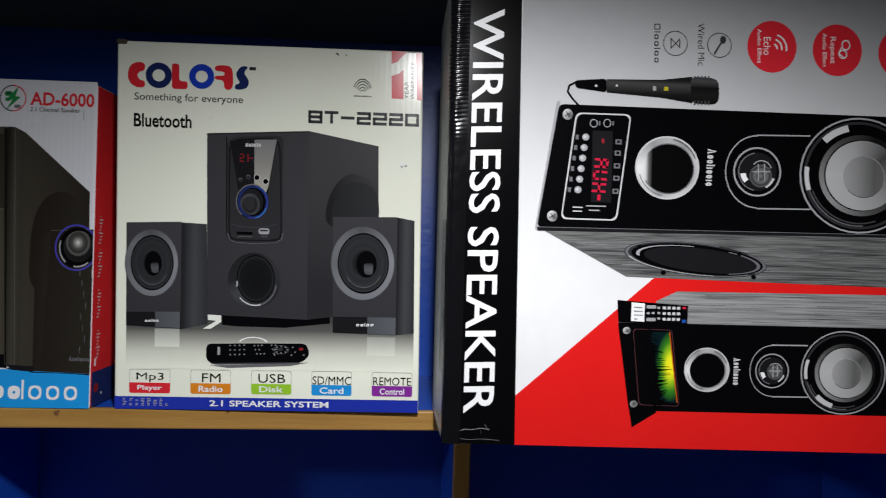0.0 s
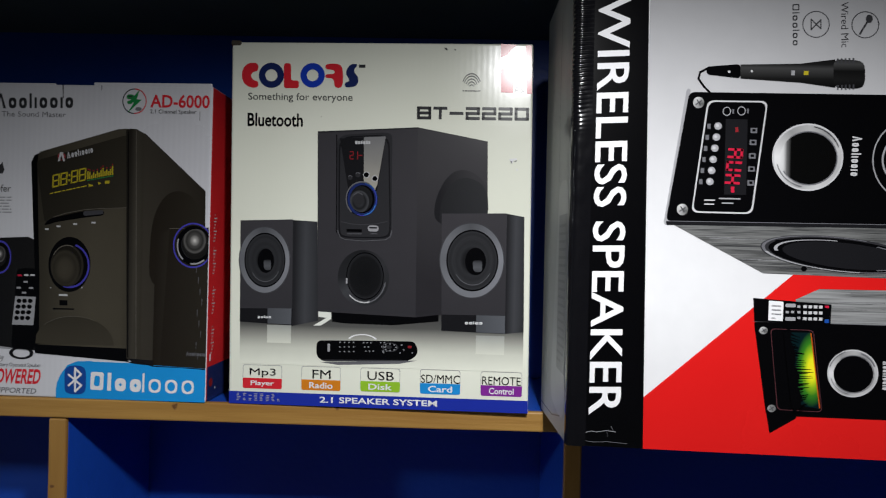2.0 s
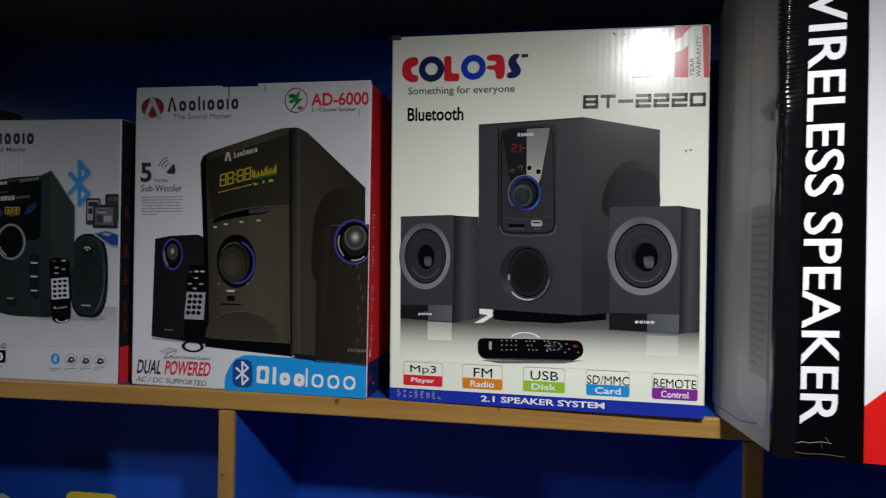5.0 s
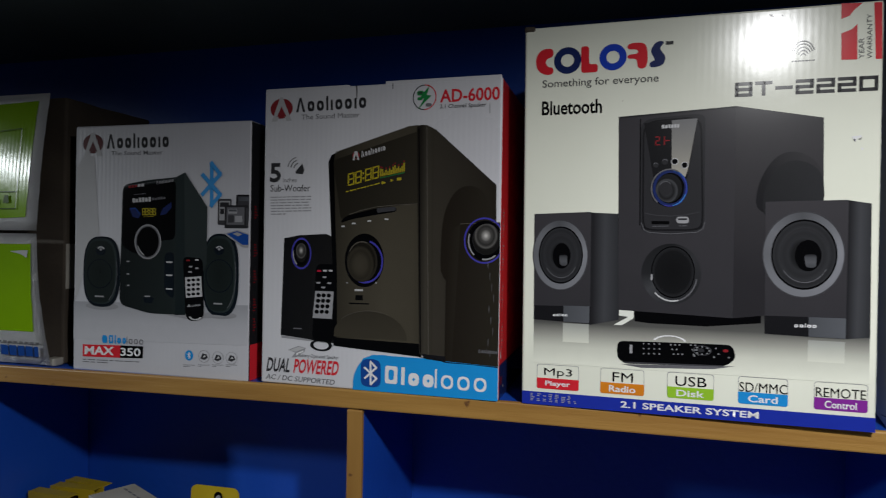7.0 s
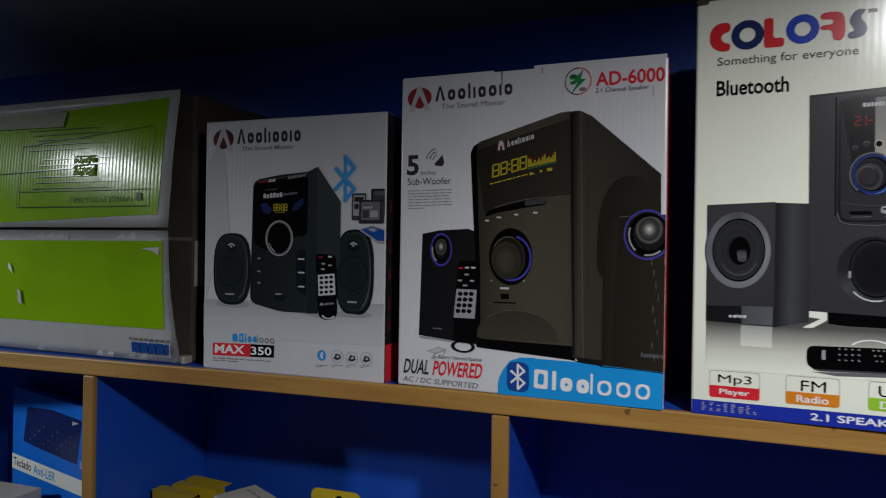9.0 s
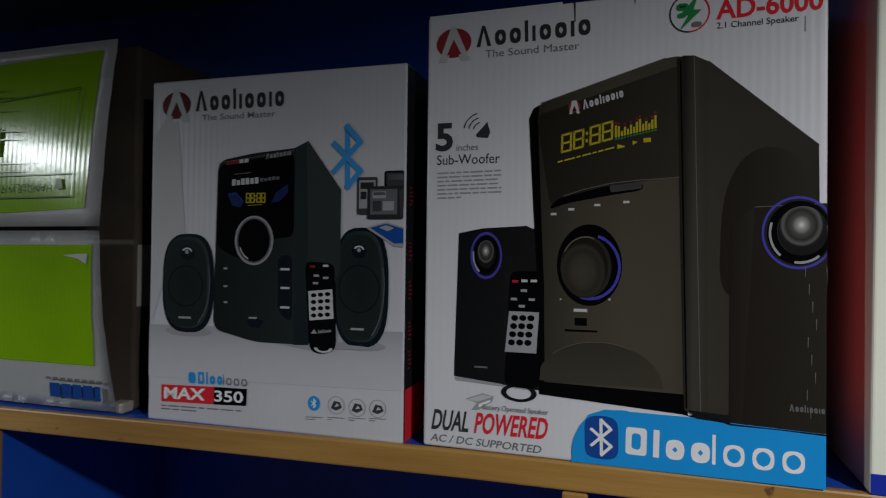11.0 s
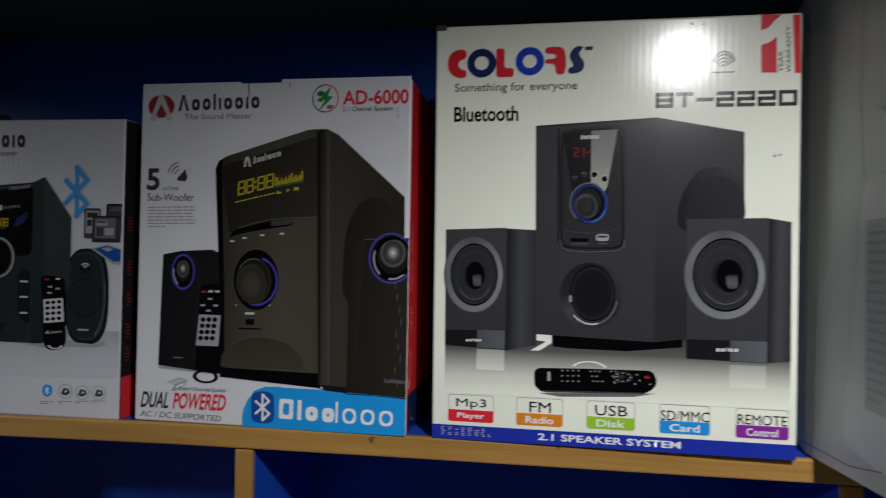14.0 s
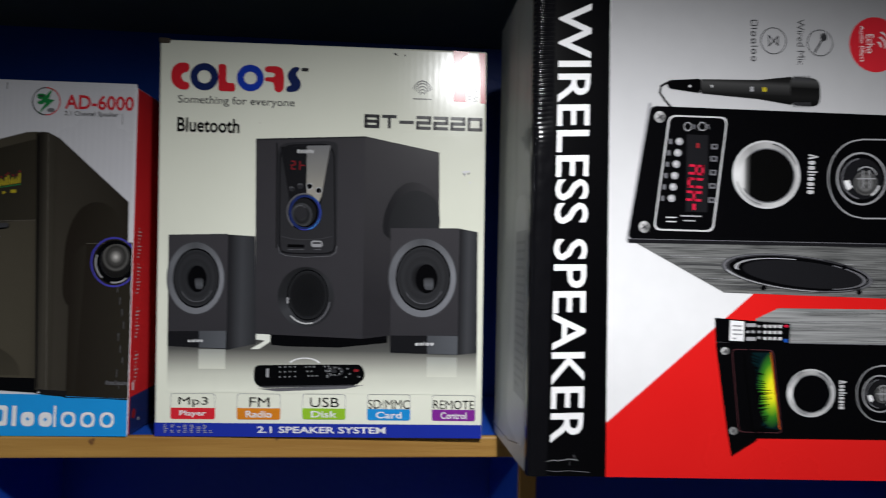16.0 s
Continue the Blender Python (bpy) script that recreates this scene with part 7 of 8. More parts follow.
w_sheet.poly("iron", (276.0, 119.6), (312.2, 119.6), (312.2, 119.4), (276.0, 119.4))
w_sheet.poly("iron", (212.1, 129.3), (246.2, 129.3), (246.2, 129.1), (212.1, 129.1))
w_sheet.poly("silver", (208.9, 139.0), (232.9, 139.1), (232.9, 138.9), (208.9, 138.8))
w_sheet.poly("iron", (222.7, 135.3), (260.5, 135.3), (260.5, 135.1), (222.8, 135.1))

w_sheet.motif("pictured_remote", "printed picture of a black remote control")
w_sheet.poly("black", (152.2, 137.1), (216.8, 133.2), (216.2, 116.6), (153.4, 117.6))
w_sheet.poly("white", (165.2, 135.3), (177.2, 134.5), (176.9, 118.3), (164.9, 118.8))
for v in (131.6, 120.4):
    w_sheet.soft("silver", 1.2, (178.8, v - 1.5), (187.4, v - 1.5), (187.4, v + 1.5), (178.8, v + 1.5))
for u, v in ((180.4, 126.0), (184.8, 126.2), (189.8, 130.8), (190.0, 126.2), (190.0, 121.4)):
    w_sheet.rect("silver", u - 1.3, v - 1.0, u + 1.3, v + 1.0)
for column in range(4):
    for row in range(3):
        u, v = 195.0 + 4.3 * column, 130.9 - 5.0 * row
        w_sheet.rect("pale", u - 1.45, v - 1.25, u + 1.45, v + 1.25)
w_sheet.rect("led_red", 211.4, 130.2, 214.6, 132.2)
w_sheet.rect("deep_blue", 211.2, 117.8, 214.8, 120.8)
w_sheet.small_writing("grey_text", (167.7, 119.2), (175.5, 119.0), (167.4, 132.9), 4, 3)

w_sheet.motif("pictured_screen", "printed coloured level display")
w_sheet.frame_line("screen_line", 0.45, 4, (166.9, 112.0), (202.5, 111.5), (210.9, 43.4), (173.8, 44.4))

w_sheet.motif("pictured_display")
w_sheet.poly("spectrum", (181.6, 109.1), (200.4, 109.4), (209.1, 46.1), (189.6, 48.7))
for k in range(34):
    at = (k + DRAWN.uniform(-0.3, 0.3)) / 33.0
    edge = 201.0 + 8.4 * at
    v = 108.6 - 61.5 * at
    reach = 0.42 + 0.33 * math.exp(-((at - 0.55) / 0.17) ** 2) + DRAWN.uniform(-0.16, 0.14)
    slant = (0.5 - at) * 9.0
    start, tip = edge - 23.0, edge - 20.0 * (1.0 - reach)
    thick = DRAWN.uniform(0.55, 1.15)
    w_sheet.poly("black", (start, v + slant + thick), (start, v + slant - thick), (tip, v - 0.15), (tip, v + 0.15))
w_sheet.poly("black", (176.8, 109.6), (183.8, 109.6), (182.6, 104.0), (187.4, 92.0), (186.8, 82.0), (191.0, 74.0), (189.8, 64.0), (193.2, 56.0), (192.4, 47.0), (185.0, 46.4))
w_sheet.line("ember", 0.9, (200.2, 109.0), (208.6, 47.0))

w_sheet.motif("pictured_screw")
w_sheet.disc("screw", 161.3, 110.2, 3.51, 3.09)
w_sheet.line("iron", 0.7, (159.6, 109.0), (163.0, 111.4))
w_sheet.line("iron", 0.7, (160.3, 111.9), (162.3, 108.5))
w_sheet.disc("screw", 169.2, 45.4, 3.51, 3.09)
w_sheet.line("iron", 0.7, (167.5, 44.2), (170.9, 46.6))
w_sheet.line("iron", 0.7, (168.2, 47.1), (170.2, 43.7))

w_sheet.motif("pictured_vent")
w_sheet.disc("chrome", 235.3, 76.4, 20.9, 19.8, 48)
w_sheet.ring("pale", 235.3, 76.4, 20.9, 19.8, 0.05)
w_sheet.disc("black", 235.7, 75.8, 16.2, 15.0, 48)
w_sheet.ring("steel", 235.7, 75.8, 17.1, 15.8, 0.04, -150, 130)
w_sheet.ring("steel", 235.3, 76.4, 19.2, 18.2, 0.06, 20, 70)
w_sheet.ring("steel", 235.3, 76.4, 20.2, 19.2, 0.04, 110, 165)
w_sheet.ring("steel", 235.3, 76.4, 18.8, 17.8, 0.03, 195, 260)
w_sheet.wordmark("pale", (259.8, 87.2), (259.6, 63.3), (266.2, 87.3), "wooliooio")

w_sheet.motif("pictured_tweeter")
w_sheet.line("silver", 1.2, (295.1, 99.4), (328.2, 99.4))
w_sheet.line("silver", 1.2, (296.3, 53.0), (329.3, 52.9))
w_sheet.ring("silver", 295.7, 76.2, 21.01, 23.16, 0.035, 90, 270)
w_sheet.ring("silver", 295.7, 76.2, 15.69, 15.60, 0.07)
w_sheet.disc("soot", 295.7, 76.2, 12.66, 12.19)
w_sheet.ring("white", 295.7, 76.2, 11.14, 10.73, 0.3, 188, 222)
w_sheet.ring("steel", 295.7, 76.2, 12.66, 12.19, 0.06, 100, 260)
w_sheet.ring("pale", 295.7, 76.2, 12.15, 11.70, 0.12, -60, -20)
w_sheet.disc("tweeter_cap", 298.0, 75.6, 7.2, 7.2)
w_sheet.line("silver", 0.9, (292.7, 76.2), (303.8, 76.3))
w_sheet.line("silver", 0.9, (296.1, 81.1), (296.3, 70.8))
w_sheet.line("silver", 0.9, (300.1, 81.1), (300.4, 70.9))
w_sheet.ring("silver", 298.2, 76.2, 7.09, 7.31, 0.1, 20, 140)

w_sheet.motif("pictured_woofer")
w_sheet.disc("black", 362.8, 75.3, 40.4, 37.9, 48)
w_sheet.ring("silver", 362.8, 75.3, 40.4, 37.9, 0.03)
w_sheet.ring("coal", 362.8, 75.3, 37.6, 35.2, 0.05)
w_sheet.ring("steel", 362.8, 75.3, 35.6, 33.4, 0.02, 195, 275)
w_sheet.ring("iron", 362.8, 75.3, 33.9, 31.8, 0.03, 200, 290)
w_sheet.ring("pale", 362.8, 75.3, 36.0, 33.7, 0.13, 222, 252)
w_sheet.ring("pale", 362.8, 75.3, 37.2, 34.9, 0.08, 160, 190)
w_sheet.ring("cone_edge", 364.0, 75.3, 28.7, 26.5, 0.12)
w_sheet.disc("cone", 364.8, 75.3, 25.0, 22.7, 48)
w_sheet.disc("cone_cap", 365.6, 74.5, 14.1, 13.6, 40)
w_sheet.ring("silver", 365.6, 74.5, 14.1, 13.6, 0.03, -20, 90)
w_sheet.ring("iron", 365.6, 74.5, 14.1, 13.6, 0.03, 220, 300)

# the upside-down carton: two loose flaps with green fields are built further down
k_sheet = Sheet("K")

k_sheet.motif("pictured_keyboard", "printed picture of a dark keyboard")
k_sheet.soft("navy", 5, (60.6, 199.4), (155.7, 208.2), (256.2, 206.3), (241.0, 133.0), (138.7, 133.5), (45.6, 135.1))
k_sheet.rect("iron", 87.1, 173.2, 93.1, 175.0)
k_sheet.rect("iron", 104.2, 173.1, 110.1, 174.9)
k_sheet.rect("steel", 121.0, 173.0, 126.9, 174.8)
k_sheet.rect("iron", 153.8, 172.9, 159.5, 174.6)
k_sheet.rect("steel", 169.8, 172.8, 175.4, 174.6)
k_sheet.rect("iron", 185.6, 172.8, 191.0, 174.5)
k_sheet.rect("steel", 216.3, 172.6, 221.6, 174.3)
k_sheet.rect("iron", 69.9, 163.1, 76.1, 165.0)
k_sheet.rect("iron", 87.3, 163.2, 93.4, 165.0)
k_sheet.rect("steel", 104.5, 163.2, 110.4, 165.0)
k_sheet.rect("iron", 137.8, 163.2, 143.6, 165.0)
k_sheet.rect("steel", 154.1, 163.2, 159.8, 165.0)
k_sheet.rect("iron", 170.1, 163.2, 175.7, 165.0)
k_sheet.rect("steel", 201.3, 163.3, 206.7, 165.0)
k_sheet.rect("iron", 216.5, 163.3, 221.8, 165.0)
k_sheet.rect("iron", 70.2, 153.1, 76.4, 154.9)
k_sheet.rect("steel", 87.6, 153.2, 93.7, 155.0)
k_sheet.rect("iron", 121.6, 153.4, 127.4, 155.2)
k_sheet.rect("steel", 138.1, 153.5, 143.8, 155.3)
k_sheet.rect("iron", 154.4, 153.6, 160.0, 155.3)
k_sheet.rect("steel", 186.1, 153.8, 191.5, 155.5)
k_sheet.rect("iron", 201.6, 153.9, 206.9, 155.6)
k_sheet.rect("iron", 216.8, 154.0, 222.1, 155.7)
k_sheet.rect("steel", 70.5, 143.0, 76.6, 144.8)
k_sheet.rect("iron", 105.0, 143.4, 111.0, 145.2)
k_sheet.rect("steel", 121.8, 143.6, 127.7, 145.4)
k_sheet.rect("iron", 138.4, 143.8, 144.1, 145.5)
k_sheet.rect("steel", 170.6, 144.1, 176.2, 145.8)
k_sheet.rect("iron", 186.3, 144.3, 191.8, 146.0)
k_sheet.rect("iron", 201.8, 144.5, 207.2, 146.2)
k_sheet.rect("iron", 88.2, 133.2, 94.2, 135.0)
k_sheet.rect("steel", 105.3, 133.5, 111.2, 135.3)
k_sheet.rect("iron", 122.1, 133.8, 128.0, 135.5)
k_sheet.rect("steel", 154.9, 134.3, 160.5, 136.0)
k_sheet.rect("iron", 170.9, 134.5, 176.4, 136.3)
k_sheet.rect("iron", 186.6, 134.8, 192.1, 136.5)
k_sheet.rect("iron", 217.3, 135.3, 222.6, 137.0)
k_sheet.poly("pale", (225.3, 200.3), (246.1, 200.4), (225.4, 193.6))

k_sheet.motif("white_band", "white band with lettering")
k_sheet.poly("cream", (-123.4, 105.2), (-51.2, 105.6), (301.8, 111.9), (302.5, 86.8), (-50.4, 78.4), (-122.5, 76.0))
k_sheet.text("text", "Teclado", (6.0, 85.1), (78.3, 86.9), (5.6, 100.2), 0.01)
k_sheet.text("azure", "Anti-LER", (87.5, 86.1), (168.4, 88.4), (87.1, 101.6), 0.01)

k_sheet.motif("small_writing")
k_sheet.small_writing("cream", (251.4, 129.2), (299.8, 127.0), (251.1, 141.7), 3, 3)
k_sheet.small_writing("pale", (-8.3, 193.2), (43.6, 203.9), (-8.5, 199.9), 1, 4)
c_sheet.flush()
a_sheet.flush()
m_sheet.flush()
w_sheet.flush()
k_sheet.flush()

# ---- the sides of the cartons ----
def side_sheet(key, right):
    w, d, h = CARTONS[key][1]
    turn = pose(w, 0, 0, 0, 0, 90) if right else pose(0, d, 0, 0, 0, -90)
    return Sheet(key, turn)


side = side_sheet("A", True)
side.motif("side_print", "red side with white small print and a dark foot")
side.rect("navy", 2.5, 1.0, 172.0, 38.0)
for k, v in enumerate((52, 96, 140, 176)):
    for j in range(9):
        side.rect("pale", 10 + (j % 3) * 1.2, v + j * 3.6, 14 + (j * 5 % 4) * 1.6, v + j * 3.6 + 1.3)
side.rect("white", 7, 44, 10.5, 52)
side.disc("dim_red", 12, 20, 5)
side.disc("pale", 24, 12, 1.6)
side.flush()
side = side_sheet("M", True)
side.motif("side_print", "black side with a red foot and faint small print")
side.rect("red", 2.5, 1.0, 163.0, 44.0)
for v in (60, 84, 118, 150, 196):
    for j in range(5):
        side.rect("dim_red", 8 + j % 2, v + j * 3.4, 13 + (j * 3 % 4), v + j * 3.4 + 1.4)
side.flush()
side = side_sheet("W", False)
side.motif("wrap_fold", "paler fold of plastic film")
side.soft("film_pale", 20, (236, 30), (300, 22), (318, 30), (318, 236), (268, 238), (256, 150))
side.motif("side_label", "darker label under the film")
side.rect("film_dark", 272, 64, 317, 206, 2)
side.small_writing("film_line", (275, 70), (312, 70), (275, 200), 18, 6)
side.motif("wrap_crease", "pale crease in the film")
side.line("silver", 1.2, (296, 24), (250, 14), (160, 9))
side.line("silver", 0.9, (268, 238), (262, 300), (266, 400))
side.flush()

# film wound round the front edge of the large carton, puckered along its upper half
box_w = CARTONS["W"][0]
bm = bmesh.new()
rows, cols = 520, 14
grid = []
for i in range(rows + 1):
    z = 0.0092 + 0.4148 * i / rows
    ring = []
    for j in range(cols + 1):
        s = j / cols
        if s < 0.36:
            p, nrm = Vector((0.0, 0.009 - 0.004 * s / 0.36)), Vector((-1, 0))
        elif s < 0.64:
            a = radians((s - 0.36) / 0.28 * 90)
            p, nrm = Vector((0.005 - 0.005 * math.cos(a), 0.005 - 0.005 * math.sin(a))), Vector((-math.cos(a), -math.sin(a)))
        else:
            p, nrm = Vector((0.005 + 0.0105 * (s - 0.64) / 0.36, 0.0)), Vector((0, -1))
        pucker = max(0.0, min(1.0, (z - 0.27) / 0.05)) * 0.0011 * (0.5 + 0.5 * math.sin(z * 1650 + 2.0 * noise.noise(Vector((s * 4, 0, z * 20))))) * math.sin(math.pi * s)
        out = 0.0007 + pucker + (0.0003 + 0.0006 * (z > 0.15)) * abs(noise.noise(Vector((s * 3, 1, z * 45)))) * math.sin(math.pi * s)
        p = p + nrm * out
        ring.append(bm.verts.new((p.x, p.y, z)))
    grid.append(ring)
for i in range(rows):
    for j in range(cols):
        f = bm.faces.new((grid[i][j], grid[i][j + 1], grid[i + 1][j + 1], grid[i + 1][j]))
        f.smooth = True
bmesh.ops.reverse_faces(bm, faces=bm.faces)
part("edge_wrap", bm, M["black_film"], box_w, "glossy black film, puckered along the edge")
bm = bmesh.new()
for pts in (((-0.0026, 0.020, 0.284), (-0.0016, 0.046, 0.288), (-0.0012, 0.040, 0.283), (-0.0022, 0.016, 0.268)),
            ((-0.0030, 0.004, 0.292), (-0.0022, 0.026, 0.287), (-0.0030, 0.010, 0.278))):
    f = bm.faces.new([bm.verts.new(p) for p in pts])
bmesh.ops.solidify(bm, geom=bm.faces[:], thickness=0.0006)
part("torn_film", bm, M["film"], box_w, "torn tongue of grey film")

# ---- loose flaps of the upside-down carton ----
box_e = CARTONS["E"][0]


def flap(name, v0, v1, right0, right1, dip, bulge, mat, lift, label, left=-0.118, thick=0.0028, sag=0.0):
    """A bulging cardboard flap; its right edge runs from right0 (foot) to right1 (head) with a dip between."""
    bm = bmesh.new()
    nu, nv = 28, 14
    grid = []
    for i in range(nv + 1):
        t = i / nv
        z = v0 + (v1 - v0) * t
        edge = right0 + (right1 - right0) * t - dip * math.sin(math.pi * t) + 0.0012 * noise.noise(Vector((z * 60, 0, 5)))
        row = []
        for j in range(nu + 1):
            s = j / nu
            x = left + (edge - left) * s
            y = -bulge(z + sag * (1 - s)) + 0.0016 * noise.noise(Vector((x * 9, z * 9, 2))) - lift
            row.append(bm.verts.new((x, y, z + sag * (1 - s))))
        grid.append(row)
    for i in range(nv):
        for j in range(nu):
            f = bm.faces.new((grid[i][j], grid[i][j + 1], grid[i + 1][j + 1], grid[i + 1][j]))
            f.smooth = True
    if thick:
        bmesh.ops.solidify(bm, geom=bm.faces[:], thickness=thick)
    return part(name, bm, mat, box_e, label)


def upper(z):
    t = max(0.0, min(1.0, (z - 0.176) / 0.18))
    return 0.006 + 0.0135 * (1 - t) + 0.004 * math.sin(math.pi * t)


def lower(z):
    t = max(0.0, min(1.0, z / 0.172))
    return 0.006 + 0.0135 * t + 0.002 * math.sin(math.pi * t)


top_flap = flap("top_flap", 0.1765, 0.356, 0.399, 0.402, -0.001, upper, M["flap_white"], 0.0, "white flap bulging forward")
low_flap = flap("lower_flap", 0.0012, 0.1725, 0.408, 0.399, 0.003, lower, M["flap_white"], 0.0, "white flap with a bent edge")
flap("green_field", 0.1935, 0.346, 0.381, 0.386, -0.001, upper, M["flap_green"], 0.0008, "glossy lime green printed field", thick=0.0, sag=-0.018).parent = box_e
flap("green_field", 0.0445, 0.159, 0.386, 0.390, 0.0, lower, M["flap_green"], 0.0008, "lime green printed field", thick=0.0, sag=-0.002)


def on_flap(shape, colour, pts, lift=0.0016, name="flap_print", label=""):
    """A flat print that follows a flap's bulge; points in millimetres."""
    bm = bmesh.new()
    f = bm.faces.new([bm.verts.new((u / 1000, -shape(v / 1000) - lift - 0.0014, v / 1000)) for u, v in pts])
    f.normal_update()
    if f.normal.y > 0:
        f.normal_flip()
    return part(name, bm, M[colour], box_e, label)


rnd = random.Random(3)
at = 331.0
for w in (15, 14, 13, 14, 9):
    on_flap(lower, "deep_blue", [(at, 12), (at + w - 2, 12), (at + w - 2, 25.5), (at, 25.5)], name="wordmark_block", label="plain blue block of a brand mark")
    at += w
for u in range(327, 396, 9):
    on_flap(lower, "grey_text", [(u, 29), (u + 7, 29), (u + 7, 31.2), (u, 31.2)], name="small_writing")
for v in (312, 305, 298, 291, 284, 270, 262, 246, 238, 230):
    u = 130 + rnd.uniform(0, 40)
    on_flap(upper, "leaf_line", [(u, v), (u + rnd.uniform(90, 190), v), (u + 110, v + 1.2), (u, v + 1.1)], name="small_writing")
for u in (-90, -40, 10):
    for v in (300, 292, 284, 270, 262):
        on_flap(upper, "leaf_line", [(u, v), (u + rnd.uniform(22, 44), v), (u + 26, v + 1.2), (u, v + 1.1)], name="small_writing")
for line in ([(124, 204), (366, 204), (366, 205.2), (124, 205.2)], [(124, 291), (368, 309), (368, 310), (124, 292)], [(124, 204), (125.2, 204), (125.2, 292), (124, 292)],
             [(365, 204), (366.2, 204), (368, 310), (367, 310)], [(124, 226), (366, 226), (366, 227), (124, 227)], [(76, 252), (270, 258), (270, 259.5), (76, 253.2)]):
    on_flap(upper, "leaf_line", line, name="printed_line")
on_flap(upper, "leaf_line", [(345, 212), (355, 212), (353, 222), (347, 222)], name="handling_mark")
# this first pale patch paints the highlight at the flap's bent corner
on_flap(lower, "pale", [(356, 149), (374, 146), (384, 141), (386, 151), (372, 150.5)], name="torn_glint_spot", label="painted highlight at the corner of the green print")
on_flap(lower, "white", [(106, 118), (114, 110), (113, 120), (107, 126)], name="torn_glint_spot")
on_flap(lower, "pale", [(122, 70), (129, 66), (128, 86), (122, 88)], name="torn_glint_spot")
tape = on_flap(upper, "tape_green", [(-110, 320), (205, 316), (209, 337), (-110, 341)], 0.0022, "packing_tape", "strip of pale packing tape")

words = Sheet("E", pose(0.3349, -0.0232, 0.2176, 0, 180, 0))
words.laid = []
words.text("leaf_line", "HANDLE WITH CARE", (0, 0), (106, 0), (0, 7))

# wrinkled clear tape on the upper flap, catching the light
clear = surface("clear_tape", (0.30, 0.42, 0.10), 0.10, second=(0.20, 0.34, 0.02), scale=60, bump=0.9, bump_scale=140)
bm = bmesh.new()
rows = []
for i in range(13):
    rows.append([bm.verts.new((0.232 + 0.040 * j / 12, -upper(0.246 + 0.028 * i / 12) - 0.0026 - 0.0018 * abs(noise.noise(Vector((i * 0.7, j * 0.7, 3)))), 0.246 + 0.028 * i / 12)) for j in range(13)])
for i in range(12):
    for j in range(12):
        bm.faces.new((rows[i][j], rows[i][j + 1], rows[i + 1][j + 1], rows[i + 1][j]))
part("clear_tape", bm, clear, box_e, "wrinkled clear tape")
bm = block(0.412, 0.012, 0.10, 0.4132, 0.030, 0.16, 0.0004)
part("side_tape", bm, M["card_drab"], box_e, "torn strip of tape on the side")
bm = block(0.398, -0.004, 0.0, 0.414, 0.010, 0.010, 0.002, 0.002)
part("crushed_corner", bm, M["card_drab"], box_e, "crushed cardboard corner")

# tuck flaps that stand a little above the white carton's lid
box_a = CARTONS["A"][0]
for u0, u1, z1 in ((0.001, 0.108, 0.3468), (0.152, 0.284, 0.3482)):
    part("tuck_flap", block(u0, 0.0004, 0.340, u1, 0.0032, z1, 0.0005, 0.0004), M["card_white"], box_a)

# worn corner of the cream carton
box_c = CARTONS["C"][0]
bm = block(-0.0012, -0.0010, 0.3865, 0.0105, 0.009, 0.3922, 0.002, 0.0016, 2, cuts=2)
part("worn_corner", bm, M["card_brown_shaded"], box_c, "frayed brown corner")

# the cream carton has slumped: its head leans forward and is a little narrower than its foot
slump = math.tan(radians(2.2))
for ob in box_c.children_recursive:
    for v in ob.data.vertices:
        v.co.x *= 1 - 0.011 * v.co.z / 0.325
        v.co.y -= slump * v.co.z

# ---- things in the lower compartments ----
LOW = 0.985


def loose(name, place, turn, size, mat, label, category, bevel=0.0015):
    ob = thing(name, pose(*place, 0, 0, turn), label, category)
    w, d, h = size
    part("body", block(0, 0, 0, w, d, h, bevel, 0.0008), mat, ob)
    return ob


loose("low_carton", (-1.56, 0.716, LOW), 3.0, (0.27, 0.075, 0.088), M["card_drab"], "drab grey carton lying before the keyboard box", "box")

first = thing("hanging_packet", pose(-1.035, 0.775, LOW, 0, 0, -3), "small yellow card packet with a hanging slot", "packet", "yellow packets")
bm = block(0, 0, 0, 0.083, 0.020, 0.112, 0.001, 0.0004)
part("body", bm, M["card_yellow"], first)
bm = plan_block([(0.003, 0.0), (0.080, 0.0), (0.080, 0.0012), (0.003, 0.0012)], 0.112, 0.1345)
part("hanging_tab", bm, M["card_yellow"], first, "upright yellow tab")
bm = block(0.004, 0.0013, 0.1335, 0.079, 0.0175, 0.1345, 0.0004, 0.0003)
part("folded_top", bm, M["card_yellow"], first, "flap folded back from the tab")
bm = block(0.030, -0.0006, 0.120, 0.053, 0.0018, 0.1245, 0.001)
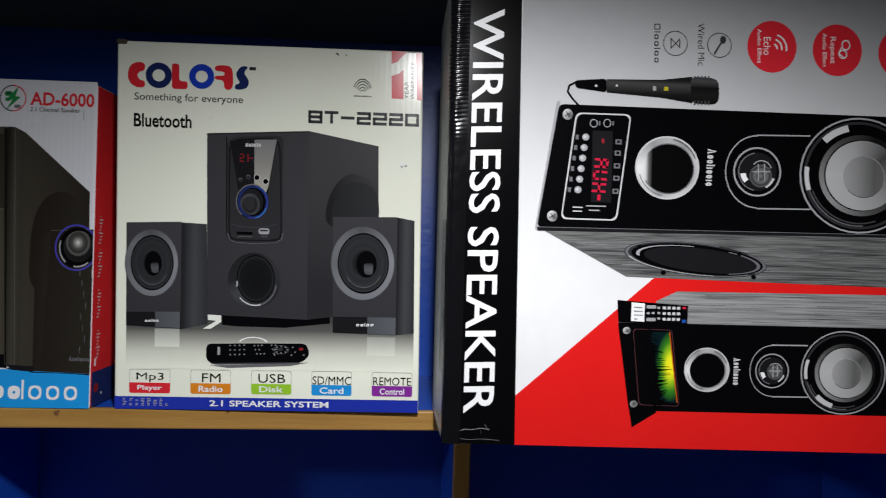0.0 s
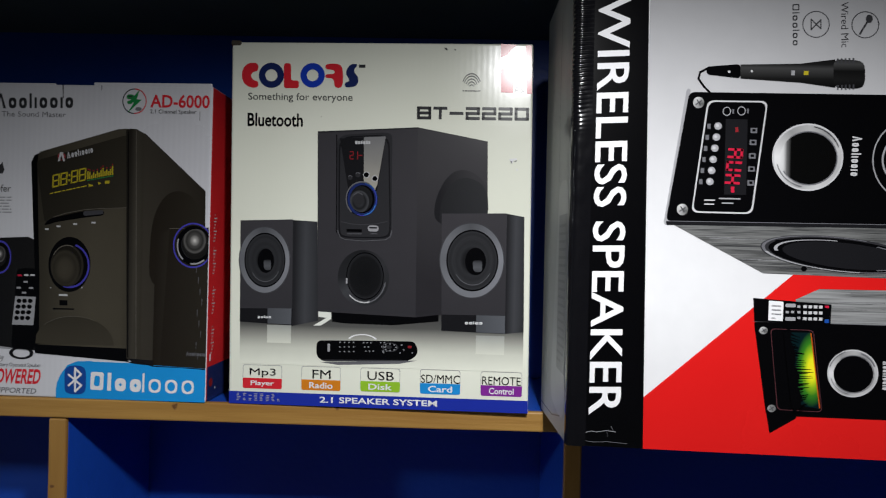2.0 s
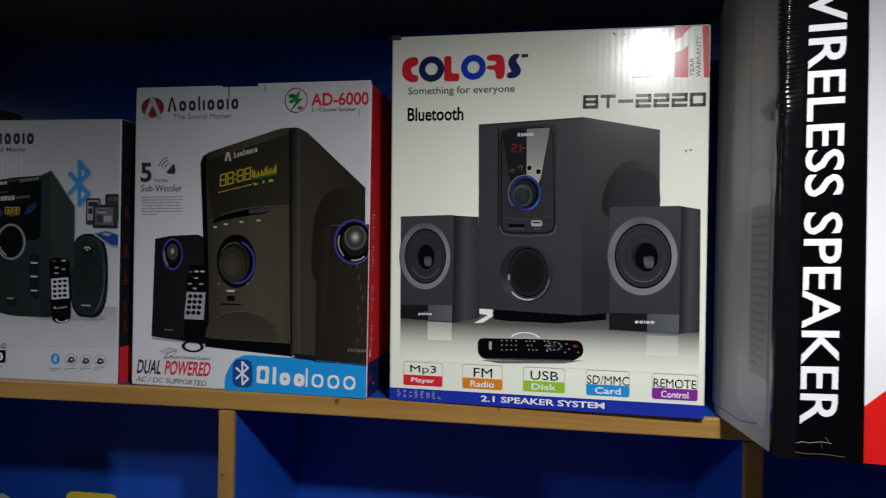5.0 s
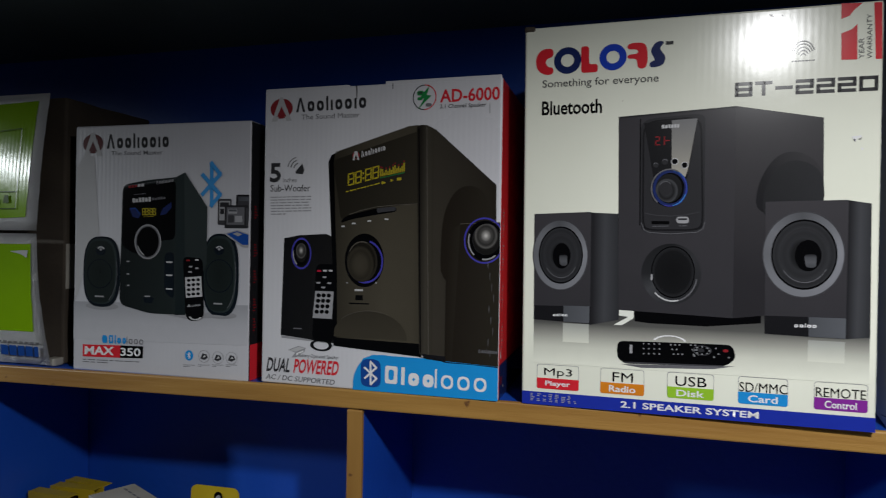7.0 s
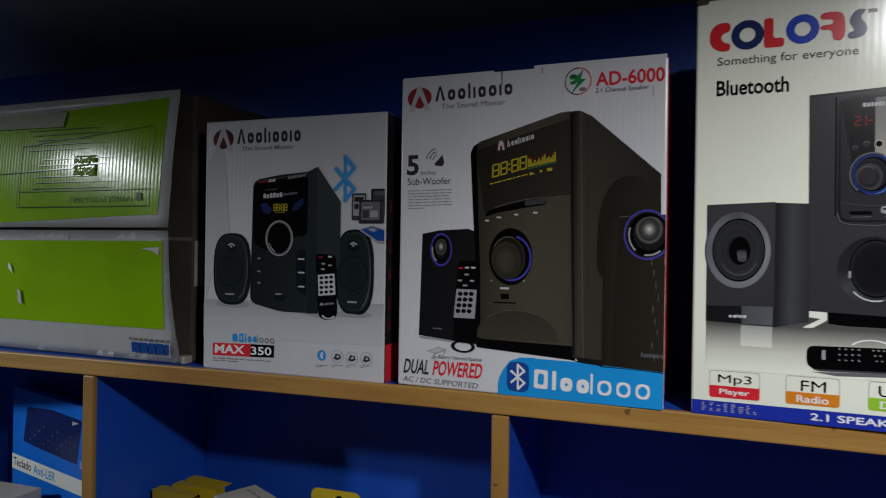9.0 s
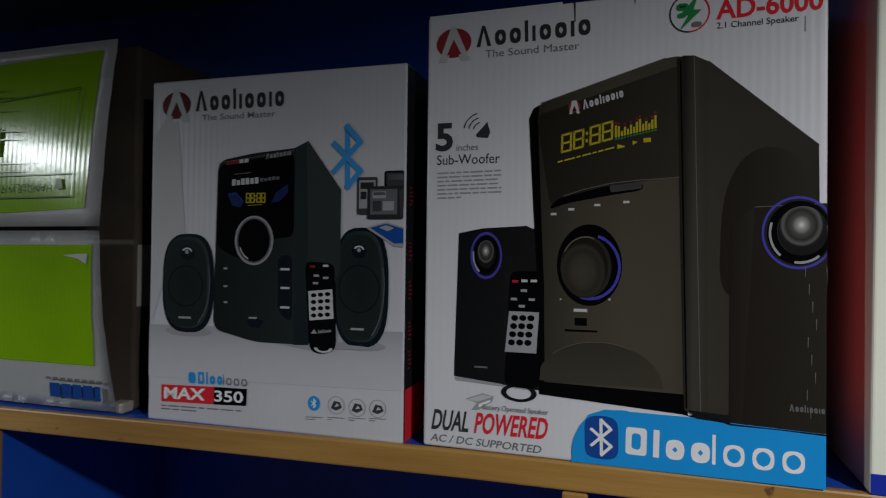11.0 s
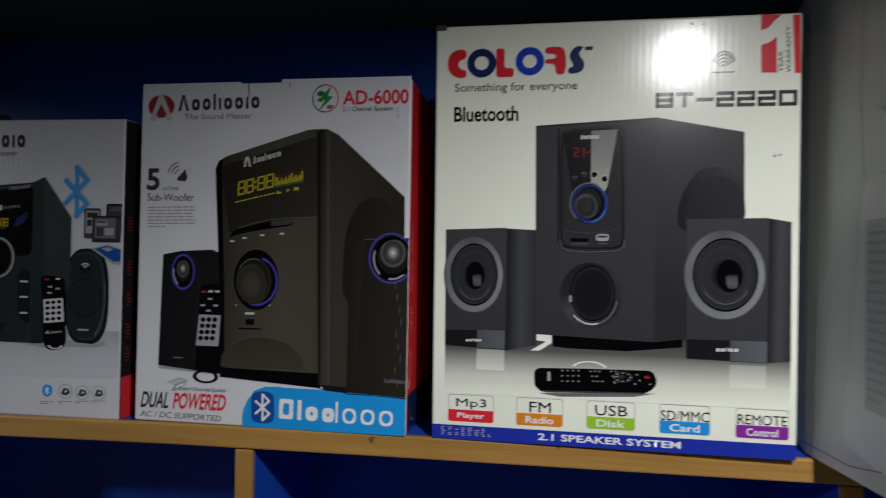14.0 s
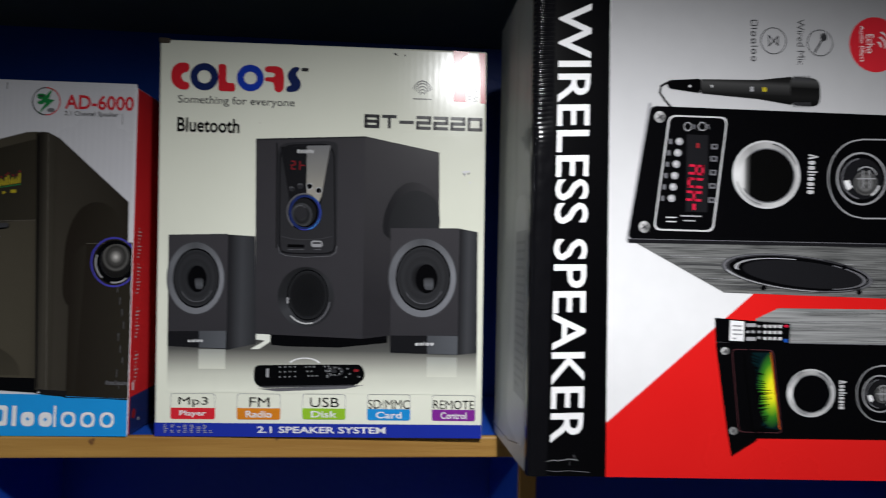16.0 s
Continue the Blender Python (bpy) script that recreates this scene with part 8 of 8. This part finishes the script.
part("slot", bm, M["black"], first, "dark hanging slot")
bm = block(0.010, -0.0007, 0.02, 0.073, 0.0, 0.098, 0.0005)
part("printed_front", bm, M["coal"], first, "dark printed front")
copy_thing(first, pose(-1.022, 0.800, LOW, 0, 0, 2))
copy_thing(first, pose(-1.020, 0.826, LOW, 0, 0, -5))

tag_packet = thing("hanging_packet", pose(-0.806, 0.842, LOW, 0, 0, 2), "yellow hang card with a punched round hole", "packet", "yellow packets")
part("body", block(0.002, 0, 0, 0.076, 0.018, 0.105, 0.001), M["card_yellow"], tag_packet)
corner = [(0.078 - 0.010 + 0.010 * math.cos(a), 0.030 + 0.010 * math.sin(a)) for a in (0.0, 0.4, 0.8, 1.2, 1.57)]
corner += [(0.010 + 0.010 * math.cos(a), 0.030 + 0.010 * math.sin(a)) for a in (1.57, 1.95, 2.35, 2.75, 3.14)]
bm = plan_block([(0.0, 0.0), (0.078, 0.0)] + corner, 0.0, 0.0016)
bm.transform(pose(0, 0.0016, 0.1055, 90))
part("hanging_tab", bm, M["card_yellow"], tag_packet, "rounded yellow tab")
bm = bmesh.new()
bmesh.ops.create_cone(bm, cap_ends=True, segments=24, radius1=0.0065, radius2=0.0065, depth=0.003, matrix=pose(0.045, 0.0004, 0.132, 90))
part("punched_hole", bm, M["black"], tag_packet, "dark round hole")
bm = bmesh.new()
bmesh.ops.create_cone(bm, cap_ends=True, segments=20, radius1=0.0035, radius2=0.003, depth=0.006, matrix=pose(0.046, -0.001, 0.131, 90))
part("hook_end", bm, M["silver"], tag_packet, "metal hook end")

pack = thing("small_carton", pose(-0.908, 0.757, LOW, 0, 0, -27), "pale grey carton with a green edge", "box")
part("body", block(0, 0, 0, 0.112, 0.062, 0.149, 0.001), M["card_drab"], pack)
part("green_front", block(0.001, -0.0012, 0.02, 0.111, -0.0002, 0.146, 0.0004), M["green"], pack, "green printed front")
for k in range(6):
    part("small_writing", block(0.012 + k * 0.014, 0.042, 0.1492, 0.021 + k * 0.014, 0.0445, 0.1496), M["grey_text"], pack)
